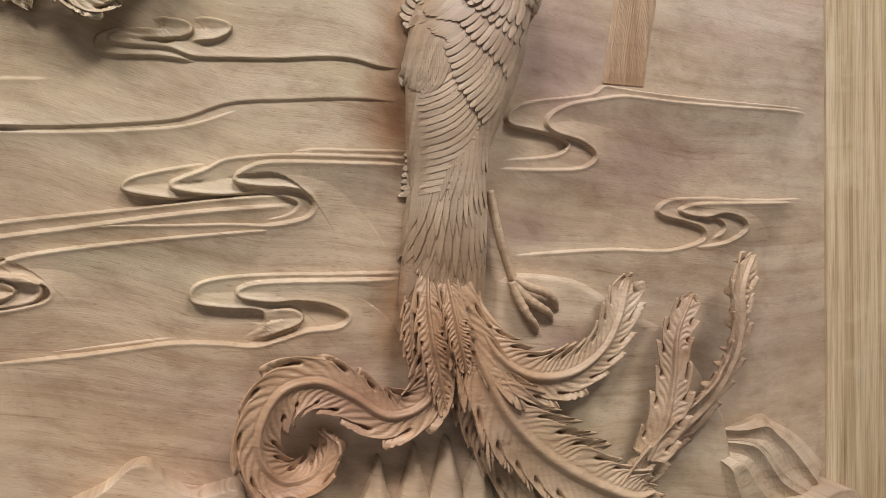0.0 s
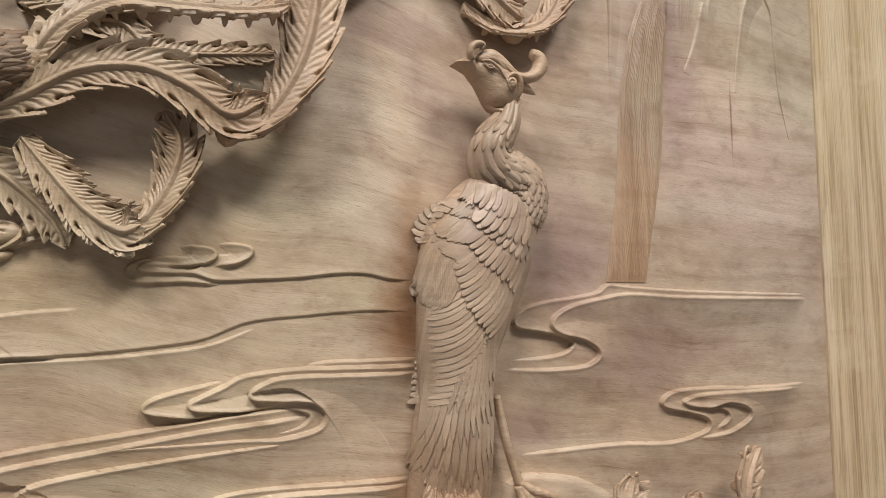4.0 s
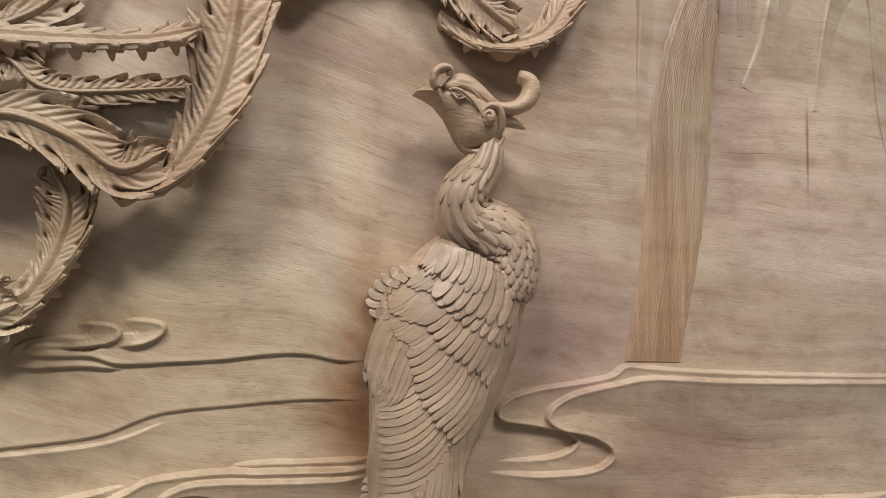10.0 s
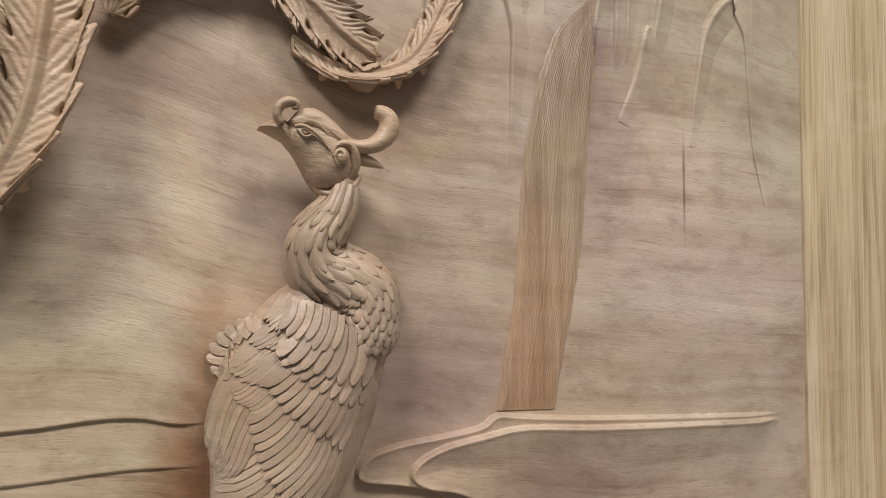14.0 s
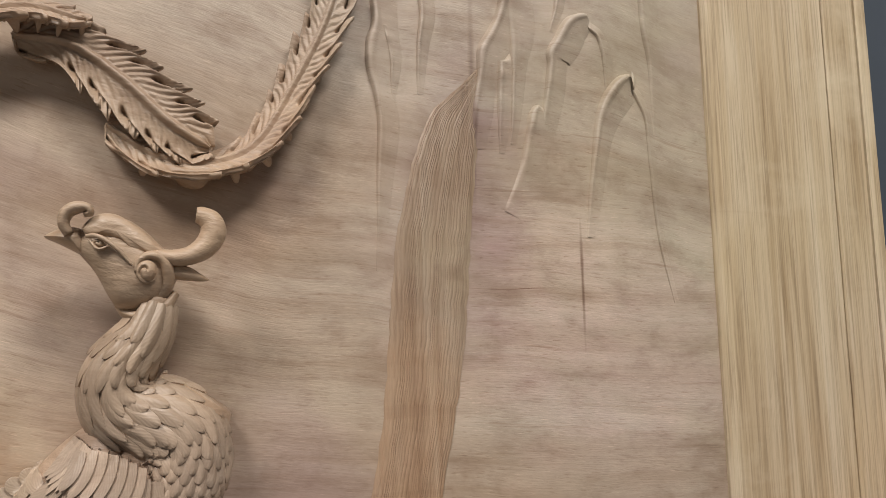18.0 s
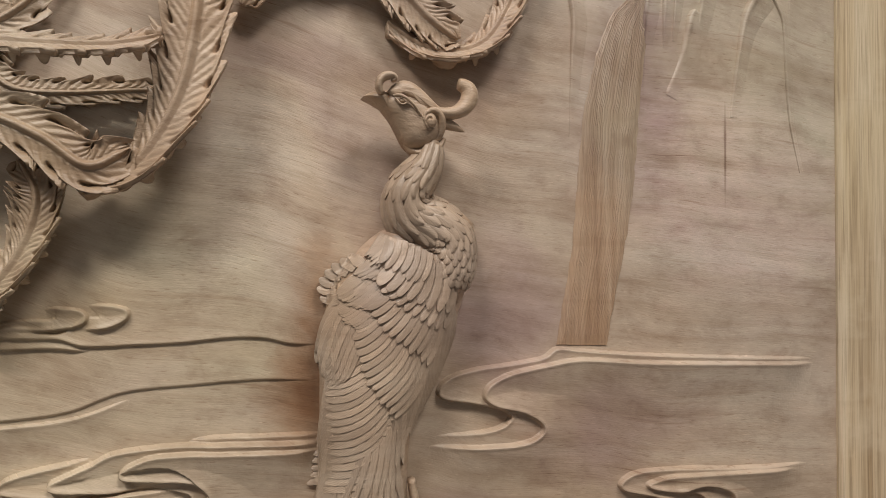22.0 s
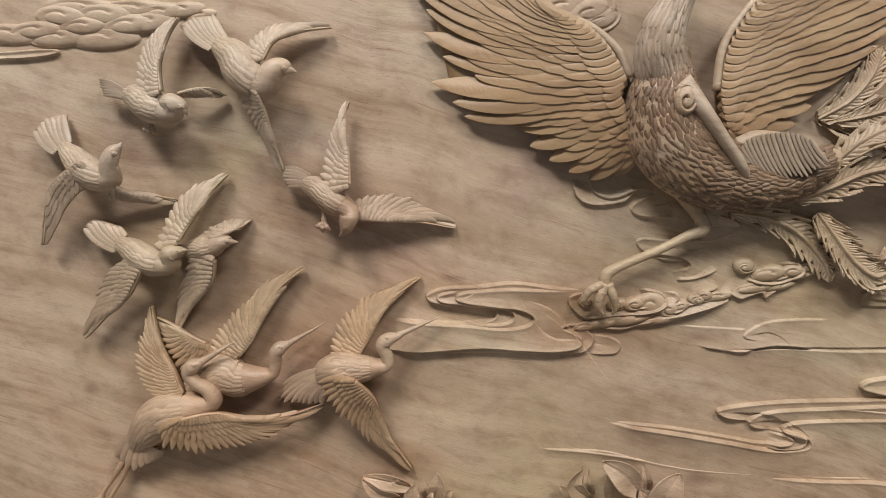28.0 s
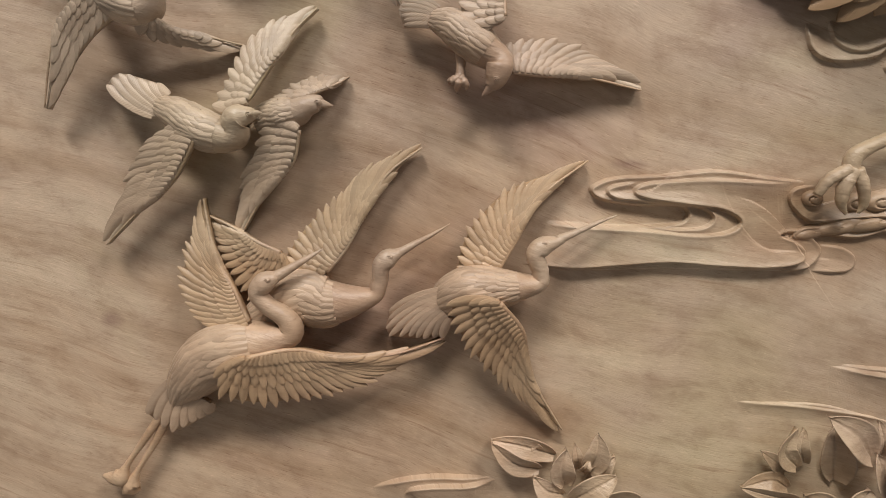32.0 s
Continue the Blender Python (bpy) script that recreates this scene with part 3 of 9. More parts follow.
def plume(name, ctrl, material, barbs=16, tooth=0.52, rib=0.10, cup=0.08, deep=0.0050, seed=0, m=45, per=32, sweep=1.5):
    """A long ornamental tail plume: rows (x, z, d, half width, tilt in degrees).
    Its edge is cut into flame-shaped barbs that sweep forwards, and a rounded quill runs along it."""
    rnd = np.random.RandomState(seed)
    barbs = max(5, int(barbs * 0.84))
    n = barbs * per
    s = spline(ctrl, n)
    t2, nn = side_of(s)
    tilt = np.radians(s[:, 4])
    side = np.stack([nn[:, 0] * np.cos(tilt), nn[:, 1] * np.cos(tilt), np.sin(tilt)], 1)
    t3 = np.gradient(s[:, :3], axis=0)
    t3 /= np.linalg.norm(t3, axis=1, keepdims=True) + 1e-9
    up = np.cross(t3, side)
    up *= np.where(up[:, 2:3] < 0, -1, 1)
    u = np.linspace(-1, 1, m)
    f = np.linspace(0, 1, n)[:, None]
    run = np.linalg.norm(np.diff(s[:, :3], axis=0), axis=1).sum()
    slope = sweep * s[:, 3, None] / (run / barbs)
    left = u[None] < 0

    def per_lobe(a, b, more=1):
        knots = np.linspace(0, 1, barbs * more + 1)
        return np.where(left, np.interp(f[:, 0], knots, rnd.uniform(a, b, len(knots)))[:, None], np.interp(f[:, 0], knots, rnd.uniform(a, b, len(knots)))[:, None])

    wav, bow, wander = per_lobe(0.45, 1.45), per_lobe(-0.6, 1.3), per_lobe(-0.34, 0.34)
    au = np.abs(u)[None]
    ph = f * barbs + wander + np.where(left, 0.45, 0) - slope * (1.2 * au**0.45 - 0.40 * au + 0.50 * au**5) + 0.13 * bow * np.sin(au * 6.0 + 2.0 * bow)
    fr = ph - np.floor(ph)
    rim = np.clip((au - 0.45) / 0.55, 0, 1)
    # each tooth swells slowly and ends in a hooked tip
    drop = np.clip((1 - fr) / 0.30, 0, 1)
    lobe = (0.10 + 0.90 * fr**1.1) * drop * drop * (3 - 2 * drop) * wav
    grow = 1 + tooth * (lobe - 0.5) * rim**1.2
    fw = np.minimum(1, np.minimum(f / 0.02 + 0.3, (1 - f) / 0.06 + 0.2))
    w = 0.95 * s[:, 3, None] * grow * fw
    gap = np.minimum(fr, 1 - fr)
    open_part = np.clip((au - 0.14) / 0.12, 0, 1)
    ridge = 0.10 * deep * np.sin(math.pi * fr) * rim - 0.62 * deep * np.exp(-((gap / 0.085) ** 2)) * (0.30 + 0.70 * rim) * open_part
    for c, q, reach in ((0.34, 0.30, 0.80), (0.67, 0.30, 0.90)):
        ridge = ridge - q * deep * np.exp(-(((fr - c - 0.08 * bow * au) / 0.085) ** 2)) * np.clip((reach - au) / 0.2, 0, 1) * open_part
    # a drilled eye at the root of each notch
    ridge = ridge - 1.7 * deep * np.exp(-((((au - 0.72) / 0.085) ** 2 + (gap / 0.14) ** 2) ** 2))
    quill = rib * s[:, 3, None] * np.exp(-((au / 0.11) ** 4)) - 0.30 * deep * np.exp(-(((au - 0.165) / 0.04) ** 2))
    curl = -cup * s[:, 3, None] * np.sin(au * math.pi) * 0.9 + 0.26 * s[:, 3, None] * rim**2 * (lobe - 0.4)
    hgt = ridge + quill + curl
    top = s[:, None, :3] + side[:, None] * (u[None] * w)[..., None] + up[:, None] * hgt[..., None]
    # the teeth lean on along the plume
    top[..., :2] += t2[:, None] * (0.50 * s[:, 3, None] * rim**2 * lobe)[..., None]
    thick = np.clip(0.05 + 0.10 * s[:, 3], 0.004, 0.007)[:, None] * (1 - 0.35 * au)
    low = top - up[:, None] * thick[..., None]
    v = np.vstack([world_of(top).reshape(-1, 3), world_of(low).reshape(-1, 3)])
    a = grid_faces(n, m)
    k = n * m
    i = np.arange(n - 1) * m
    e0 = np.stack([i, i + m, i + m + k, i + k], -1)
    i = i + m - 1
    e1 = np.stack([i, i + k, i + m + k, i + m], -1)
    j = np.arange(m - 1)
    c0 = np.stack([j, j + k, j + 1 + k, j + 1], -1)
    j = j + (n - 1) * m
    c1 = np.stack([j, j + 1, j + 1 + k, j + k], -1)
    return mesh_of(name, v, np.vstack([a, a[:, ::-1] + k, e0, e1, c0, c1]), material)


def feather_template(name, material, n=10, m=7, tip=0.5, root=0.55, arch=0.16, quill=0.13):
    """A feather one long in y and one wide in x, face up in z."""
    f = np.r_[np.linspace(0, 1 - tip, n - 5)[:-1], 1 - tip + tip * np.sin(np.linspace(0, math.pi / 2, 6))]
    w = np.minimum(root + (1 - root) * np.sqrt(np.clip(f / 0.35, 0, 1)), np.sqrt(np.clip(1 - ((f - (1 - tip)) / tip).clip(0, 1) ** 2, 0, 1)))
    w[-1] = 0.05
    u = np.linspace(-0.5, 0.5, m)
    x = u[None] * w[:, None]
    z = arch * (1 - (2 * u[None]) ** 4) * w[:, None] * 0.6 + quill * (np.abs(u[None]) < 0.01) * (1 - f[:, None] ** 3)
    y = np.repeat(f[:, None], m, 1) - 0.06 * (2 * np.abs(u[None])) ** 2 * f[:, None]
    top = np.stack([x, y, z], -1)
    low = top[:, [0, -1]].copy()
    low[..., 2] -= 0.3
    v = np.vstack([top.reshape(-1, 3), low.reshape(-1, 3)])
    k = n * m
    i = np.arange(n - 1)
    e0 = np.stack([i * m, (i + 1) * m, k + (i + 1) * 2, k + i * 2], -1)
    e1 = np.stack([i * m + m - 1, k + i * 2 + 1, k + (i + 1) * 2 + 1, (i + 1) * m + m - 1], -1)
    return mesh_of(name, v, np.vstack([grid_faces(n, m)[:, ::-1], e0[:, ::-1], e1[:, ::-1]]), material)


def scaly(parent, ctrl, rows, per, ln, wd, flow=1, f0=0.05, f1=0.95, mesh=None, a0=12, a1=168, seed=4, sink=0.0):
    """Covers the front of a loft (rows as for tube) with small overlapping feathers that point along it."""
    rnd = random.Random(seed)
    s = spline(ctrl, 80)
    t, nn = side_of(s)
    for r in range(rows):
        f = f0 + (f1 - f0) * r / max(1, rows - 1)
        k = int(np.clip(f * 79, 0, 79))
        for j in range(per):
            a = math.radians(a0 + (a1 - a0) * (j + (0.5 if r % 2 else 0.0) + 0.25 + rnd.uniform(-0.1, 0.1)) / per)
            w, h = s[k, 3], s[k, 4]
            p = Vector((s[k, 0] + nn[k, 0] * math.cos(a) * w, -(s[k, 2] + math.sin(a) * h), s[k, 1] + nn[k, 1] * math.cos(a) * w))
            zv = Vector((nn[k, 0] * math.cos(a) / w, -math.sin(a) / h, nn[k, 1] * math.cos(a) / w)).normalized()
            turn = rnd.uniform(-0.30, 0.30)
            yv = Vector((t[k, 0] + nn[k, 0] * turn, 0, t[k, 1] + nn[k, 1] * turn)) * flow
            k2 = int(np.clip(k + flow * 4, 0, 79))
            if k2 != k:
                q = Vector((s[k2, 0] + nn[k2, 0] * math.cos(a) * s[k2, 3], -(s[k2, 2] + math.sin(a) * s[k2, 4]), s[k2, 1] + nn[k2, 1] * math.cos(a) * s[k2, 3]))
                yv = (q - p).normalized() + zv * 0.025 + Vector((nn[k, 0], 0, nn[k, 1])) * turn
            yv.normalize()
            xv = yv.cross(zv).normalized()
            zv = xv.cross(yv).normalized()
            l2, w2 = ln * rnd.uniform(0.75, 1.25), wd * rnd.uniform(0.8, 1.2)
            tk = w2 * 1.15
            p = p - zv * (0.0005 + sink)
            m = Matrix(((xv.x * w2, yv.x * l2, zv.x * tk, p.x), (xv.y * w2, yv.y * l2, zv.y * tk, p.y), (xv.z * w2, yv.z * l2, zv.z * tk, p.z), (0, 0, 0, 1)))
            ob = new("feather", mesh or F_POINT)
            ob.parent = parent
            ob.matrix_local = m


def surface_at(x, z, floor=0.0):
    """How far the lofts of the thing in work stand off the board at each x, z."""
    best = np.full(x.shape, floor)
    for _, s in FORMS:
        q = (x[..., None] - s[:, 0]) ** 2 + (z[..., None] - s[:, 1]) ** 2
        k = np.argmin(q, -1)
        r = np.clip(1 - np.min(q, -1) / np.maximum(s[k, 3], 1e-4) ** 2, 0, 1)
        best = np.maximum(best, np.where(r > 0, s[k, 2] + s[k, 4] * np.sqrt(r), floor))
    return best


def blade_shape(n, m, ends, root, point=None):
    """Where a feather's grid lies along (0 to 1) and across (-1 to 1), and how wide it is there."""
    f = np.r_[np.linspace(0, 1 - ends, n - 8)[:-1], 1 - ends + ends * np.sin(np.linspace(0, math.pi / 2, 9))]
    w = np.minimum(root + (1 - root) * np.sqrt(np.clip(f / 0.3, 0, 1)), np.clip(1 - ((f - (1 - ends)) / ends).clip(0, 1) ** 2, 0, 1) ** (point or (0.5 if ends < 0.8 else 0.85)))
    w[-1] = 0.03
    return f, w, np.linspace(-1, 1, m)


def blade_mesh(top, down, uv, material):
    """Closes a feather's face with a skirt of the given depth."""
    n, m = top.shape[:2]
    ring = np.r_[np.arange(n) * m, (n - 1) * m + np.arange(1, m), (np.arange(n - 1)[::-1]) * m + m - 1]
    flat = top.reshape(-1, 3)
    brim = flat[ring]
    v = world_of(np.vstack([flat, brim, brim + down.reshape(-1, 3)[ring]]))
    k, r = np.arange(len(ring) - 1), len(ring)
    skirt = np.stack([n * m + k, n * m + r + k, n * m + r + k + 1, n * m + k + 1], -1)
    edge = uv.reshape(-1, 2)[ring]
    return mesh_of("feather", v, np.vstack([grid_faces(n, m), skirt]), material, uv=np.vstack([uv.reshape(-1, 2), edge, edge]))


def plumage(parent, keys, count, wide, lift=0.002, seed=1, ends=0.28, jitter=0.06, floor=0.0, material=None, arch=0.12, tilt=0.30, root=0.7):
    """A row of curved feathers that lie on the lofts of the thing in work. Each key is a feather's root, middle and tip (x, z)."""
    rnd = np.random.RandomState(seed)
    k = np.array(keys)
    lines = [spline([tuple(p) for p in k[:, j]], count) for j in range(3)]
    f, w, u = blade_shape(20, 9, ends, root)
    for i in range(count):
        a, b, c = (l[i] for l in lines)
        c = c + (c - b) * rnd.uniform(-jitter, jitter)
        b = b + rnd.uniform(-1, 1, 2) * wide * 0.12
        s = spline([tuple(a), tuple(b), tuple(c)], 60)
        s = np.stack([np.interp(f, np.linspace(0, 1, 60), s[:, 0]), np.interp(f, np.linspace(0, 1, 60), s[:, 1])], 1)
        t, nn = side_of(s)
        half = wide * w[:, None] * u[None] * rnd.uniform(0.94, 1.08)
        x, z = s[:, :1] + nn[:, :1] * half, s[:, 1:] + nn[:, 1:] * half
        mid = surface_at(s[:, 0], s[:, 1], floor)
        d = np.maximum(surface_at(x, z, floor), mid[:, None] - 0.7 * np.abs(half))
        d = d + lift + (0.003 * f[:, None] - 0.001) + arch * wide * w[:, None] * (1 - u[None] ** 2) + tilt * half
        d = d + 0.10 * wide * np.exp(-((u[None] / 0.13) ** 2)) * np.clip(1.2 - f[:, None], 0, 1)
        down = np.zeros((len(f), len(u), 3))
        down[..., 2] = -0.0035 - 0.6 * lift
        length = np.hypot(*np.diff(s, axis=0).T).sum()
        uv = np.stack([half, np.repeat(f[:, None] * length, len(u), 1)], -1)
        put("feather", blade_mesh(np.stack([x, z, d], -1), down, uv, material or FEATHER_CUT), parent)


def lapping(parent, rows, tiers, material, a0=8, a1=172, seed=7, ends=0.72, out=0.0038, thick=1.0):
    """Feathers that flow along a loft (rows as for tube). Each tier is (start, length, how many across), as shares of the loft."""
    rnd = np.random.RandomState(seed)
    s = spline(rows, 200)
    _, nn = side_of(s)
    g = np.linspace(0, 1, 200)
    f, w, u = blade_shape(18, 7, ends, 0.75)
    for r, (start, reach, per) in enumerate(tiers):
        gap = math.radians(a1 - a0) / per
        for j in range(per):
            a = math.radians(a0) + gap * (j + 0.5 + (0.25 if r % 2 else -0.25)) + rnd.uniform(-0.08, 0.08) * gap
            ff = np.clip(start + reach * f * rnd.uniform(0.9, 1.12) + rnd.uniform(-0.006, 0.006), 0, 1)
            c = np.stack([np.interp(ff, g, s[:, q]) for q in range(5)], 1)
            n2 = np.stack([np.interp(ff, g, nn[:, q]) for q in range(2)], 1)
            ang = a + (gap * 0.60 * w[:, None]) * u[None] + 0.25 * gap * np.sin(f * 3)[:, None] * rnd.uniform(-1, 1)
            lie = 0.0002 + (0.0016 * thick + out * reach / 0.2) * f[:, None] ** 0.8 + 0.0017 * thick * w[:, None] * (1 - u[None] ** 2) + 0.0009 * thick * np.exp(-((u[None] / 0.2) ** 2))
            ca, sa = np.cos(ang), np.sin(ang)
            x = c[:, :1] + n2[:, :1] * ca * (c[:, 3:4] + lie)
            z = c[:, 1:2] + n2[:, 1:2] * ca * (c[:, 3:4] + lie)
            d = c[:, 2:3] + sa * (c[:, 4:5] + lie)
            down = np.stack([-n2[:, :1] * ca, -n2[:, 1:2] * ca, -sa], -1) * 0.0042
            length = np.linalg.norm(np.diff(c[:, :3], axis=0), axis=1).sum()
            uv = np.stack([(ang - a) * c[:, 3:4], np.repeat(f[:, None] * length, len(u), 1)], -1)
            top = np.stack([x, z, d], -1)
            put("feather", blade_mesh(top[:, ::-1], down[:, ::-1], uv[:, ::-1], material), parent)


def sheet(name, base, tip, material, n=30, m=10, bulge=0.0, thick=0.006):
    """The ground of a wing between two curves (rows x, z, d), with a back."""
    b, t = spline(base, n), spline(tip, n)
    f = np.linspace(0, 1, m)[None, :, None]
    g = b[:, None] * (1 - f) + t[:, None] * f
    g[..., 2] += bulge * 4 * (f * (1 - f))[..., 0]
    low = g.copy()
    low[..., 2] -= thick
    v = np.vstack([world_of(g).reshape(-1, 3), world_of(low).reshape(-1, 3)])
    k = n * m
    a = grid_faces(n, m)
    i = np.arange(n - 1) * m
    e0 = np.stack([i, i + m, i + m + k, i + k], -1)
    i = i + m - 1
    e1 = np.stack([i, i + k, i + m + k, i + m], -1)
    j = np.arange(m - 1)
    c0 = np.stack([j, j + k, j + 1 + k, j + 1], -1)
    j = j + (n - 1) * m
    c1 = np.stack([j, j + 1, j + 1 + k, j + k], -1)
    return mesh_of(name, v, np.vstack([a, a[:, ::-1] + k, e0, e1, c0, c1]), material)


def whole_pieces(owner, keep):
    """Gives every stray patch of a ledge to a neighbouring ledge, so that each ledge is one piece."""
    owner = np.where(keep, owner, -1)
    for _ in range(4):
        lab = np.where(keep, np.arange(owner.size).reshape(owner.shape), -1)
        right, up = (owner[1:] == owner[:-1]) & keep[1:], (owner[:, 1:] == owner[:, :-1]) & keep[:, 1:]
        while True:
            old = lab.copy()
            for ways, a, b in ((right, np.s_[1:], np.s_[:-1]), (up, np.s_[:, 1:], np.s_[:, :-1])):
                for p, q in ((a, b), (b, a)):
                    lab[p] = np.where(ways, np.maximum(lab[p], lab[q]), lab[p])
            lab = np.where(keep, lab.ravel()[lab], -1)
            if (lab == old).all():
                break
        ids, where, size = np.unique(lab, return_inverse=True, return_counts=True)
        own = np.zeros(len(ids), int) - 1
        own[where.ravel()] = owner.ravel()
        best = {}
        for k in range(len(ids)):
            if own[k] >= 0 and size[k] > size[best.get(own[k], k)] - 1:
                best[own[k]] = k
        stray = np.array([own[k] >= 0 and best[own[k]] != k for k in range(len(ids))])[where.reshape(lab.shape)]
        if not stray.any():
            break
        free = np.where(stray, -1, owner)
        for _ in range(60):
            for p, q in ((np.s_[1:], np.s_[:-1]), (np.s_[:-1], np.s_[1:]), (np.s_[:, 1:], np.s_[:, :-1]), (np.s_[:, :-1], np.s_[:, 1:])):
                free[p] = np.where(keep[p] & (free[p] < 0), free[q], free[p])
        owner = np.where(free < 0, owner, free)
    return owner


def cloud(label, strokes, cell=0.0012):
    """A drifting cloud, carved in terraces. Each stroke is (line of x, z; height; fade; side): the ground steps up
    crisply at the line on its high side (1: on the left of the line) and from there sinks gently back to the board."""
    rows = []
    for line, high, fade, side in strokes:
        length = np.hypot(*np.diff(np.array(line), axis=0).T).sum()
        n = int(np.clip(length / 0.0022, 24, 600))
        s = spline(line, n)
        t, nn = side_of(s)
        f = np.linspace(0, 1, n)
        end = np.clip(np.minimum(f, 1 - f) * length / max(min(0.06, 0.12 * length), min(1.6 * fade, 0.42 * length)), 0, 1)
        rows.append((s, t, nn * side, high * end * end * (3 - 2 * end), max(1.7 * fade, 0.012) * (0.6 + 0.4 * end), length / (n - 1)))
    pts = np.vstack([r[0] for r in rows])
    pad = 3.1 * max(r[4].max() for r in rows)
    lo = np.floor((pts.min(0) - pad) / cell).astype(int)
    hi = np.ceil((pts.max(0) + pad) / cell).astype(int)
    gx, gz = np.arange(lo[0], hi[0] + 1) * cell, np.arange(lo[1], hi[1] + 1) * cell
    height = np.zeros((len(gx), len(gz)))
    most, owner, owners = np.full_like(height, 9.0), np.zeros(height.shape, np.int32), []
    for s, t, nn, high, fade, step in rows:
        r = 3.0 * fade.max()
        i0, i1 = np.searchsorted(gx, (s[:, 0].min() - r, s[:, 0].max() + r))
        j0, j1 = np.searchsorted(gz, (s[:, 1].min() - r, s[:, 1].max() + r))
        near = np.full((i1 - i0, j1 - j0), 9.0)
        which = np.zeros((i1 - i0, j1 - j0), np.int32)
        for k in range(len(s)):
            a0, a1 = np.searchsorted(gx[i0:i1], (s[k, 0] - r, s[k, 0] + r))
            b0, b1 = np.searchsorted(gz[j0:j1], (s[k, 1] - r, s[k, 1] + r))
            q = (gx[i0 + a0 : i0 + a1, None] - s[k, 0]) ** 2 + (gz[None, j0 + b0 : j0 + b1] - s[k, 1]) ** 2
            w = near[a0:a1, b0:b1]
            less = q < w
            w[less] = q[less]
            which[a0:a1, b0:b1][less] = k
        vx, vz = gx[i0:i1, None] - s[which, 0], gz[None, j0:j1] - s[which, 1]
        out = vx * nn[which, 0] + vz * nn[which, 1]
        along = np.maximum(np.abs(vx * t[which, 0] + vz * t[which, 1]) - step, 0)
        d = np.sign(out) * np.hypot(out, along)
        rise = np.clip((d + 0.001) / 0.0021, 0, 1)
        far = np.maximum(d, 0) / fade[which]
        sink = np.clip(far / 3.0, 0, 1)
        fall = (1 + 0.6 * far) * np.exp(-1.45 * far) * (1 - sink * sink * (3 - 2 * sink))
        lip = 0.97 + 0.12 * np.exp(-(((d - 0.0025) / 0.0022) ** 2))
        share = np.where(near < 8, high[which] * rise * rise * (3 - 2 * rise) * fall * lip, 0)
        height[i0:i1, j0:j1] += share
        more = near < most[i0:i1, j0:j1]
        most[i0:i1, j0:j1][more] = near[more]
        owner[i0:i1, j0:j1][more] = len(owners)
        owners.append(1)
    height = 0.026 * np.tanh(height / 0.026)
    deep = height - 0.0016
    X, Z = np.meshgrid(gx, gz, indexing="ij")
    slope = np.gradient(deep, cell)
    normal = np.stack([-slope[0], -np.ones_like(deep), -slope[1]], -1).reshape(-1, 3)
    normal /= np.linalg.norm(normal, axis=1, keepdims=True)
    keep = height > 0.0003
    n, m = keep.shape
    c = (keep[:-1, :-1] | keep[1:, :-1] | keep[:-1, 1:] | keep[1:, 1:]).ravel()
    at = pts[0]
    v = world_of(np.stack([X, Z, deep], -1)).reshape(-1, 3) - np.array((at[0], 0, at[1]))
    owner = whole_pieces(owner[:-1, :-1], c.reshape(n - 1, m - 1))
    ob = thing("carved_cloud", label, "cloud carving", (at[0], 0, at[1]), "clouds on the board")
    for k in range(len(rows)):
        faces = grid_faces(n, m)[c & (owner.ravel() == k)][:, ::-1]
        if len(faces):
            used, back = np.unique(faces, return_inverse=True)
            me = mesh_of("ledge", v[used], back.reshape(faces.shape), CARVED_CLOUD)
            me.normals_split_custom_set_from_vertices(normal[used].tolist())
            put("ledge", me, ob)
    FORMS.clear()
    return ob


def settle(ob, at):
    """Moves a thing's own point to a place on the board without moving its parts."""
    FORMS.clear()
    ob.location = (at[0], 0, at[1])
    for c in ob.children:
        c.matrix_parent_inverse = Matrix.Translation((-at[0], 0, -at[1]))


def rank(parent, base, tip, count, material, lift, ends, seed, bow=0.10, arch=0.14, tilt=0.24, fill=0.66):
    """A rank of curved feathers from points of one curve to the matching points of another (rows x, z, d)."""
    rnd = np.random.RandomState(seed)
    b, t = spline(base, count), spline(tip, count)
    gaps = np.linalg.norm(np.gradient(b * 0.35 + t * 0.65, axis=0)[:, :2], axis=1)
    f, wd, u = blade_shape(18, 7, ends, 0.6, 0.72 if ends < 0.5 else 0.5)
    turn = np.sign(np.cross((t - b)[count // 2, :2], (t[-1] - t[0])[:2]) or 1.0)
    for i in range(count):
        p, q = b[i], t[i] + (t[i] - b[i]) * rnd.uniform(-0.06, 0.06)
        along = q[:2] - p[:2]
        length = np.linalg.norm(along)
        side = np.array((-along[1], along[0])) / max(length, 1e-6) * turn
        half = min(fill * gaps[i], 0.4 * length) * rnd.uniform(0.92, 1.08) + 0.0004
        line = p[:2] + f[:, None] * along - (bow * length * np.sin(f * math.pi * 0.9))[:, None] * side
        _, nn = side_of(line)
        over = half * wd[:, None] * u[None]
        x, z = line[:, :1] + nn[:, :1] * over, line[:, 1:] + nn[:, 1:] * over
        d = (p[2] + f * (q[2] - p[2]))[:, None] + lift + 0.0012 * f[:, None] + arch * half * wd[:, None] * (1 - u[None] ** 2) - turn * tilt * over
        d = d + 0.12 * half * np.exp(-((u[None] / 0.16) ** 2)) * (1 - f[:, None])
        down = np.zeros((len(f), len(u), 3))
        down[..., 2] = -0.0026
        uv = np.stack([over, np.repeat(f[:, None] * length, len(u), 1)], -1)
        put("feather", blade_mesh(np.stack([x, z, d], -1), down, uv, material), parent)


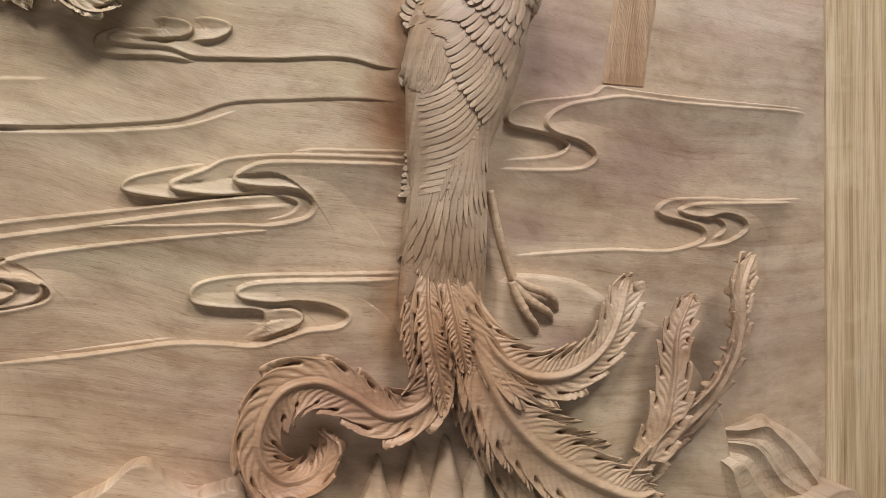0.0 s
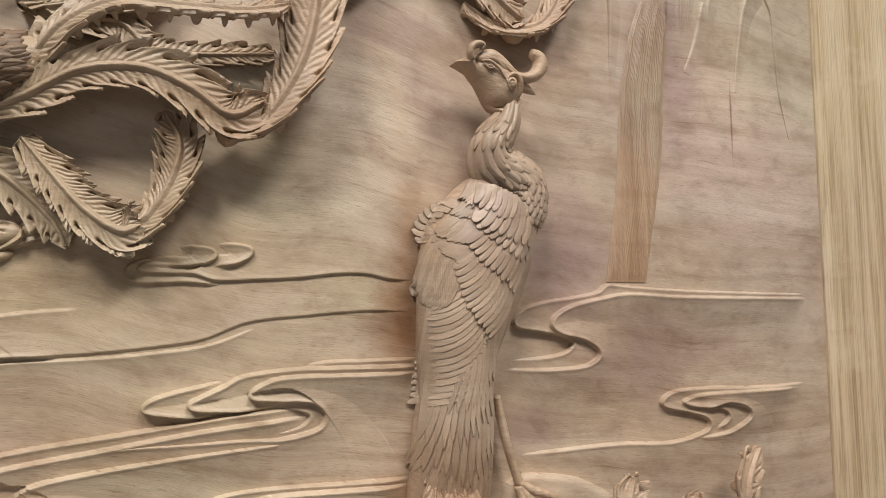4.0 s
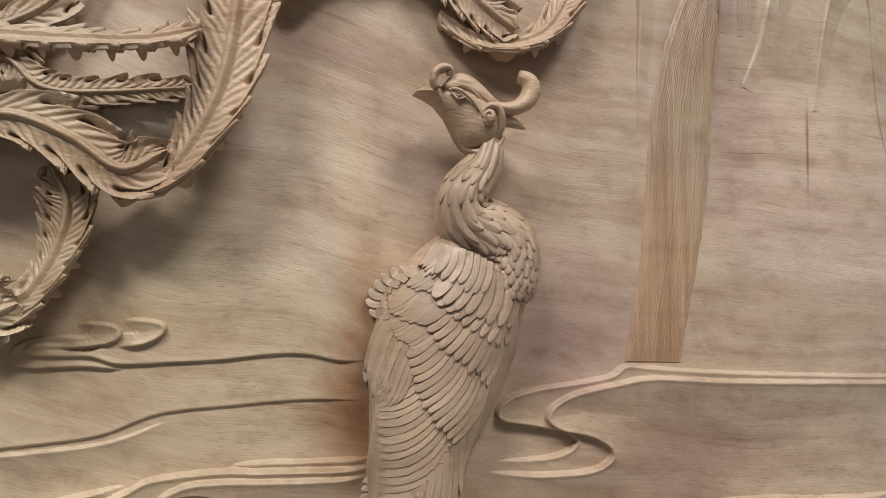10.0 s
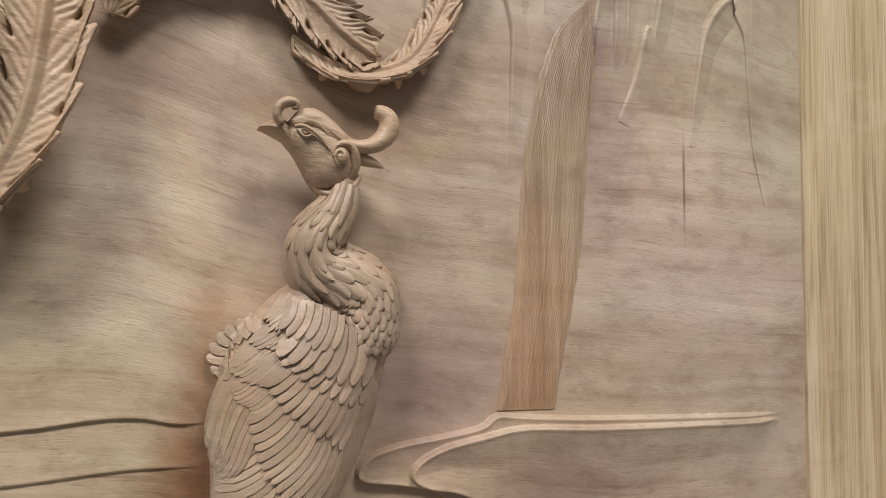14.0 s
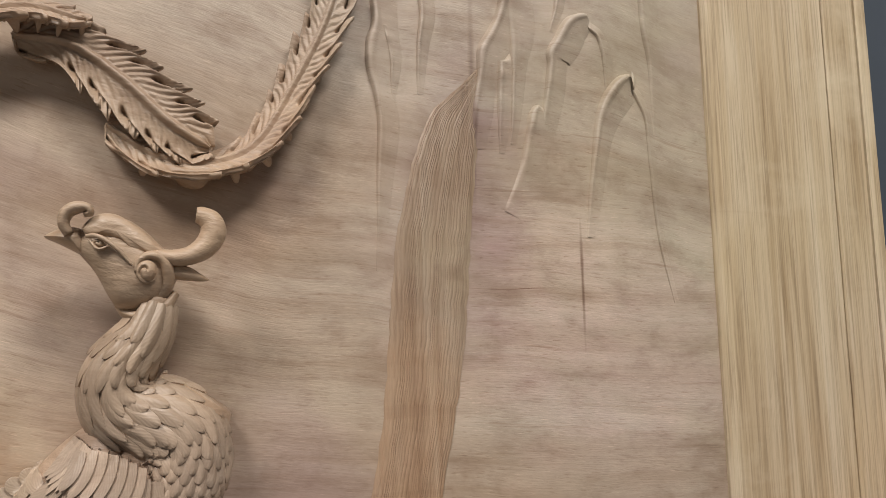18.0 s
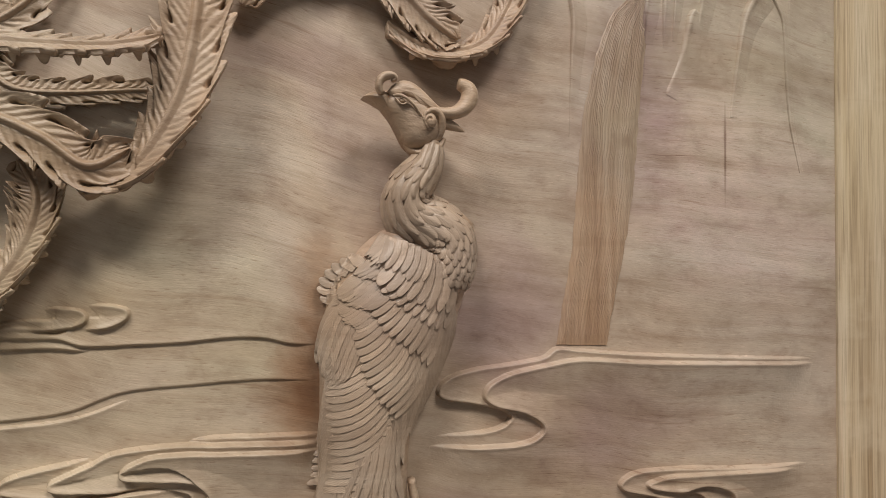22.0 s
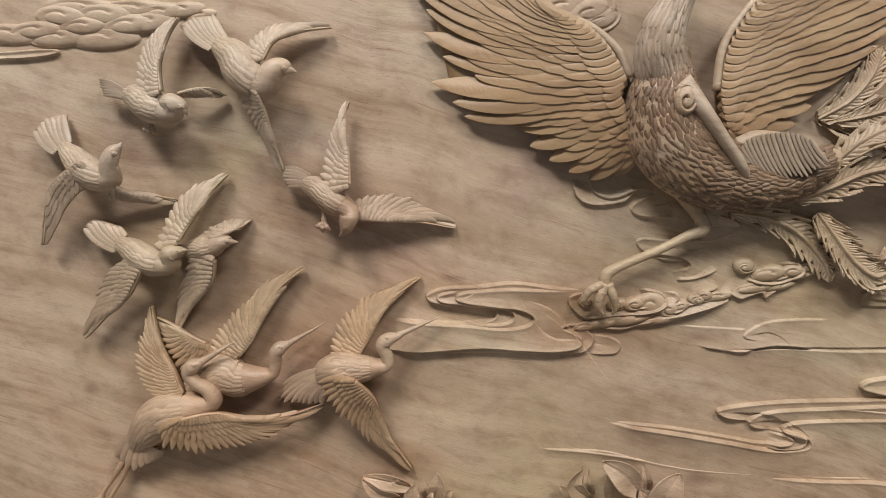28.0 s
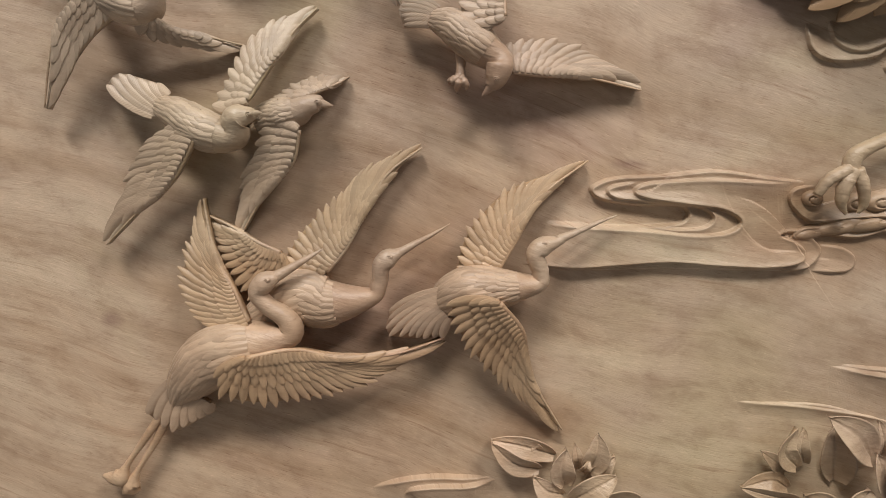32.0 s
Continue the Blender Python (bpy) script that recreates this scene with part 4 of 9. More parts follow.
def wing(parent, lead, tips, count, label="", bulge=0.004, bone=0.0032, seed=3, sweep=0.50, mesh_set=None, roots=None):
    """A spread wing: ground, leading edge and overlapping rows of feathers from the leading edge to the tips."""
    lead, tips = [tuple(p) for p in lead], [tuple(p) for p in tips]
    a, b = spline(lead, 24), spline(tips, 24)
    if np.linalg.norm(a - b, axis=1).mean() > 0.13:
        b[:, 2] -= 0.016
    ground = a * 0.08 + b * 0.92
    ground[:, 2] -= 0.003
    start = a.copy()
    start[:, 2] -= 0.002
    w = put("wing", sheet("wing", start, ground, (mesh_set or F_LONG).materials[0], 40, 8, bulge, 0.008), parent, label)
    near = spline(roots or [tuple(p) for p in a[: max(3, int(24 * sweep))]], 24)
    skin = CUT_OF.get((mesh_set or F_LONG).materials[0].name, FEATHER_CUT)
    if np.linalg.norm(a - b, axis=1).mean() > 0.13:
        ranks = ((1.0, 0.92, 0.46), (0.79, 0.92, 0.50), (0.61, 0.92, 0.55), (0.46, 0.95, 0.6), (0.32, 1.0, 0.65), (0.19, 1.1, 0.65))
    else:
        ranks = ((1.0, 0.9, 0.40), (0.62, 0.85, 0.52), (0.40, 0.85, 0.6), (0.21, 0.9, 0.65))
    for k, (reach, more, ends) in enumerate(ranks):
        rank(w, near + (b - near) * 0.02, near + (b - near) * reach, max(5, int(count * more)), skin, 0.0015 + (0.0022 if len(ranks) > 5 else 0.0014) * k, ends, seed + k, arch=0.16 if len(ranks) > 5 else 0.30, tilt=0.26, fill=0.66 if len(ranks) > 5 else 0.58)
    edge = np.c_[a[:, :2], a[:, 2] + 0.0025, np.linspace(bone, bone * 0.35, 24), np.linspace(bone, bone * 0.35, 24)]
    put("leading_edge", tube("leading_edge", edge, CARVED, 40, 10), w)
    return w


def leaf(name, rows, material, seed=0, cup=0.25, n=34, m=17):
    """A plain carved leaf or petal with a cut midrib and side veins: rows (x, z, d, half width, tilt)."""
    rnd = np.random.RandomState(seed)
    s = spline(rows, n)
    _, nn = side_of(s)
    f = np.linspace(0, 1, n)[:, None]
    tilt = np.radians(s[:, 4])
    side = np.stack([nn[:, 0] * np.cos(tilt), nn[:, 1] * np.cos(tilt), np.sin(tilt)], 1)
    u = np.linspace(-1, 1, m)
    au = np.abs(u)[None]
    most = 0.78 * s[:, 3].max()
    w = most * np.clip(np.sin(math.pi * (0.06 + 0.94 * f) ** 0.85), 0, 1) ** 0.75 + 0.0006
    veins = np.sin((f * 8 - au * 1.6) * 2 * math.pi)
    h = cup * most * (au**1.8 - 0.3) * np.clip(1.4 - f, 0.2, 1) - 0.0022 * np.exp(-((u[None] / 0.07) ** 2)) + 0.00025 * veins * (1 - au) + 0.10 * most * np.sin(f * 5 + rnd.uniform(0, 6)) * u[None]
    top = s[:, None, :3] + side[:, None] * (u[None] * w)[..., None]
    top[..., 2] += h
    low = top.copy()
    low[..., 2] -= 0.005 * (1 - 0.6 * au)
    v = np.vstack([world_of(top).reshape(-1, 3), world_of(low).reshape(-1, 3)])
    k = n * m
    a = grid_faces(n, m)
    i = np.arange(n - 1) * m
    e0 = np.stack([i, i + m, i + m + k, i + k], -1)
    i = i + m - 1
    e1 = np.stack([i, i + k, i + m + k, i + m], -1)
    return mesh_of(name, v, np.vstack([a, a[:, ::-1] + k, e0, e1]), material)


def dome(name, x, z, d, rx, rz, high, material, turns=2.0, groove=0.0022, rot=0.0, n=22, m=40):
    """A scrolled cloud head: a low boss with a spiral cut into it."""
    r, a = np.meshgrid(np.linspace(0, 1, n), np.linspace(0, 2 * math.pi, m, endpoint=False), indexing="ij")
    h = high * np.sqrt(np.clip(1 - r**3.0, 0, 1)) - 0.005 * (r > 0.99)
    if turns:
        ph = r * turns - a / (2 * math.pi)
        fr = ph - np.floor(ph)
        h = h - groove * np.exp(-((np.minimum(fr, 1 - fr) / 0.13) ** 2)) * (r > 0.12) * (r < 0.95) + 0.4 * groove * (1 - fr)
    px, pz = rx * r * np.cos(a), rz * r * np.sin(a)
    c, s = math.cos(rot), math.sin(rot)
    v = world_of(np.stack([x + c * px - s * pz, z + s * px + c * pz, d + h], -1))
    return mesh_of(name, v, grid_faces(n, m, True), material)


# ---------------------------------------------------------------- the room and the framed board
X0, X1, Z0, Z1 = -1.215, 1.215, 0.56, 2.04
tagged(new("wall_north", box_mesh("wall_north", -4.5, 4.5, 0.06, 0.2, 0, 5.8, WALL)), "dark blue-grey painted wall behind the carving", "wall", kind="structure")
tagged(new("wall_south", box_mesh("wall_south", -4.5, 4.5, -7.2, -7.05, 0, 5.8, WHITE)), "plain plastered wall", "wall", kind="structure")
tagged(new("wall_west", box_mesh("wall_west", -4.65, -4.5, -7.2, 0.2, 0, 5.8, WHITE)), "plain plastered wall", "wall", kind="structure")
tagged(new("wall_east", box_mesh("wall_east", 4.5, 4.65, -7.2, 0.2, 0, 5.8, WHITE)), "plain plastered wall", "wall", kind="structure")
tagged(new("floor", box_mesh("floor", -4.65, 4.65, -7.2, 0.2, -0.1, 0, TILE)), "grey tiled floor", "floor", kind="structure")
tagged(new("ceiling", box_mesh("ceiling", -4.65, 4.65, -7.2, 0.2, 5.8, 5.9, WHITE)), "plain plastered ceiling", "ceiling", kind="structure")


def board_mesh():
    n, m = 60, 40
    X, Z = np.meshgrid(np.linspace(X0 - 0.004, X1 + 0.004, n), np.linspace(Z0 - 0.004, Z1 + 0.004, m), indexing="ij")
    return mesh_of("relief_board", np.stack([X, X * 0 + 0.0012, Z], -1), grid_faces(n, m)[:, ::-1], BOARD)


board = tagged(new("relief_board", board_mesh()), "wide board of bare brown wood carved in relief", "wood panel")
put("backing", box_mesh("backing", X0 - 0.004, X1 + 0.004, 0.012, 0.058, Z0 - 0.004, Z1 + 0.004, REDWOOD), board)

frame_thing = thing("picture_frame", "thick stepped frame of pale unvarnished wood round the carving", "picture frame", (0, 0, Z0 - 0.2))


def moulding(name, a, b, outward):
    """A rail of the frame from a to b (x, z) with a stepped profile; outward: the unit vector away from the board."""
    prof = [(0.0, -0.006), (0.001, 0.002), (0.004, 0.006), (0.012, 0.0085), (0.022, 0.010), (0.030, 0.0105), (0.100, 0.011), (0.169, 0.011), (0.1705, 0.010), (0.1712, -0.010), (0.1762, -0.010), (0.177, 0.0065),
            (0.180, 0.008), (0.226, 0.008), (0.228, 0.0065), (0.2285, -0.012), (0.2345, -0.012), (0.236, 0.0035), (0.240, 0.0045), (0.252, 0.0045), (0.254, 0.003), (0.255, -0.058)]
    a, b, o = np.array(a), np.array(b), np.array(outward)
    t = (b - a) / np.linalg.norm(b - a)
    v = []
    for end, sgn in ((a, -1), (b, 1)):
        for w, h in prof:
            p = end + o * w + t * w * sgn
            v.append((p[0], -h, p[1]))
    k = len(prof)
    f = [(i, i + 1, k + i + 1, k + i) for i in range(k - 1)]
    me = mesh_of(name, v, f, FRAME if abs(t[1]) > 0.5 else FRAME_H, smooth=False)
    return me


FRAME_H = wood("frame_wood_rail", (0.43, 0.32, 0.195), (0.56, 0.445, 0.30), (0.64, 0.53, 0.38), stretch=(0.7, 9, 9), streaks=0.15, stain=0.2, pores=0.75, rough=0.5)
for nm, a, b, o in (("stile", (X1, Z0), (X1, Z1), (1, 0)), ("stile", (X0, Z1), (X0, Z0), (-1, 0)), ("rail", (X1, Z1), (X0, Z1), (0, 1)), ("rail", (X0, Z0), (X1, Z0), (0, -1))):
    ob = put(nm, moulding(nm, a, b, o), frame_thing)
    ob.matrix_parent_inverse = Matrix.Translation((0, 0, Z0 - 0.2)).inverted()



def boulder(name, top, bottom, material, d_top=0.02, d_bottom=0.035, amp=0.012, seed=0, n=60, m=26, grain=22.0):
    """A carved rock face between an upper and a lower outline (rows x, z), creased and faceted."""
    b, t = spline(bottom, n), spline(top, n)
    f = np.linspace(0, 1, m)[None, :, None]
    g = b[:, None] * (1 - f) + t[:, None] * f
    d = np.zeros((n, m))
    for i in range(n):
        for j in range(m):
            p = Vector((g[i, j, 0] * grain, g[i, j, 1] * grain * 0.55, seed * 3.7))
            q = noise.voronoi(p)[0]
            d[i, j] = amp * (0.9 * (1 - abs(noise.noise(p * 0.6)) * 2.2) + 0.35 * noise.noise(p * 2.1) + 0.25 * (q[1] - q[0]))
    d += d_bottom + (d_top - d_bottom) * f[..., 0]
    v = np.concatenate([g, d[..., None]], -1)
    rim = v[:, -1:].copy()
    rim[..., 2] = -0.004
    low = v[:, :1].copy()
    low[..., 2] = -0.004
    v = np.concatenate([low, v, rim], 1)
    v[0, :, 2] = v[-1, :, 2] = -0.004
    return mesh_of(name, world_of(v), grid_faces(n, m + 2), material)


def crag(name, lines, material, steps=5, seed=8):
    """A rock cut in facets: creases from the crest downwards (rows x, z, d), with plain chisel cuts between them."""
    rnd = np.random.RandomState(seed)
    g = []
    for k in range(len(lines) - 1):
        a, b = spline(lines[k], 40), spline(lines[k + 1], 40)
        for f in np.linspace(0, 1, steps, endpoint=False):
            row = a * (1 - f) + b * f
            row[:, 2] += (0.0004 * rnd.uniform(-1, 1, 40) - 0.0016 * math.sin(f * math.pi)) * (k > 0)
            g.append(row)
    g.append(spline(lines[-1], 40))
    me = mesh_of(name, world_of(np.array(g)), grid_faces(len(g), 40), material, smooth=False)
    if sum(p.normal.y for p in me.polygons) > 0:
        me.flip_normals()
    return me


def rib(name, rows, material, n=64, m=15, seed=6):
    """A low branch cut from the board: rows (x, z, half width, height), undercut along one flank and fading out along the other."""
    rnd = np.random.RandomState(seed)
    s = spline(rows, n)
    _, nn = side_of(s)
    nn = nn * np.where(nn[:, :1] > 0, -1, 1)
    u = np.linspace(-1, 1, m)[None]
    f = np.linspace(0, 1, n)[:, None]
    peak = np.where(u > 0.35, np.clip((u + 1) / 0.12, 0, 1), np.clip((u + 1) / 1.6, 0, 1) ** 0.9) * np.clip((1 - u) / 0.2, 0, 1)
    chips = np.interp(f[:, 0], np.linspace(0, 1, 12), rnd.uniform(0.8, 1.15, 12))[:, None]
    high = 1.6 * s[:, 3, None] * chips * peak * np.clip(f / 0.03, 0, 1) - 0.0012
    wide = s[:, 2, None] * u * np.where(u < 0, 1.5, 0.9)
    x, z = s[:, :1] + nn[:, :1] * wide, s[:, 1:2] + nn[:, 1:2] * wide
    faces = grid_faces(n, m)
    me = mesh_of(name, world_of(np.stack([x, z, high], -1)), faces, material)
    if sum(p.normal.y for p in me.polygons) > 0:
        me.flip_normals()
    return me


def pillow(name, outline, centre, d, high, material, n=14, count=72, power=2.4):
    """A rounded form with a given outline (rows x, z) that swells to its full height round a centre."""
    o = spline(list(outline) + [outline[0]], count + 1)[:-1]
    c = np.array(centre)
    r = np.linspace(0, 1, n)[:, None, None]
    g = c + (o[None] - c) * r
    h = d + high * np.sqrt(np.clip(1 - r[..., 0] ** power, 0, 1)) * np.ones((1, count))
    h[-1] = d - 0.012
    return mesh_of(name, world_of(np.concatenate([g, h[..., None]], -1)), grid_faces(n, count, True), material)


F_LONG = feather_template("feather", FEATHER, 10, 7, tip=0.16, root=0.6)
F_POINT = feather_template("feather", FEATHER, 10, 7, tip=0.75, root=0.6, arch=0.2)
F_WARM = feather_template("feather", FEATHER_WARM, 10, 7, tip=0.18, root=0.6, arch=0.18)
F_DARK = feather_template("feather", FEATHER_DARK, 10, 7, tip=0.7, root=0.6, arch=0.24)
F_AMBER = feather_template("feather", FEATHER_AMBER, 10, 7, tip=0.10, root=0.6, arch=0.18)
F_PALE = feather_template("feather", FEATHER_PALE, 10, 7, tip=0.45, root=0.6, arch=0.2)

CARVED_CLOUD = BOARD
# ---------------------------------------------------------------- drifting clouds, carved as shallow ledges

cloud("small curled cloud with a long trailing ledge", [
    ([(0.312, 1.312), (0.308, 1.304), (0.292, 1.304), (0.268, 1.303), (0.251, 1.297), (0.245, 1.289), (0.249, 1.279), (0.263, 1.275), (0.283, 1.275), (0.308, 1.275), (0.33, 1.272), (0.344, 1.27)], 0.0045, 0.01, 1),
    ([(0.309, 1.295), (0.288, 1.296), (0.267, 1.298), (0.258, 1.292), (0.263, 1.287), (0.287, 1.285), (0.312, 1.284), (0.333, 1.277), (0.356, 1.276), (0.386, 1.277), (0.425, 1.278), (0.471, 1.282), (0.504, 1.281), (0.535, 1.274), (0.569, 1.273)], 0.0042, 0.014, 1),
    ([(0.284, 1.293), (0.309, 1.293), (0.331, 1.297), (0.338, 1.304), (0.332, 1.313), (0.31, 1.316), (0.296, 1.314)], 0.006, 0.012, 1),
    ([(0.331, 1.292), (0.357, 1.294), (0.374, 1.303), (0.374, 1.313), (0.358, 1.318), (0.336, 1.318)], 0.006, 0.012, 1),
])

cloud("long leaf-shaped cloud in thin parallel ledges", [
    ([(0.57, 1.234), (0.502, 1.238), (0.435, 1.235), (0.371, 1.23), (0.321, 1.213), (0.265, 1.207), (0.21, 1.204), (0.139, 1.203), (0.081, 1.196), (0.035, 1.194)], 0.0028, 0.03, -1),
    ([(0.384, 1.227), (0.327, 1.208), (0.265, 1.202), (0.21, 1.2), (0.139, 1.2), (0.081, 1.194), (0.035, 1.19)], 0.004, 0.01, 1),
    ([(0.209, 1.251), (0.156, 1.249), (0.109, 1.242), (0.08, 1.226), (0.075, 1.214), (0.104, 1.209)], 0.003, 0.02, 1),
    ([(0.08, 1.228), (0.026, 1.229), (-0.031, 1.23)], 0.0025, 0.01, 1),
    ([(0.001, 1.195), (0.067, 1.19), (0.101, 1.199), (0.134, 1.204), (0.192, 1.2)], 0.005, 0.012, 1),
])

# the glossy highlight on these lobes is also painted, as PALE board patches
cloud("pale cloud of overlapping lobes above a deep S-shaped bend", [
    ([(0.572, 1.181), (0.509, 1.182), (0.458, 1.183), (0.429, 1.18)], 0.008, 0.02, 1),
    ([(0.572, 1.172), (0.466, 1.176), (0.413, 1.177), (0.365, 1.173), (0.343, 1.163), (0.32, 1.154), (0.308, 1.148), (0.31, 1.14), (0.333, 1.135), (0.363, 1.133), (0.402, 1.136)], 0.011, 0.022, 1),
    ([(0.346, 1.169), (0.302, 1.162), (0.273, 1.155), (0.262, 1.147), (0.265, 1.139), (0.29, 1.133), (0.315, 1.13), (0.344, 1.132)], 0.011, 0.02, 1),
    ([(0.572, 1.164), (0.487, 1.167), (0.412, 1.169), (0.384, 1.163), (0.37, 1.153), (0.374, 1.145), (0.399, 1.141), (0.427, 1.139), (0.443, 1.134), (0.452, 1.123), (0.446, 1.11), (0.425, 1.104), (0.401, 1.102), (0.362, 1.105), (0.306, 1.106), (0.236, 1.108), (0.186, 1.101), (0.155, 1.093), (0.127, 1.089)], 0.01, 0.032, 1),
    ([(0.384, 1.136), (0.419, 1.13), (0.435, 1.123), (0.426, 1.113), (0.401, 1.109), (0.362, 1.112), (0.288, 1.114), (0.22, 1.116), (0.156, 1.113), (0.128, 1.109)], 0.006, 0.012, 1),
])

cloud("double-lobed cloud with tapering streaks below the pale cloud", [
    ([(0.437, 1.134), (0.357, 1.131), (0.266, 1.123), (0.156, 1.114), (0.082, 1.103), (0.043, 1.092), (0.056, 1.079), (0.113, 1.072)], 0.01, 0.02, 1),
    ([(0.438, 1.123), (0.331, 1.118), (0.222, 1.107), (0.13, 1.096), (0.094, 1.078), (0.104, 1.064), (0.142, 1.061)], 0.008, 0.02, 1),
    ([(0.441, 1.099), (0.288, 1.092), (0.177, 1.082), (0.146, 1.068), (0.161, 1.057), (0.189, 1.05), (0.187, 1.036), (0.135, 1.03), (0.059, 1.039), (-0.037, 1.05), (-0.137, 1.059)], 0.01, 0.03, 1),
    ([(0.142, 1.056), (0.163, 1.046), (0.115, 1.041), (0.058, 1.048), (-0.037, 1.058), (-0.123, 1.061)], 0.007, 0.012, 1),
    ([(0.126, 1.065), (0.157, 1.064), (0.178, 1.059), (0.188, 1.047), (0.18, 1.035), (0.155, 1.031), (0.123, 1.032)], 0.01, 0.012, -1),
    ([(0.125, 1.059), (0.155, 1.057), (0.166, 1.048), (0.154, 1.039), (0.124, 1.038)], 0.006, 0.014, -1),
])

cloud("cloud with a hooked end and three small lobes", [
    ([(0.56, 1.041), (0.477, 1.045), (0.404, 1.049), (0.357, 1.049), (0.329, 1.044), (0.319, 1.032), (0.325, 1.021), (0.355, 1.014), (0.387, 1.01), (0.394, 1.002), (0.39, 0.99), (0.368, 0.981)], 0.01, 0.02, 1),
    ([(0.56, 1.033), (0.452, 1.039), (0.397, 1.041), (0.374, 1.038), (0.366, 1.031), (0.373, 1.023), (0.402, 1.017), (0.432, 1.016), (0.463, 1.009), (0.484, 0.996), (0.474, 0.985), (0.44, 0.984), (0.412, 0.978), (0.382, 0.973), (0.348, 0.979), (0.298, 0.984), (0.22, 0.981), (0.148, 0.98), (0.12, 0.979)], 0.009, 0.04, 1),
    ([(0.396, 1.01), (0.423, 1.009), (0.436, 0.999), (0.43, 0.99), (0.406, 0.983), (0.377, 0.976)], 0.007, 0.014, -1),
])

cloud("cloud ledge that hooks round beside the standing bird", [
    ([(1.186, 1.241), (1.072, 1.246), (0.943, 1.253), (0.861, 1.26), (0.83, 1.263), (0.812, 1.253), (0.773, 1.247), (0.736, 1.243), (0.704, 1.235), (0.69, 1.221), (0.696, 1.21), (0.731, 1.203), (0.763, 1.195), (0.773, 1.185), (0.75, 1.174), (0.682, 1.17)], 0.009, 0.04, 1),
    ([(1.186, 1.235), (1.072, 1.239), (0.943, 1.244), (0.86, 1.25), (0.816, 1.245), (0.773, 1.237), (0.748, 1.225), (0.741, 1.211), (0.755, 1.2), (0.788, 1.191), (0.809, 1.178), (0.809, 1.167), (0.787, 1.158), (0.737, 1.157), (0.674, 1.16)], 0.009, 0.02, 1),
])

cloud("small cloud with a pointed streak and three lobes", [
    ([(1.177, 1.11), (1.074, 1.111), (0.984, 1.116), (0.932, 1.115), (0.91, 1.104), (0.915, 1.093), (0.954, 1.083), (0.984, 1.072), (0.981, 1.057), (0.924, 1.047), (0.843, 1.053), (0.758, 1.054), (0.69, 1.052)], 0.008, 0.025, 1),
    ([(1.159, 1.105), (1.053, 1.107), (0.979, 1.108), (0.945, 1.102), (0.949, 1.094), (0.983, 1.088), (1.02, 1.092), (1.054, 1.082), (1.057, 1.067), (1.02, 1.053), (0.961, 1.048)], 0.007, 0.018, 1),
    ([(0.973, 1.086), (1.007, 1.084), (1.021, 1.072), (0.996, 1.057)], 0.006, 0.012, 1),
])

cloud("broad folded cloud in front of the cranes", [
    ([(-0.183, 1.28), (-0.236, 1.283), (-0.294, 1.288), (-0.352, 1.28), (-0.41, 1.274), (-0.435, 1.264), (-0.439, 1.255), (-0.425, 1.247), (-0.389, 1.243), (-0.36, 1.244), (-0.33, 1.243), (-0.325, 1.231), (-0.34, 1.223), (-0.392, 1.217), (-0.44, 1.216), (-0.496, 1.218)], 0.011, 0.02, 1),
    ([(-0.2, 1.277), (-0.293, 1.278), (-0.351, 1.273), (-0.382, 1.267), (-0.39, 1.257), (-0.372, 1.251), (-0.325, 1.247), (-0.283, 1.242), (-0.263, 1.23), (-0.276, 1.217), (-0.315, 1.212), (-0.368, 1.214), (-0.434, 1.214), (-0.499, 1.215)], 0.01, 0.05, 1),
    ([(-0.383, 1.271), (-0.414, 1.264), (-0.421, 1.256), (-0.407, 1.249), (-0.36, 1.247), (-0.313, 1.244), (-0.295, 1.233), (-0.31, 1.22), (-0.369, 1.217)], 0.009, 0.014, 1),
    ([(-0.181, 1.221), (-0.213, 1.217), (-0.197, 1.21), (-0.183, 1.2), (-0.187, 1.185), (-0.222, 1.177), (-0.281, 1.176), (-0.341, 1.177), (-0.4, 1.17), (-0.459, 1.163), (-0.52, 1.163)], 0.01, 0.03, -1),
    ([(-0.216, 1.222), (-0.187, 1.222), (-0.164, 1.204), (-0.168, 1.186), (-0.187, 1.175), (-0.246, 1.173), (-0.34, 1.17), (-0.4, 1.165), (-0.489, 1.158)], 0.007, 0.014, -1),
    ([(-0.168, 1.207), (-0.138, 1.205), (-0.12, 1.193), (-0.128, 1.176), (-0.175, 1.173)], 0.004, 0.014, -1),
])

cloud("thin streak of cloud low on the board", [
    ([(-0.241, 1.006), (-0.172, 1.006), (-0.117, 1.002), (-0.056, 0.997)], 0.003, 0.006, -1),
    ([(-0.227, 1.005), (-0.134, 1.008), (-0.031, 0.99), (0.071, 0.984), (0.32, 0.989)], 0.003, 0.006, -1),
])

cloud("little wisps of cloud under the raised wing", [
    ([(-0.215, 1.46), (-0.205, 1.429), (-0.177, 1.417), (-0.132, 1.424), (-0.111, 1.442), (-0.081, 1.441)], 0.007, 0.012, 1),
    ([(-0.081, 1.443), (-0.113, 1.425), (-0.119, 1.411), (-0.099, 1.402), (-0.046, 1.401)], 0.007, 0.014, 1),
    ([(-0.189, 1.464), (-0.179, 1.438), (-0.148, 1.429), (-0.104, 1.448)], 0.005, 0.01, 1),
    ([(-0.034, 1.365), (-0.096, 1.369), (-0.106, 1.357), (-0.086, 1.344), (-0.039, 1.339), (-0.022, 1.327), (-0.052, 1.315)], 0.007, 0.014, 1),
])

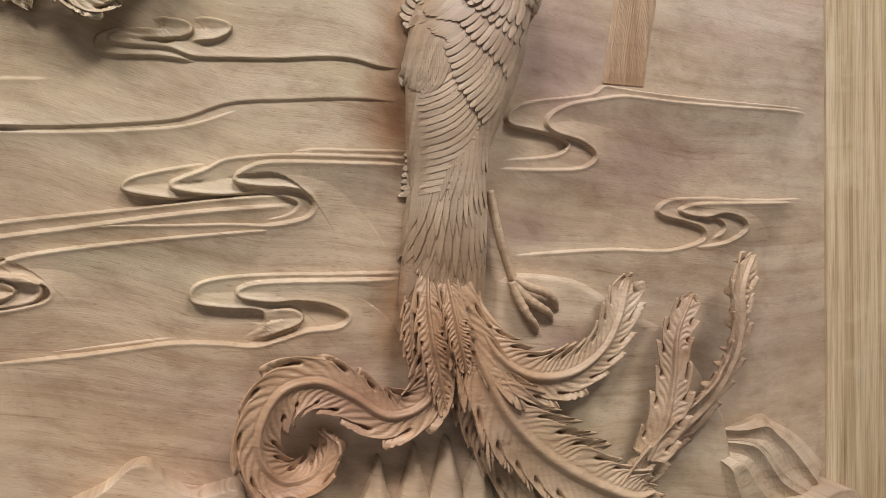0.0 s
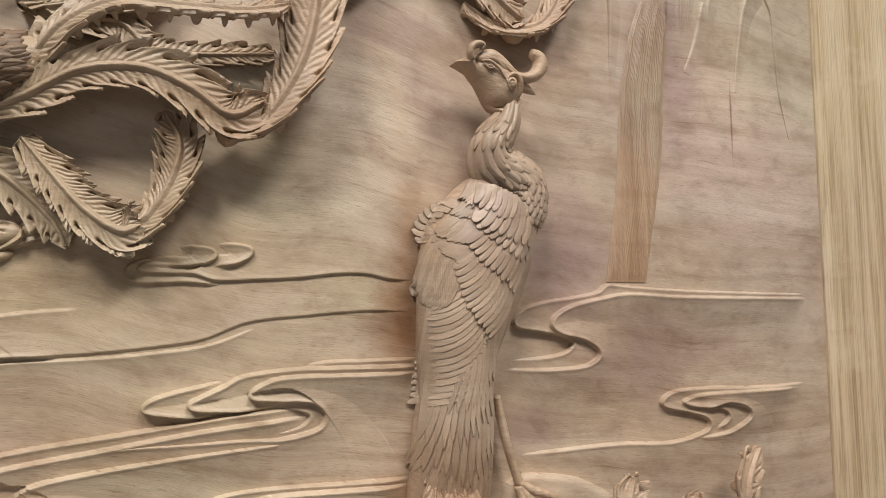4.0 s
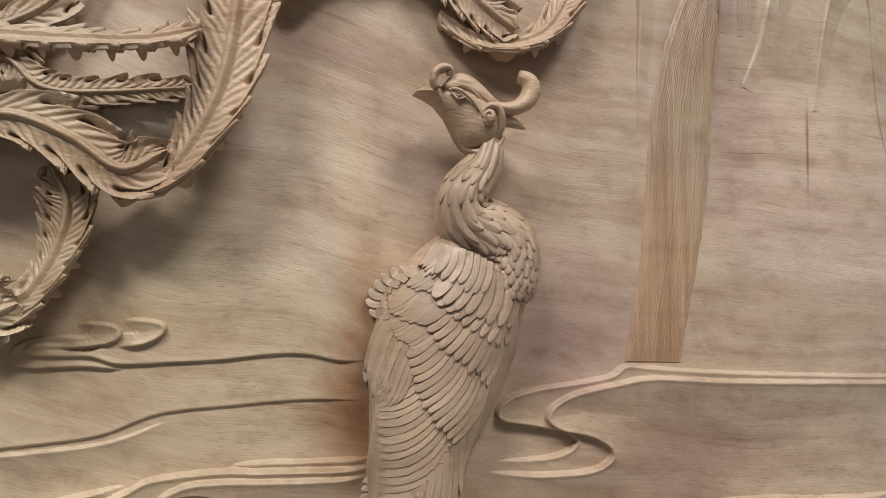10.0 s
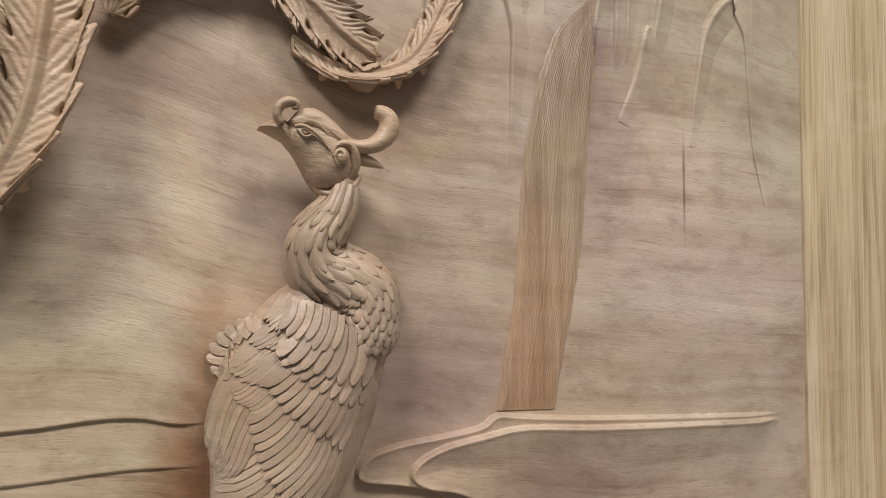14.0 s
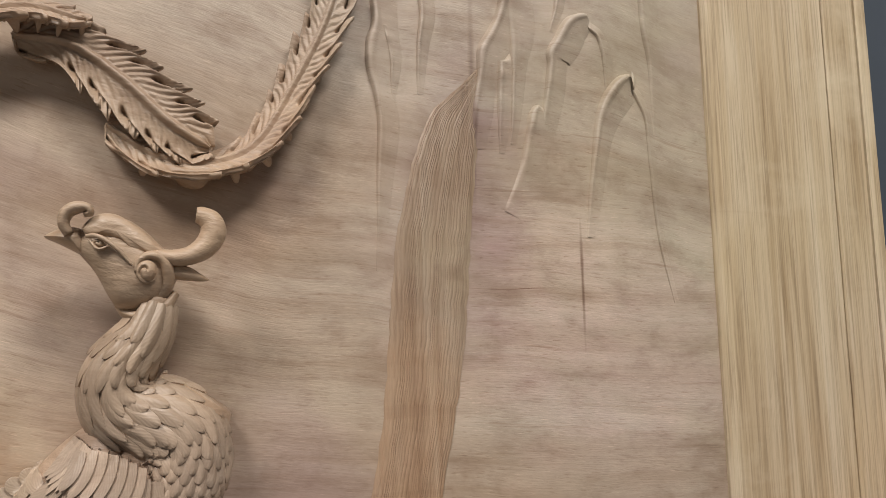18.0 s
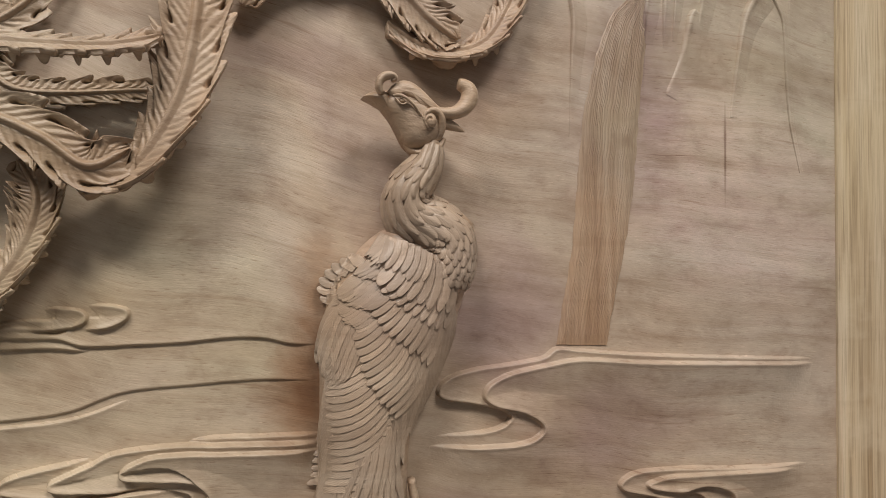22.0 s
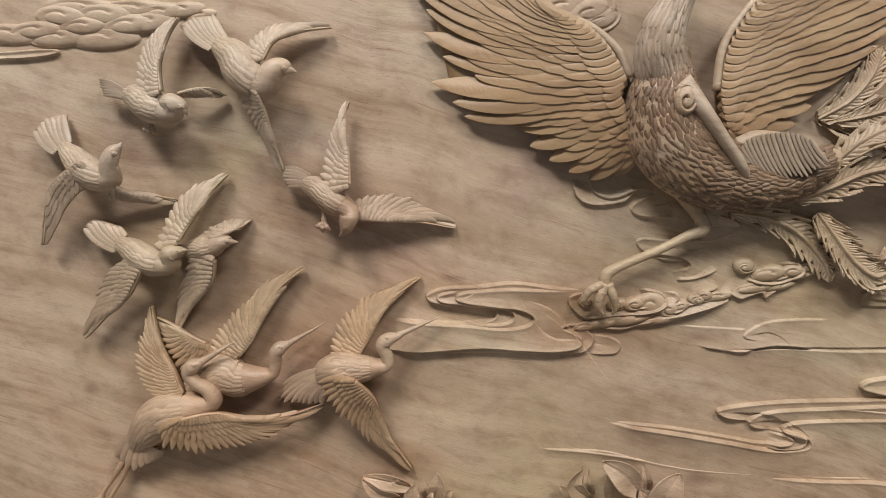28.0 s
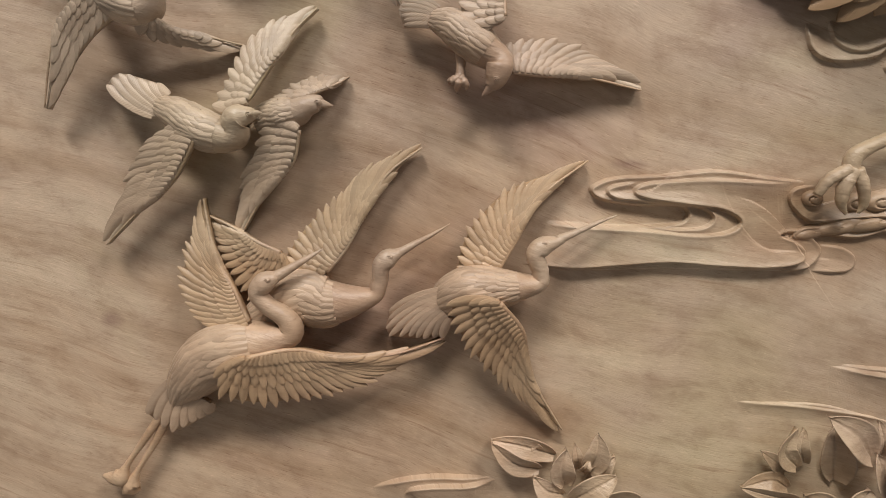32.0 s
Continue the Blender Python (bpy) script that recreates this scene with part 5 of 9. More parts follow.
# ---------------------------------------------------------------- the standing phoenix
bird = thing("carved_phoenix", "standing phoenix carved in wood, head turned back, perched on rock", "bird carving", group="phoenixes")
body_rows = [(0.7042, 1.4118, 0.02, 0.0252, 0.03), (0.6848, 1.3853, 0.02, 0.0424, 0.04), (0.6672, 1.3588, 0.018, 0.0563, 0.043), (0.6468, 1.3263, 0.016, 0.0669, 0.046), (0.6337, 1.2976, 0.015, 0.0683, 0.047), (0.6254, 1.2662, 0.014, 0.0649, 0.048), (0.6182, 1.235, 0.013, 0.0582, 0.047), (0.612, 1.2038, 0.012, 0.0508, 0.045), (0.6099, 1.1726, 0.011, 0.0467, 0.042), (0.609, 1.1412, 0.01, 0.0454, 0.04), (0.6053, 1.11, 0.009, 0.0487, 0.039), (0.603, 1.0786, 0.008, 0.051, 0.037), (0.602, 1.0468, 0.006, 0.0518, 0.034), (0.5982, 1.0086, 0.004, 0.0527, 0.03), (0.5963, 0.9637, 0.002, 0.0472, 0.026), (0.5951, 0.9308, 0, 0.0347, 0.02)]
body = put("body", tube("body", body_rows, CARVED, 90, 40), bird)
neck_rows = [(0.6717, 1.4845, 0.04, 0.0124, 0.022), (0.6691, 1.4722, 0.04, 0.0135, 0.024), (0.6641, 1.4585, 0.038, 0.0152, 0.028), (0.6557, 1.4457, 0.036, 0.0172, 0.033), (0.6475, 1.4321, 0.034, 0.0194, 0.036), (0.647, 1.4189, 0.031, 0.0223, 0.037), (0.6553, 1.4062, 0.028, 0.0259, 0.039), (0.673, 1.3957, 0.026, 0.0295, 0.041), (0.6863, 1.3828, 0.024, 0.0321, 0.043), (0.69, 1.3642, 0.022, 0.0316, 0.045), (0.687, 1.3456, 0.02, 0.0299, 0.046), (0.6845, 1.3323, 0.018, 0.0253, 0.044)]
neck = put("neck", tube("neck", neck_rows, CARVED, 80, 32), bird, "curved neck of long lapping feathers")
lapping(neck, neck_rows, [(0.02, 0.20, 6), (0.10, 0.20, 7), (0.18, 0.20, 7), (0.26, 0.21, 7), (0.34, 0.21, 8), (0.42, 0.20, 8), (0.50, 0.18, 8), (0.57, 0.15, 9), (0.63, 0.12, 9), (0.69, 0.10, 9), (0.74, 0.085, 10), (0.785, 0.08, 10), (0.83, 0.075, 10), (0.87, 0.07, 10), (0.91, 0.07, 9)], FEATHER_CUT)
FORMS[:] = [q for q in FORMS if q[0] != "neck"]
wing_near = put("wing", tube("wing", [(0.682, 1.3543, 0.02, 0.0264, 0.038), (0.6673, 1.3324, 0.02, 0.04, 0.041), (0.6503, 1.3054, 0.02, 0.0475, 0.043), (0.6365, 1.2786, 0.019, 0.0472, 0.044), (0.6259, 1.2517, 0.018, 0.0468, 0.043), (0.6182, 1.2247, 0.016, 0.0445, 0.042), (0.6106, 1.1975, 0.014, 0.0411, 0.04), (0.6002, 1.1704, 0.012, 0.0332, 0.038), (0.5848, 1.1452, 0.01, 0.0198, 0.03)], CARVED, 70, 36), bird, "folded wing of long layered feathers")
plumage(wing_near, [[(0.6656, 1.308), (0.6526, 1.2419), (0.638, 1.1837)], [(0.6806, 1.3147), (0.6659, 1.2481), (0.6471, 1.1767)], [(0.6933, 1.3147), (0.6809, 1.2544), (0.6597, 1.189)], [(0.6991, 1.3079), (0.694, 1.2675), (0.6721, 1.2115)]], 9, 0.0052, lift=0.0004, seed=31, ends=0.5, jitter=0.12)
plumage(wing_near, [[(0.6124, 1.2834), (0.5932, 1.2663), (0.5704, 1.2508)], [(0.621, 1.2624), (0.596, 1.2405), (0.5657, 1.2243)], [(0.6296, 1.2394), (0.5987, 1.2115), (0.5623, 1.193)], [(0.639, 1.2195), (0.605, 1.1843), (0.5583, 1.1644)], [(0.6457, 1.2028), (0.6113, 1.1628), (0.5545, 1.1416)], [(0.6512, 1.1947), (0.6215, 1.1525), (0.5516, 1.1288)]], 17, 0.0068, lift=0.0014, seed=20, ends=0.42, jitter=0.05)
plumage(wing_near, [[(0.6262, 1.3213), (0.6101, 1.3017), (0.5902, 1.2837)], [(0.6389, 1.3147), (0.6195, 1.2853), (0.5953, 1.2662)], [(0.651, 1.3081), (0.6304, 1.2687), (0.6044, 1.2434)], [(0.6617, 1.3014), (0.6428, 1.2521), (0.6179, 1.2236)], [(0.6702, 1.2913), (0.6569, 1.2385), (0.6343, 1.206)]], 13, 0.0070, lift=0.0032, seed=21, ends=0.5, jitter=0.06)
plumage(wing_near, [[(0.6354, 1.3445), (0.6207, 1.3292), (0.6034, 1.3134)], [(0.6483, 1.34), (0.6332, 1.318), (0.6157, 1.2984)], [(0.6613, 1.3361), (0.6488, 1.3081), (0.6337, 1.2831)], [(0.6737, 1.3335), (0.6654, 1.3014), (0.652, 1.2683)], [(0.6848, 1.3296), (0.6799, 1.2946), (0.6661, 1.2548)]], 11, 0.0066, lift=0.0052, seed=22, ends=0.55, jitter=0.08)
plumage(wing_near, [[(0.6399, 1.3512), (0.6303, 1.3411), (0.6179, 1.3311)], [(0.6521, 1.348), (0.6445, 1.3333), (0.6332, 1.3187)], [(0.6652, 1.3455), (0.6595, 1.3267), (0.6502, 1.3081)], [(0.6792, 1.3403), (0.6755, 1.3181), (0.6674, 1.2973)], [(0.691, 1.335), (0.6902, 1.3134), (0.6836, 1.2918)]], 9, 0.0056, lift=0.0070, seed=23, ends=0.6, jitter=0.08)
back = put("back", tube("back", [(0.666, 1.3994, 0.022, 0.016, 0.03), (0.6496, 1.3827, 0.022, 0.0227, 0.034), (0.6315, 1.3651, 0.02, 0.028, 0.036), (0.6125, 1.3406, 0.018, 0.0301, 0.036), (0.5979, 1.3107, 0.014, 0.0277, 0.036), (0.5881, 1.2781, 0.012, 0.0231, 0.034), (0.5811, 1.2425, 0.01, 0.0182, 0.03), (0.5762, 1.2068, 0.008, 0.0143, 0.027), (0.5729, 1.1762, 0.006, 0.0111, 0.024), (0.5694, 1.1392, 0.003, 0.0077, 0.018)], CARVED, 60, 30), bird, "smooth sloping back and far folded wing")
plumage(back, [[(0.5821, 1.2894), (0.5698, 1.2316), (0.563, 1.1683)], [(0.5942, 1.2762), (0.5775, 1.2121), (0.5638, 1.1429)], [(0.6007, 1.2565), (0.5801, 1.2056), (0.5649, 1.1334)]], 8, 0.0056, lift=0.0006, seed=24, jitter=0.1)
plumage(back, [[(0.5901, 1.3384), (0.5687, 1.3025), (0.5596, 1.2576)], [(0.5997, 1.3319), (0.5773, 1.2927), (0.5646, 1.2414)], [(0.6065, 1.322), (0.586, 1.2829), (0.5727, 1.238)], [(0.6125, 1.3088), (0.5942, 1.2762), (0.5796, 1.241)]], 8, 0.0058, lift=0.0022, seed=25, jitter=0.1)
plumage(back, [[(0.6077, 1.3349), (0.5935, 1.3249), (0.5779, 1.3086)], [(0.616, 1.327), (0.6016, 1.3138), (0.5859, 1.2989)], [(0.6215, 1.3184), (0.6084, 1.3053), (0.594, 1.2916)]], 8, 0.0060, lift=0.0030, seed=27, ends=0.6, jitter=0.1)
plumage(back, [[(0.6118, 1.356), (0.5939, 1.3426), (0.5763, 1.3268)], [(0.6224, 1.3516), (0.6042, 1.3348), (0.5878, 1.3184)], [(0.6307, 1.343), (0.6161, 1.3296), (0.6016, 1.3151)]], 9, 0.0052, lift=0.0044, seed=26, ends=0.6, jitter=0.1)
plumage(back, [[(0.6207, 1.3712), (0.6076, 1.3597), (0.5933, 1.3489)], [(0.6291, 1.3668), (0.6188, 1.3546), (0.6072, 1.3426)], [(0.639, 1.3603), (0.6315, 1.3495), (0.6212, 1.3388)]], 8, 0.0042, lift=0.0050, seed=28, ends=0.75, jitter=0.16)
plumage(wing_near, [[(0.6314, 1.3658), (0.6254, 1.3525), (0.6151, 1.3392)], [(0.6443, 1.3661), (0.6395, 1.3474), (0.6304, 1.3289)], [(0.6588, 1.365), (0.6552, 1.3423), (0.6474, 1.3224)], [(0.6748, 1.36), (0.6726, 1.3372), (0.6661, 1.3144)], [(0.6895, 1.3522), (0.6902, 1.3293), (0.685, 1.3077)]], 8, 0.0062, lift=0.0088, seed=32, ends=0.6, jitter=0.10)
plumage(wing_near, [[(0.6276, 1.3829), (0.623, 1.3695), (0.6156, 1.3589)], [(0.6376, 1.3832), (0.6357, 1.3659), (0.631, 1.3513)], [(0.6505, 1.3782), (0.6485, 1.3608), (0.6437, 1.3448)], [(0.6649, 1.3705), (0.6629, 1.3558), (0.6581, 1.341)]], 7, 0.0048, lift=0.0100, seed=33, ends=0.75, jitter=0.16)
plumage(back, [[(0.6232, 1.3889), (0.6129, 1.3754), (0.6013, 1.3646)], [(0.6288, 1.3865), (0.6199, 1.3716), (0.6096, 1.3582)], [(0.6344, 1.3813), (0.6269, 1.3678), (0.618, 1.3544)]], 7, 0.0036, lift=0.0062, seed=34, ends=0.8, jitter=0.2)
tuft = put("shoulder_tuft", dome("shoulder_tuft", 0.578, 1.332, -0.004, 0.015, 0.024, 0.008, CARVED, 0), bird, "small lobed feathers of the far shoulder")
plumage(tuft, [[(0.5785, 1.3234), (0.5696, 1.3218), (0.5618, 1.3229)], [(0.5763, 1.3345), (0.5662, 1.3334), (0.5584, 1.3346)], [(0.5801, 1.3439), (0.5717, 1.3462), (0.5639, 1.3484)], [(0.5874, 1.3495), (0.5806, 1.3551), (0.5761, 1.3595)], [(0.6009, 1.3585), (0.5964, 1.3635), (0.593, 1.3696)]], 7, 0.0058, lift=0.003, seed=53, ends=0.7, floor=0.004)
tail = put("tail", tube("tail", [(0.6499, 1.2354, 0.012, 0.0057, 0.02), (0.6388, 1.2032, 0.012, 0.0167, 0.034), (0.6256, 1.1719, 0.012, 0.0319, 0.036), (0.6113, 1.1349, 0.012, 0.0441, 0.037), (0.604, 1.0913, 0.01, 0.0487, 0.037), (0.6034, 1.0533, 0.008, 0.0483, 0.034), (0.6043, 1.0208, 0.005, 0.0401, 0.03)], CARVED, 50, 30), bird, "long hanging tail of narrow pointed feathers")
plumage(tail, [[(0.5642, 1.0662), (0.5588, 1.0367), (0.5519, 1.0148)], [(0.5865, 1.0581), (0.5855, 1.0291), (0.5823, 1.007)], [(0.6094, 1.056), (0.6131, 1.028), (0.6163, 1.0012)], [(0.6342, 1.0537), (0.6415, 1.0281), (0.6435, 1.0061)]], 9, 0.0055, lift=-0.001, seed=59, ends=0.9, jitter=0.3)
plumage(tail, [[(0.5613, 1.0791), (0.5545, 1.0618), (0.5497, 1.0492)], [(0.5793, 1.0836), (0.5771, 1.0537), (0.5807, 1.0262)], [(0.5955, 1.0823), (0.6004, 1.0515), (0.6048, 1.0255)], [(0.6183, 1.0743), (0.6266, 1.0428), (0.6311, 1.0165)], [(0.6393, 1.0973), (0.645, 1.0658), (0.6463, 1.044)]], 12, 0.0056, lift=-0.001, seed=60, ends=0.9, jitter=0.14)
plumage(tail, [[(0.5635, 1.1091), (0.5557, 1.0799), (0.5475, 1.0569)], [(0.5862, 1.1196), (0.5812, 1.0837), (0.5777, 1.0552)], [(0.6111, 1.124), (0.615, 1.081), (0.6161, 1.0332)], [(0.6398, 1.1409), (0.6426, 1.1035), (0.6462, 1.0673)]], 11, 0.0058, lift=0.0004, seed=61, ends=0.9, jitter=0.14)
plumage(tail, [[(0.5696, 1.1479), (0.5616, 1.1126), (0.5532, 1.0836)], [(0.5959, 1.1676), (0.5829, 1.1232), (0.5696, 1.0864)], [(0.6231, 1.1971), (0.6133, 1.1395), (0.6043, 1.0854)], [(0.6392, 1.2183), (0.636, 1.1629), (0.6438, 1.1113)]], 12, 0.0062, lift=0.0018, seed=62, ends=0.9, jitter=0.12)
plumage(tail, [[(0.5986, 1.1736), (0.5899, 1.1439), (0.584, 1.1203)], [(0.6188, 1.1911), (0.6149, 1.1547), (0.6113, 1.1246)], [(0.6342, 1.2152), (0.6301, 1.1724), (0.6303, 1.1387)], [(0.6426, 1.2243), (0.6421, 1.1904), (0.6449, 1.1533)]], 8, 0.0058, lift=0.0030, seed=64, ends=0.9, jitter=0.12)
head = put("head", pillow("head", [(0.6183, 1.5295), (0.6264, 1.5379), (0.6388, 1.5434), (0.6509, 1.5414), (0.6641, 1.5319), (0.6752, 1.5206), (0.6841, 1.5129), (0.6852, 1.5022), (0.6808, 1.4896), (0.673, 1.4796), (0.6597, 1.4742), (0.6477, 1.4743), (0.6406, 1.4826), (0.6346, 1.4941), (0.6281, 1.5055), (0.6199, 1.5157), (0.6167, 1.523)], (0.652, 1.5077), 0.048, 0.024, CARVED, power=2.6), bird, "smooth wedge-shaped head with a short pointed beak")
put("beak", pillow("beak", [(0.599, 1.5263), (0.6065, 1.531), (0.6167, 1.5336), (0.6248, 1.5309), (0.628, 1.5225), (0.627, 1.5118), (0.6216, 1.5148), (0.6129, 1.5196), (0.6054, 1.5235)], (0.6183, 1.5242), 0.050, 0.017, CARVED, power=1.8), head, "short pointed beak")
put("nostril", dome("nostril", 0.6147, 1.525, 0.064, 0.0026, 0.0011, 0.0016, FEATHER_DARK, 0, rot=-0.3), head)
put("crown", pillow("crown", [(0.6231, 1.5307), (0.6284, 1.5379), (0.638, 1.5421), (0.6489, 1.5401), (0.6619, 1.5307), (0.6734, 1.5196), (0.6806, 1.5135), (0.6784, 1.507), (0.6685, 1.5119), (0.6597, 1.5125), (0.6532, 1.5186), (0.6435, 1.5234), (0.6338, 1.525), (0.6263, 1.5256)], (0.6445, 1.5308), 0.064, 0.009, CARVED, power=2.4), head, "smooth pale crown with a raised edge over the eye")
put("comb", tube("comb", [(0.6171, 1.5267, 0.066, 0.00318, 0.006), (0.614, 1.5334, 0.068, 0.00371, 0.007), (0.6159, 1.5406, 0.069, 0.00424, 0.008), (0.6221, 1.5443, 0.07, 0.00424, 0.008), (0.6285, 1.5441, 0.07, 0.00318, 0.007), (0.6301, 1.5405, 0.07, 0.00212, 0.006), (0.6263, 1.5398, 0.07, 0.00159, 0.004)], CARVED, 30, 14), head, "small curled comb over the beak")
put("crest", tube("crest", [(0.6707, 1.514, 0.064, 0.00424, 0.008), (0.6821, 1.5116, 0.063, 0.00583, 0.009), (0.6939, 1.5137, 0.061, 0.00689, 0.01), (0.7038, 1.5204, 0.06, 0.00848, 0.01), (0.7089, 1.5299, 0.06, 0.00901, 0.01), (0.7072, 1.538, 0.06, 0.00848, 0.009), (0.7016, 1.5421, 0.06, 0.00689, 0.008), (0.6971, 1.5429, 0.06, 0.00583, 0.007)], CARVED, 50, 20), head, "curled horn-shaped crest with a scooped end")
put("ear_curl", dome("ear_curl", 0.6654, 1.5017, 0.066, 0.0075, 0.009, 0.009, CARVED, 1.0, 0.0022), head)
put("cheek_ribbon", tube("cheek_ribbon", [(0.6595, 1.5006, 0.069, 0.00212, 0.004), (0.66, 1.5081, 0.069, 0.00265, 0.005), (0.6671, 1.5126, 0.069, 0.00318, 0.006), (0.6748, 1.5108, 0.067, 0.00371, 0.006), (0.6785, 1.5037, 0.064, 0.00424, 0.007), (0.6786, 1.4942, 0.058, 0.00477, 0.008), (0.6731, 1.4854, 0.052, 0.00477, 0.009), (0.6618, 1.4803, 0.048, 0.00424, 0.01), (0.65, 1.4808, 0.046, 0.00212, 0.008)], CARVED, 44, 14), head)
put("collar", tube("collar", [(0.6449, 1.4826, 0.044, 0.00318, 0.009), (0.6529, 1.4734, 0.048, 0.00477, 0.011), (0.6647, 1.4724, 0.05, 0.0053, 0.012), (0.677, 1.4783, 0.05, 0.00477, 0.011), (0.6844, 1.4877, 0.048, 0.00265, 0.008)], CARVED, 40, 14), head, "rounded fold below the jaw")
put("ear_tuft", tube("ear_tuft", [(0.678, 1.5023, 0.058, 0.00477, 0.007), (0.6899, 1.5011, 0.056, 0.0053, 0.007), (0.701, 1.4978, 0.053, 0.00265, 0.004), (0.7066, 1.4965, 0.05, 0.00053, 0.001)], CARVED, 24, 12), head, "small pointed ear tuft")
put("brow", tube("brow", [(0.6278, 1.5249, 0.071, 0.00133, 0.002), (0.634, 1.525, 0.074, 0.00159, 0.0025), (0.6407, 1.5219, 0.075, 0.00159, 0.0025), (0.6482, 1.5155, 0.075, 0.00133, 0.002), (0.6562, 1.5059, 0.073, 0.00079, 0.0015)], CARVED, 30, 10), head, "raised brow")
put("eye", dome("eye", 0.6359, 1.5201, 0.0715, 0.0042, 0.0028, 0.0028, CARVED, 1.0, 0.0012, rot=-0.35), head)
put("eyelid", tube("eyelid", [(0.6297, 1.5227, 0.072, 0.00079, 0.0014), (0.6356, 1.5162, 0.074, 0.00106, 0.002), (0.642, 1.5181, 0.074, 0.00079, 0.0016)], CARVED, 20, 8), head)
put("tail_plume", plume("tail_plume", [(0.576, 1.05, 0.026, 0.012, 0), (0.568, 1.007, 0.044, 0.018, 10), (0.57, 0.962, 0.052, 0.02, 0), (0.579, 0.916, 0.048, 0.017, -10), (0.587, 0.878, 0.042, 0.008, 0)], CARVED, 9, seed=0), bird, "curling plume with flame-shaped barbs")
put("tail_plume", plume("tail_plume", [(0.594, 1.049, 0.028, 0.012, 0), (0.596, 1.005, 0.048, 0.018, 0), (0.6, 0.966, 0.056, 0.017, 0), (0.609, 0.926, 0.05, 0.008, 0)], CARVED, 8, seed=1), bird, "curling plume with flame-shaped barbs")
put("tail_plume", plume("tail_plume", [(0.563, 1.03, 0.008, 0.01, 0), (0.555, 0.993, 0.026, 0.015, 0), (0.552, 0.955, 0.034, 0.013, 0), (0.56, 0.918, 0.03, 0.006, 0)], CARVED, 7, seed=2), bird, "curling plume with flame-shaped barbs")
put("tail_plume", plume("tail_plume", [(0.584, 1.043, 0.018, 0.016, 0), (0.576, 0.993, 0.036, 0.026, 0), (0.576, 0.942, 0.046, 0.032, 0), (0.562, 0.897, 0.044, 0.032, 0), (0.518, 0.887, 0.046, 0.032, 5), (0.476, 0.916, 0.048, 0.033, 8), (0.442, 0.935, 0.05, 0.034, 5), (0.406, 0.931, 0.05, 0.034, 0), (0.384, 0.901, 0.046, 0.032, -10), (0.379, 0.864, 0.04, 0.03, -25), (0.4, 0.831, 0.034, 0.028, -40), (0.433, 0.83, 0.03, 0.024, -55), (0.453, 0.858, 0.03, 0.018, -60), (0.446, 0.876, 0.03, 0.012, -60)], CARVED, 19, seed=3), bird, "curling plume with flame-shaped barbs")
put("tail_plume", plume("tail_plume", [(0.606, 1.061, 0.024, 0.014, 0), (0.608, 1.01, 0.042, 0.026, 0), (0.621, 0.95, 0.05, 0.035, 0), (0.655, 0.875, 0.052, 0.046, 0), (0.701, 0.821, 0.052, 0.05, 0), (0.763, 0.775, 0.05, 0.048, 0), (0.831, 0.74, 0.046, 0.04, 10), (0.867, 0.741, 0.044, 0.03, 20)], CARVED, 16, seed=4), bird, "curling plume with flame-shaped barbs")
put("tail_plume", plume("tail_plume", [(0.823, 0.735, 0.04, 0.03, 15), (0.858, 0.771, 0.045, 0.032, 20), (0.904, 0.814, 0.05, 0.034, 28), (0.955, 0.852, 0.052, 0.034, 32), (0.993, 0.901, 0.052, 0.032, 30), (1.007, 0.948, 0.052, 0.03, 25), (1.01, 0.993, 0.05, 0.028, 15), (1.032, 1.036, 0.046, 0.024, 0)], CARVED, 11, seed=5), bird, "curling plume with flame-shaped barbs")
put("tail_plume", plume("tail_plume", [(0.851, 0.785, 0.05, 0.028, -15), (0.877, 0.834, 0.056, 0.028, -22), (0.889, 0.891, 0.058, 0.025, -28), (0.897, 0.944, 0.056, 0.021, -28), (0.926, 0.991, 0.05, 0.014, -20)], CARVED, 8, seed=6), bird, "curling plume with flame-shaped barbs")
put("tail_plume", plume("tail_plume", [(0.623, 1.034, 0.018, 0.012, 0), (0.628, 0.985, 0.038, 0.024, 0), (0.651, 0.939, 0.05, 0.032, 0), (0.694, 0.911, 0.05, 0.036, 0), (0.748, 0.909, 0.048, 0.034, 0), (0.794, 0.933, 0.046, 0.03, 0), (0.819, 0.97, 0.044, 0.028, 0), (0.833, 1.009, 0.04, 0.026, 0), (0.835, 1.019, 0.04, 0.016, 0)], CARVED, 14, seed=7), bird, "curling plume with flame-shaped barbs")
put("tail_plume", plume("tail_plume", [(0.596, 1.028, 0.012, 0.016, 0), (0.597, 0.964, 0.030, 0.03, 0), (0.619, 0.9, 0.03, 0.034, 0), (0.653, 0.828, 0.03, 0.036, 0), (0.696, 0.765, 0.03, 0.034, 0), (0.726, 0.717, 0.03, 0.03, 0)], CARVED, 11, seed=8), bird, "curling plume with flame-shaped barbs")
leg = put("leg", tube("leg", [(0.6572, 1.1315, 0.02, 0.0043, 0.008), (0.6621, 1.1053, 0.02, 0.005, 0.008), (0.6695, 1.0723, 0.02, 0.005, 0.008), (0.6773, 1.0456, 0.02, 0.005, 0.008), (0.6835, 1.0245, 0.022, 0.0056, 0.008)], CARVED, 40, 14, 0.05, 16), bird)
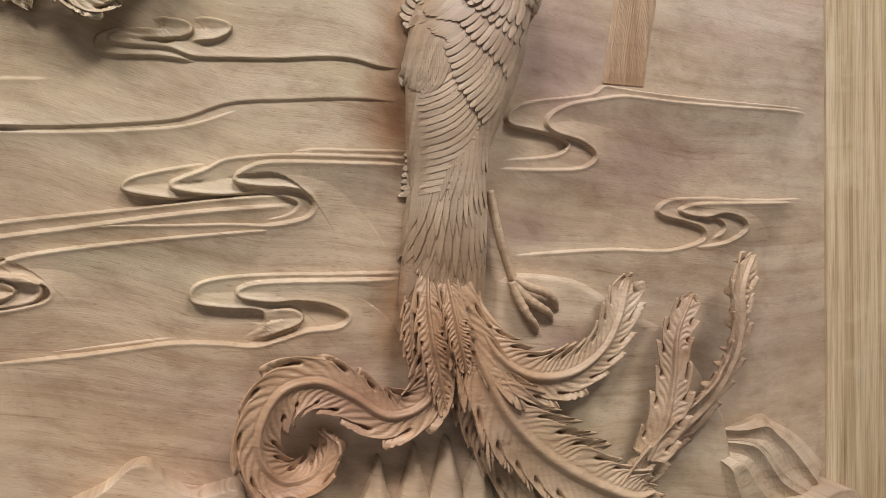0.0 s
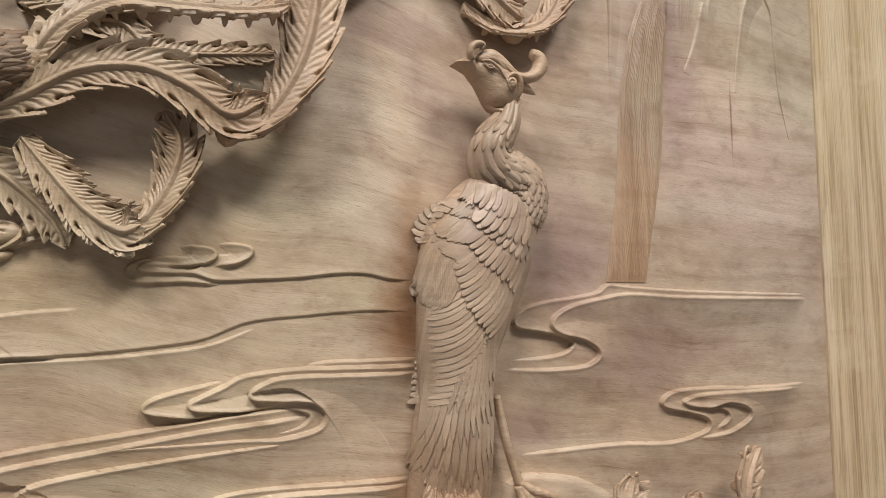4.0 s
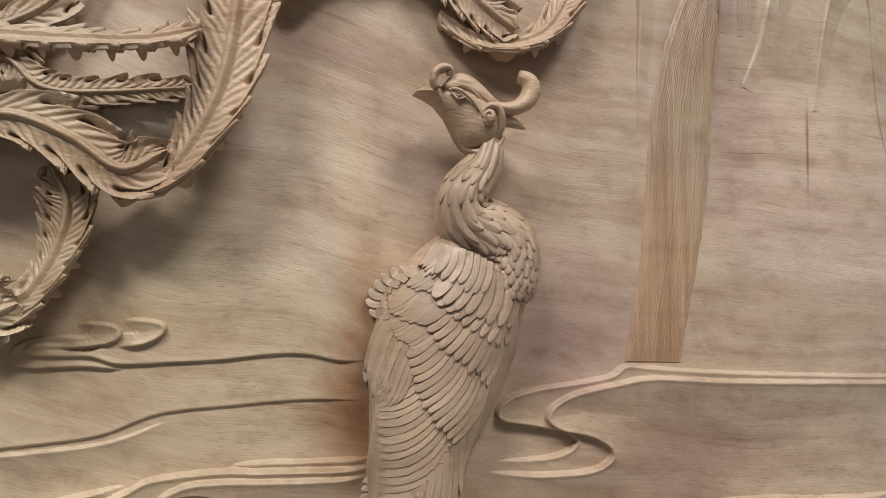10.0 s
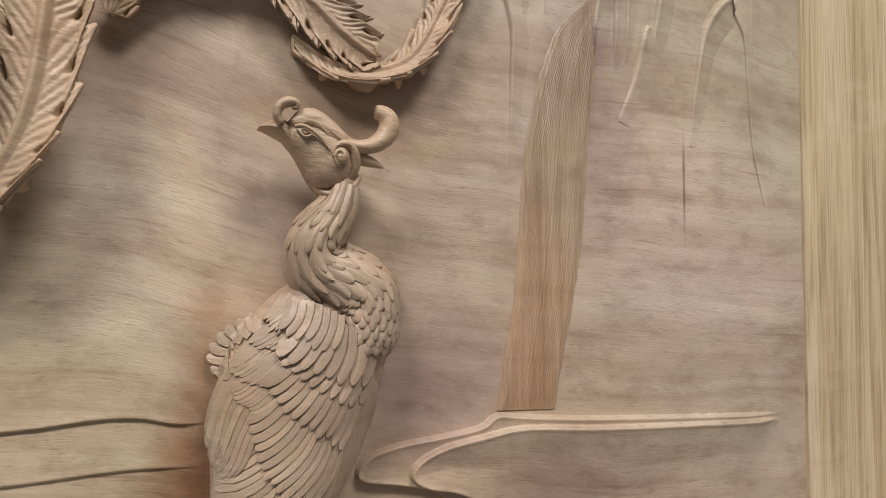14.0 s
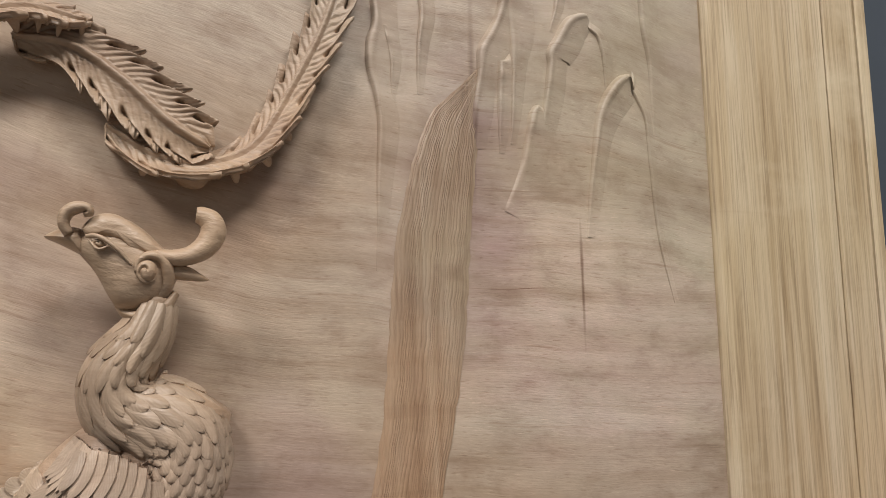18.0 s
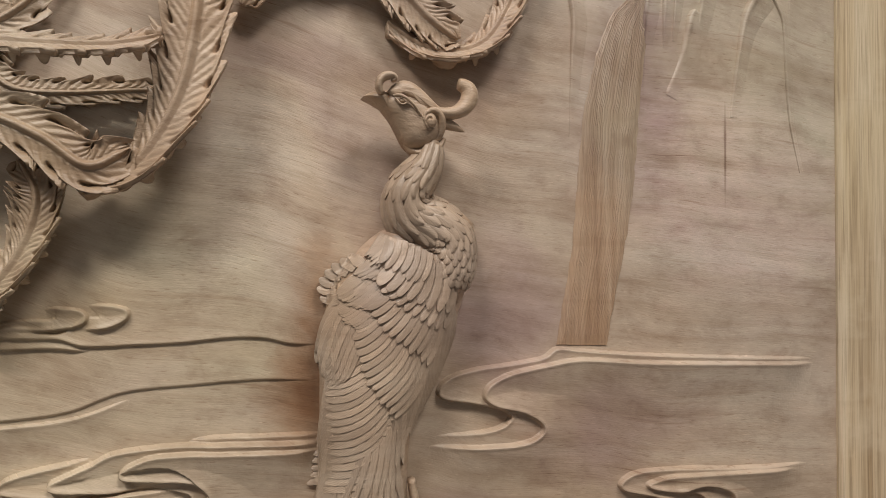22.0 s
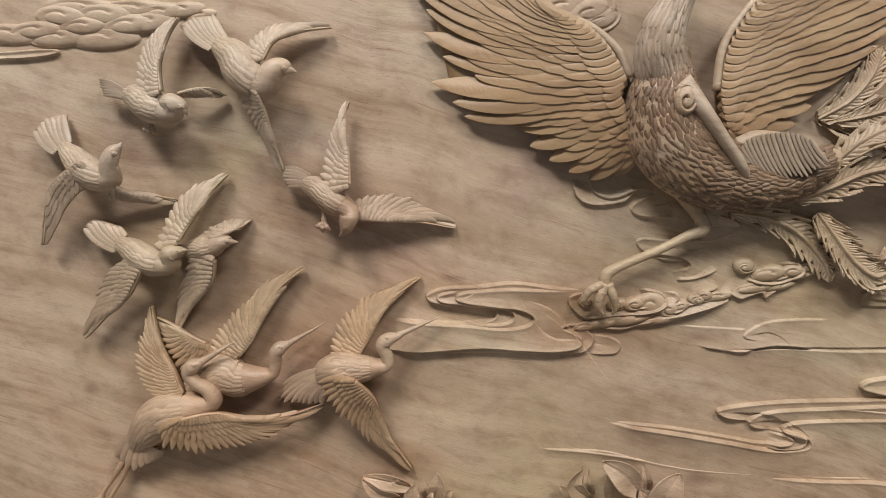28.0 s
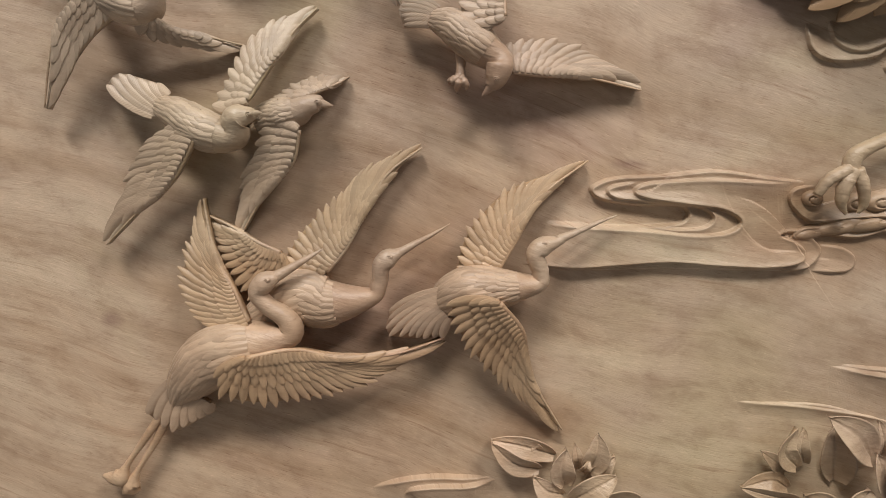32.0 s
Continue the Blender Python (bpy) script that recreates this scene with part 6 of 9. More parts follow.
put("toe", tube("toe", [(0.6819, 1.0263, 0.024, 0.00476, 0.0056), (0.7012, 1.0154, 0.028, 0.00544, 0.0064), (0.7209, 1.0074, 0.028, 0.00544, 0.0064), (0.7378, 0.9961, 0.024, 0.00476, 0.0056), (0.7461, 0.9811, 0.018, 0.00136, 0.0016)], CARVED, 40, 12, 0.06, 7), leg)
put("toe", tube("toe", [(0.6818, 1.0238, 0.024, 0.00476, 0.0056), (0.695, 1.005, 0.028, 0.00544, 0.0064), (0.7129, 0.9913, 0.028, 0.00544, 0.0064), (0.7304, 0.9804, 0.024, 0.00408, 0.0048), (0.7379, 0.9673, 0.018, 0.00136, 0.0016)], CARVED, 40, 12, 0.06, 7), leg)
put("toe", tube("toe", [(0.6803, 1.0226, 0.024, 0.00476, 0.0056), (0.689, 0.9992, 0.028, 0.00544, 0.0064), (0.7, 0.9797, 0.028, 0.00476, 0.0056), (0.712, 0.9668, 0.024, 0.0034, 0.004), (0.7163, 0.9541, 0.018, 0.00136, 0.0016)], CARVED, 40, 12, 0.06, 7), leg)
settle(bird, (0.6, 0.8))


# ---------------------------------------------------------------- cranes and swallows
BACK_TIERS = [(0.50, 0.08, 12), (0.55, 0.08, 12), (0.60, 0.09, 11), (0.65, 0.09, 11), (0.70, 0.10, 9), (0.74, 0.10, 10), (0.78, 0.10, 10), (0.82, 0.10, 10), (0.86, 0.11, 9), (0.89, 0.11, 8)]
SMALL_TIERS = [(0.40, 0.12, 9), (0.47, 0.12, 10), (0.54, 0.12, 10), (0.61, 0.12, 10), (0.68, 0.12, 10), (0.75, 0.12, 9), (0.82, 0.12, 8), (0.87, 0.12, 7)]
bird = thing("carved_crane", "flying crane with trailing legs and wings swept up and aside", "bird carving", group="flying cranes")
rows = [(-0.932, 0.968, 0.022, 0.0067, 0.012), (-0.913, 0.999, 0.03, 0.0251, 0.024), (-0.882, 1.033, 0.036, 0.0352, 0.032), (-0.845, 1.052, 0.04, 0.0335, 0.034), (-0.788, 1.071, 0.048, 0.0172, 0.0198), (-0.782, 1.087, 0.052, 0.0139, 0.0162), (-0.791, 1.099, 0.056, 0.0115, 0.0135), (-0.805, 1.108, 0.058, 0.0106, 0.0126), (-0.816, 1.119, 0.06, 0.0106, 0.0117), (-0.817, 1.128, 0.062, 0.0114, 0.0119), (-0.809, 1.138, 0.063, 0.0122, 0.0127), (-0.8, 1.143, 0.062, 0.0084, 0.0102), (-0.794, 1.146, 0.06, 0.0053, 0.0068)]
body = put("body", tube("body", rows, CARVED_PALE, 80, 22), bird, "smooth body with a slender neck and small head")
lapping(body, rows[::-1], BACK_TIERS, FEATHER_CUT_PALE, out=0.0002, ends=0.5, thick=0.45)
put("bill", tube("bill", [(-0.798, 1.144, 0.062, 0.0067, 0.0067), (-0.776, 1.158, 0.058, 0.0044, 0.0044), (-0.759, 1.169, 0.05, 0.0026, 0.003), (-0.747, 1.177, 0.046, 0.0006, 0.0007)], CARVED_PALE, 20, 12), bird, "long straight pointed bill")
put("eye", dome("eye", -0.804, 1.142, 0.0718, 0.0042, 0.0034, 0.003, CARVED_PALE, 1.1, 0.0012), bird)
wing(bird, [(-0.825, 1.052, 0.076), (-0.773, 1.061, 0.0645), (-0.716, 1.051, 0.053), (-0.658, 1.056, 0.0415), (-0.603, 1.075, 0.03)], [(-0.864, 1.022, 0.07), (-0.851, 0.988, 0.059), (-0.791, 0.985, 0.048), (-0.703, 1.01, 0.037), (-0.603, 1.073, 0.026)], 27, seed=3, mesh_set=F_WARM)
wing(bird, [(-0.831, 1.087, 0.05), (-0.853, 1.127, 0.0433), (-0.876, 1.165, 0.0367), (-0.891, 1.226, 0.03)], [(-0.878, 1.067, 0.044), (-0.911, 1.102, 0.038), (-0.918, 1.146, 0.032), (-0.894, 1.224, 0.026)], 20, seed=6, mesh_set=F_WARM)
tl = put("tail", sheet("tail", [(-0.921, 1.008, 0.034), (-0.901, 0.988, 0.034), (-0.883, 0.978, 0.034)], [(-0.967, 0.952, 0.022), (-0.933, 0.933, 0.022), (-0.888, 0.958, 0.022)], CARVED, 20, 6, 0.004), bird)
rank(tl, [(-0.92, 1.009, 0.036), (-0.9, 0.989, 0.036), (-0.882, 0.979, 0.036)], [(-0.964, 0.954, 0.028), (-0.93, 0.936, 0.028), (-0.886, 0.961, 0.028)], 8, FEATHER_CUT_PALE, 0.003, 0.5, 5, bow=0.05, arch=0.20, tilt=0.34)
put("leg", tube("leg", [(-0.944, 0.96, 0.026, 0.006, 0.007), (-0.966, 0.926, 0.026, 0.005, 0.006), (-0.994, 0.883, 0.024, 0.004, 0.005), (-1.004, 0.864, 0.022, 0.012, 0.01), (-1.027, 0.864, 0.02, 0.003, 0.003)], CARVED, 26, 10, 0.05, 10), bird)
put("leg", tube("leg", [(-0.94, 0.952, 0.024, 0.006, 0.007), (-0.96, 0.913, 0.022, 0.005, 0.006), (-0.983, 0.873, 0.02, 0.004, 0.005), (-0.993, 0.849, 0.018, 0.014, 0.01), (-0.983, 0.846, 0.015, 0.003, 0.003)], CARVED, 26, 10, 0.05, 10), bird)
settle(bird, (-0.925, 0.987))

bird = thing("carved_crane", "flying crane with one wing raised, partly behind another crane", "bird carving", group="flying cranes")
rows = [(-0.836, 1.08, 0.018, 0.0167, 0.02), (-0.804, 1.099, 0.022, 0.0285, 0.024), (-0.773, 1.115, 0.026, 0.0335, 0.028), (-0.742, 1.109, 0.028, 0.0285, 0.026), (-0.691, 1.121, 0.034, 0.0115, 0.0144), (-0.682, 1.138, 0.036, 0.0098, 0.0117), (-0.68, 1.159, 0.04, 0.0107, 0.0111), (-0.672, 1.169, 0.04, 0.0114, 0.0111), (-0.663, 1.174, 0.038, 0.0069, 0.0076), (-0.658, 1.178, 0.036, 0.0046, 0.006)]
body = put("body", tube("body", rows, CARVED_PALE, 80, 22), bird, "smooth body with a slender neck and small head")
lapping(body, rows[::-1], BACK_TIERS, FEATHER_CUT_PALE, out=0.0002, ends=0.5, thick=0.45)
put("bill", tube("bill", [(-0.664, 1.173, 0.038, 0.0059, 0.0059), (-0.642, 1.187, 0.034, 0.0037, 0.0044), (-0.621, 1.199, 0.028, 0.0022, 0.003), (-0.603, 1.211, 0.024, 0.0006, 0.0007)], CARVED_PALE, 20, 12), bird, "long straight pointed bill")
put("eye", dome("eye", -0.67, 1.172, 0.0474, 0.0042, 0.0034, 0.003, CARVED_PALE, 1.1, 0.0012), bird)
wing(bird, [(-0.745, 1.148, 0.03), (-0.724, 1.176, 0.027), (-0.701, 1.222, 0.024), (-0.678, 1.265, 0.021), (-0.64, 1.297, 0.018)], [(-0.799, 1.164, 0.024), (-0.776, 1.2, 0.0215), (-0.737, 1.235, 0.019), (-0.694, 1.274, 0.0165), (-0.642, 1.296, 0.014)], 22, seed=9, mesh_set=F_WARM)
wing(bird, [(-0.8, 1.167, 0.03), (-0.829, 1.178, 0.0267), (-0.86, 1.194, 0.0233), (-0.893, 1.207, 0.02)], [(-0.794, 1.113, 0.024), (-0.846, 1.11, 0.0213), (-0.875, 1.151, 0.0187), (-0.893, 1.203, 0.016)], 16, seed=12, mesh_set=F_WARM)
settle(bird, (-0.810, 1.093))

bird = thing("carved_crane", "flying crane with fanned tail and outstretched neck", "bird carving", group="flying cranes")
rows = [(-0.613, 1.112, 0.02, 0.0151, 0.018), (-0.59, 1.128, 0.032, 0.0285, 0.028), (-0.561, 1.138, 0.036, 0.0285, 0.03), (-0.501, 1.148, 0.04, 0.0115, 0.0144), (-0.496, 1.163, 0.042, 0.0098, 0.0117), (-0.504, 1.184, 0.046, 0.0107, 0.0119), (-0.495, 1.194, 0.046, 0.0114, 0.0119), (-0.482, 1.199, 0.044, 0.0069, 0.0085), (-0.473, 1.203, 0.042, 0.0046, 0.006)]
body = put("body", tube("body", rows, CARVED_PALE, 80, 22), bird, "smooth body with a slender neck and small head")
lapping(body, rows[::-1], BACK_TIERS, FEATHER_CUT_PALE, out=0.0002, ends=0.5, thick=0.45)
put("bill", tube("bill", [(-0.48, 1.201, 0.044, 0.0059, 0.0059), (-0.457, 1.212, 0.04, 0.0037, 0.0044), (-0.431, 1.224, 0.034, 0.0022, 0.003), (-0.412, 1.232, 0.03, 0.0006, 0.0007)], CARVED_PALE, 20, 12), bird, "long straight pointed bill")
put("eye", dome("eye", -0.495, 1.198, 0.0541, 0.0042, 0.0034, 0.003, CARVED_PALE, 1.1, 0.0012), bird)
wing(bird, [(-0.548, 1.156, 0.034), (-0.524, 1.2, 0.028), (-0.501, 1.247, 0.022), (-0.448, 1.292, 0.016)], [(-0.597, 1.151, 0.028), (-0.585, 1.202, 0.0227), (-0.538, 1.254, 0.0173), (-0.449, 1.29, 0.012)], 22, seed=15, mesh_set=F_WARM)
wing(bird, [(-0.542, 1.131, 0.07), (-0.512, 1.093, 0.052), (-0.498, 1.036, 0.034), (-0.453, 0.963, 0.016)], [(-0.601, 1.121, 0.064), (-0.581, 1.072, 0.0467), (-0.53, 1.02, 0.0293), (-0.454, 0.961, 0.012)], 22, seed=18, mesh_set=F_WARM)
tl = put("tail", sheet("tail", [(-0.608, 1.134, 0.036), (-0.61, 1.119, 0.036), (-0.597, 1.102, 0.036)], [(-0.671, 1.1, 0.024), (-0.667, 1.072, 0.024), (-0.605, 1.073, 0.024)], CARVED, 20, 6, 0.004), bird)
rank(tl, [(-0.608, 1.135, 0.038), (-0.61, 1.119, 0.038), (-0.597, 1.102, 0.038)], [(-0.671, 1.102, 0.03), (-0.666, 1.074, 0.03), (-0.605, 1.075, 0.03)], 10, FEATHER_CUT_PALE, 0.003, 0.5, 5, bow=0.05, arch=0.20, tilt=0.34)
settle(bird, (-0.590, 1.121))

bird = thing("carved_swallow", "small carved swallow with raised head and wings spread low", "bird carving", group="flying swallows")
rows = [(-1.031, 1.484, 0.03, 0.0089, 0.0105), (-1.006, 1.465, 0.04, 0.0192, 0.021), (-0.974, 1.442, 0.048, 0.0237, 0.0262), (-0.946, 1.436, 0.046, 0.0192, 0.0227), (-0.935, 1.461, 0.064, 0.0142, 0.0142), (-0.926, 1.476, 0.068, 0.0119, 0.0119), (-0.917, 1.485, 0.068, 0.0063, 0.0071)]
body = put("body", tube("body", rows, CARVED_PALE, 80, 22), bird, "rounded body and head cut with short feathers")
lapping(body, rows[::-1], SMALL_TIERS, FEATHER_CUT_PALE, out=0.0002, ends=0.5, thick=0.45)
put("beak", tube("beak", [(-0.923, 1.477, 0.068, 0.0076, 0.0076), (-0.916, 1.486, 0.068, 0.005, 0.005), (-0.913, 1.492, 0.066, 0.0008, 0.0008)], CARVED_PALE, 20, 12), bird)
put("eye", dome("eye", -0.92, 1.475, 0.078, 0.0042, 0.0034, 0.003, CARVED_PALE, 1.1, 0.0012), bird)
wing(bird, [(-0.981, 1.459, 0.07), (-1.03, 1.425, 0.0567), (-1.056, 1.382, 0.0433), (-1.074, 1.321, 0.03)], [(-0.962, 1.427, 0.062), (-1.003, 1.403, 0.05), (-1.04, 1.367, 0.038), (-1.075, 1.319, 0.026)], 14, seed=21, bone=0.0026, mesh_set=F_PALE)
wing(bird, [(-0.943, 1.428, 0.052), (-0.92, 1.414, 0.0387), (-0.89, 1.409, 0.0253), (-0.849, 1.402, 0.012)], [(-0.954, 1.405, 0.044), (-0.932, 1.398, 0.032), (-0.896, 1.398, 0.02), (-0.852, 1.401, 0.008)], 10, seed=24, bone=0.0026, mesh_set=F_PALE)
tl = put("tail", sheet("tail", [(-1.043, 1.472, 0.03), (-1.031, 1.48, 0.03), (-1.018, 1.488, 0.03)], [(-1.089, 1.508, 0.012), (-1.068, 1.525, 0.012), (-1.036, 1.535, 0.012)], CARVED_PALE, 16, 6, 0.002), bird)
rank(tl, [(-1.042, 1.472, 0.032), (-1.03, 1.48, 0.032), (-1.017, 1.488, 0.032)], [(-1.086, 1.507, 0.016), (-1.065, 1.525, 0.016), (-1.034, 1.535, 0.016)], 7, FEATHER_CUT_PALE, 0.003, 0.5, 5, bow=0.05, arch=0.20, tilt=0.34)
settle(bird, (-1.028, 1.467))

bird = thing("carved_swallow", "small carved swallow in flight, overlapping a second one", "bird carving", group="flying swallows")
rows = [(-0.943, 1.33, 0.03, 0.0103, 0.0122), (-0.913, 1.32, 0.042, 0.0192, 0.0227), (-0.879, 1.304, 0.048, 0.0222, 0.0262), (-0.852, 1.301, 0.044, 0.0177, 0.0227), (-0.843, 1.319, 0.06, 0.015, 0.015), (-0.83, 1.324, 0.06, 0.0095, 0.0103), (-0.823, 1.326, 0.058, 0.0055, 0.0063)]
body = put("body", tube("body", rows, CARVED_PALE, 80, 22), bird, "rounded body and head cut with short feathers")
lapping(body, rows[::-1], SMALL_TIERS, FEATHER_CUT_PALE, out=0.0002, ends=0.5, thick=0.45)
put("beak", tube("beak", [(-0.83, 1.324, 0.06, 0.0067, 0.0067), (-0.823, 1.326, 0.059, 0.0042, 0.0042), (-0.816, 1.327, 0.057, 0.0008, 0.0008)], CARVED_PALE, 20, 12), bird)
put("eye", dome("eye", -0.826, 1.325, 0.0684, 0.0042, 0.0034, 0.003, CARVED_PALE, 1.1, 0.0012), bird)
wing(bird, [(-0.831, 1.34, 0.056), (-0.807, 1.383, 0.044), (-0.787, 1.418, 0.032), (-0.764, 1.446, 0.02)], [(-0.874, 1.334, 0.048), (-0.845, 1.393, 0.0373), (-0.812, 1.43, 0.0267), (-0.768, 1.446, 0.016)], 14, seed=27, bone=0.0026, mesh_set=F_PALE)
wing(bird, [(-0.882, 1.302, 0.068), (-0.917, 1.246, 0.0553), (-0.961, 1.209, 0.0427), (-1.007, 1.165, 0.03)], [(-0.913, 1.31, 0.06), (-0.96, 1.271, 0.0487), (-0.983, 1.224, 0.0373), (-1.011, 1.166, 0.026)], 16, seed=30, bone=0.0026, mesh_set=F_PALE)
tl = put("tail", sheet("tail", [(-0.946, 1.318, 0.034), (-0.933, 1.327, 0.034), (-0.928, 1.34, 0.034)], [(-1.007, 1.351, 0.02), (-0.992, 1.364, 0.02), (-0.947, 1.355, 0.02)], CARVED_PALE, 16, 6, 0.002), bird)
rank(tl, [(-0.945, 1.318, 0.036), (-0.932, 1.327, 0.036), (-0.927, 1.341, 0.036)], [(-1.005, 1.352, 0.024), (-0.99, 1.364, 0.024), (-0.945, 1.355, 0.024)], 7, FEATHER_CUT_PALE, 0.003, 0.5, 5, bow=0.05, arch=0.20, tilt=0.34)
settle(bird, (-0.932, 1.316))

bird = thing("carved_swallow", "small carved swallow tucked behind another in flight", "bird carving", group="flying swallows")
rows = [(-0.832, 1.318, 0.022, 0.0133, 0.014), (-0.808, 1.325, 0.03, 0.0177, 0.0192), (-0.783, 1.33, 0.034, 0.0163, 0.0192), (-0.77, 1.337, 0.04, 0.0123, 0.0135), (-0.758, 1.341, 0.04, 0.0095, 0.0095), (-0.753, 1.341, 0.038, 0.0063, 0.0063)]
body = put("body", tube("body", rows, CARVED_PALE, 80, 22), bird, "rounded body and head cut with short feathers")
lapping(body, rows[::-1], SMALL_TIERS, FEATHER_CUT_PALE, out=0.0002, ends=0.5, thick=0.45)
put("beak", tube("beak", [(-0.758, 1.341, 0.04, 0.0067, 0.0067), (-0.75, 1.34, 0.038, 0.0042, 0.0042), (-0.742, 1.339, 0.034, 0.0008, 0.0008)], CARVED_PALE, 20, 12), bird)
put("eye", dome("eye", -0.756, 1.342, 0.0476, 0.0042, 0.0034, 0.003, CARVED_PALE, 1.1, 0.0012), bird)
wing(bird, [(-0.769, 1.349, 0.04), (-0.752, 1.357, 0.0307), (-0.738, 1.365, 0.0213), (-0.728, 1.373, 0.012)], [(-0.811, 1.347, 0.032), (-0.786, 1.365, 0.024), (-0.76, 1.374, 0.016), (-0.733, 1.373, 0.008)], 9, seed=33, bone=0.0026, mesh_set=F_PALE)
wing(bird, [(-0.776, 1.31, 0.048), (-0.786, 1.272, 0.0367), (-0.819, 1.237, 0.0253), (-0.853, 1.181, 0.014)], [(-0.817, 1.316, 0.04), (-0.833, 1.278, 0.03), (-0.85, 1.239, 0.02), (-0.858, 1.18, 0.01)], 13, seed=36, bone=0.0026, mesh_set=F_PALE)
tl = put("tail", sheet("tail", [(-0.841, 1.313, 0.02), (-0.836, 1.321, 0.02), (-0.832, 1.329, 0.02)], [(-0.864, 1.304, 0.014), (-0.861, 1.316, 0.014), (-0.858, 1.326, 0.014)], CARVED_PALE, 16, 6, 0.002), bird)
rank(tl, [(-0.84, 1.313, 0.022), (-0.836, 1.321, 0.022), (-0.831, 1.33, 0.022)], [(-0.862, 1.304, 0.018), (-0.86, 1.316, 0.018), (-0.856, 1.326, 0.018)], 5, FEATHER_CUT_PALE, 0.003, 0.5, 5, bow=0.05, arch=0.20, tilt=0.34)
settle(bird, (-0.819, 1.323))

bird = thing("carved_swallow", "small carved swallow diving with one wing straight up", "bird carving", group="flying swallows")
rows = [(-0.637, 1.438, 0.03, 0.0089, 0.0105), (-0.613, 1.431, 0.038, 0.0177, 0.021), (-0.585, 1.413, 0.044, 0.0207, 0.0245), (-0.561, 1.397, 0.044, 0.0163, 0.021), (-0.558, 1.389, 0.056, 0.015, 0.015), (-0.562, 1.374, 0.056, 0.0119, 0.0119), (-0.567, 1.366, 0.054, 0.0063, 0.0071)]
body = put("body", tube("body", rows, CARVED_PALE, 80, 22), bird, "rounded body and head cut with short feathers")
lapping(body, rows[::-1], SMALL_TIERS, FEATHER_CUT_PALE, out=0.0002, ends=0.5, thick=0.45)
put("beak", tube("beak", [(-0.563, 1.371, 0.056, 0.0076, 0.0076), (-0.569, 1.363, 0.053, 0.0042, 0.005), (-0.575, 1.357, 0.05, 0.0008, 0.0008)], CARVED_PALE, 20, 12), bird)
put("eye", dome("eye", -0.561, 1.375, 0.066, 0.0042, 0.0034, 0.003, CARVED_PALE, 1.1, 0.0012), bird)
wing(bird, [(-0.556, 1.439, 0.062), (-0.561, 1.48, 0.0513), (-0.576, 1.521, 0.0407), (-0.566, 1.566, 0.03)], [(-0.611, 1.43, 0.054), (-0.601, 1.472, 0.0447), (-0.588, 1.521, 0.0353), (-0.569, 1.565, 0.026)], 14, seed=39, bone=0.0026, mesh_set=F_PALE)
wing(bird, [(-0.5437, 1.3847, 0.04), (-0.5067, 1.3825, 0.036), (-0.4659, 1.3846, 0.028), (-0.3939, 1.3736, 0.014)], [(-0.5453, 1.4178, 0.032), (-0.505, 1.4256, 0.022), (-0.4633, 1.416, 0.016), (-0.431, 1.399, 0.012), (-0.395, 1.3805, 0.01)], 15, seed=42, bone=0.0026, mesh_set=F_PALE)
tl = put("tail", sheet("tail", [(-0.626, 1.45, 0.03), (-0.628, 1.441, 0.03), (-0.622, 1.429, 0.03)], [(-0.669, 1.463, 0.022), (-0.672, 1.445, 0.022), (-0.666, 1.43, 0.022)], CARVED_PALE, 16, 6, 0.002), bird)
rank(tl, [(-0.626, 1.45, 0.032), (-0.628, 1.44, 0.032), (-0.621, 1.429, 0.032)], [(-0.668, 1.462, 0.026), (-0.671, 1.445, 0.026), (-0.666, 1.43, 0.026)], 7, FEATHER_CUT_PALE, 0.003, 0.5, 5, bow=0.05, arch=0.20, tilt=0.34)
foot = put("foot", tube("foot", [(-0.6, 1.413, 0.036, 0.009, 0.009), (-0.6, 1.3895, 0.04, 0.0052, 0.006), (-0.6, 1.376, 0.042, 0.006, 0.007)], CARVED_PALE, 20, 10), bird, "small clenched foot")
put("toe", tube("toe", [(-0.6, 1.377, 0.044, 0.0045, 0.005), (-0.6084, 1.372, 0.047, 0.0045, 0.005), (-0.612, 1.37, 0.043, 0.003, 0.004), (-0.6096, 1.3686, 0.037, 0.0012, 0.002)], CARVED_PALE, 16, 8, 0.08, 3), foot)
put("toe", tube("toe", [(-0.6, 1.377, 0.044, 0.0045, 0.005), (-0.6021, 1.369, 0.047, 0.0045, 0.005), (-0.603, 1.364, 0.043, 0.003, 0.004), (-0.6024, 1.3605, 0.037, 0.0012, 0.002)], CARVED_PALE, 16, 8, 0.08, 3), foot)
put("toe", tube("toe", [(-0.6, 1.377, 0.044, 0.0045, 0.005), (-0.5944, 1.37, 0.047, 0.0045, 0.005), (-0.592, 1.366, 0.043, 0.003, 0.004), (-0.5936, 1.3632, 0.037, 0.0012, 0.002)], CARVED_PALE, 16, 8, 0.08, 3), foot)
settle(bird, (-0.618, 1.432))

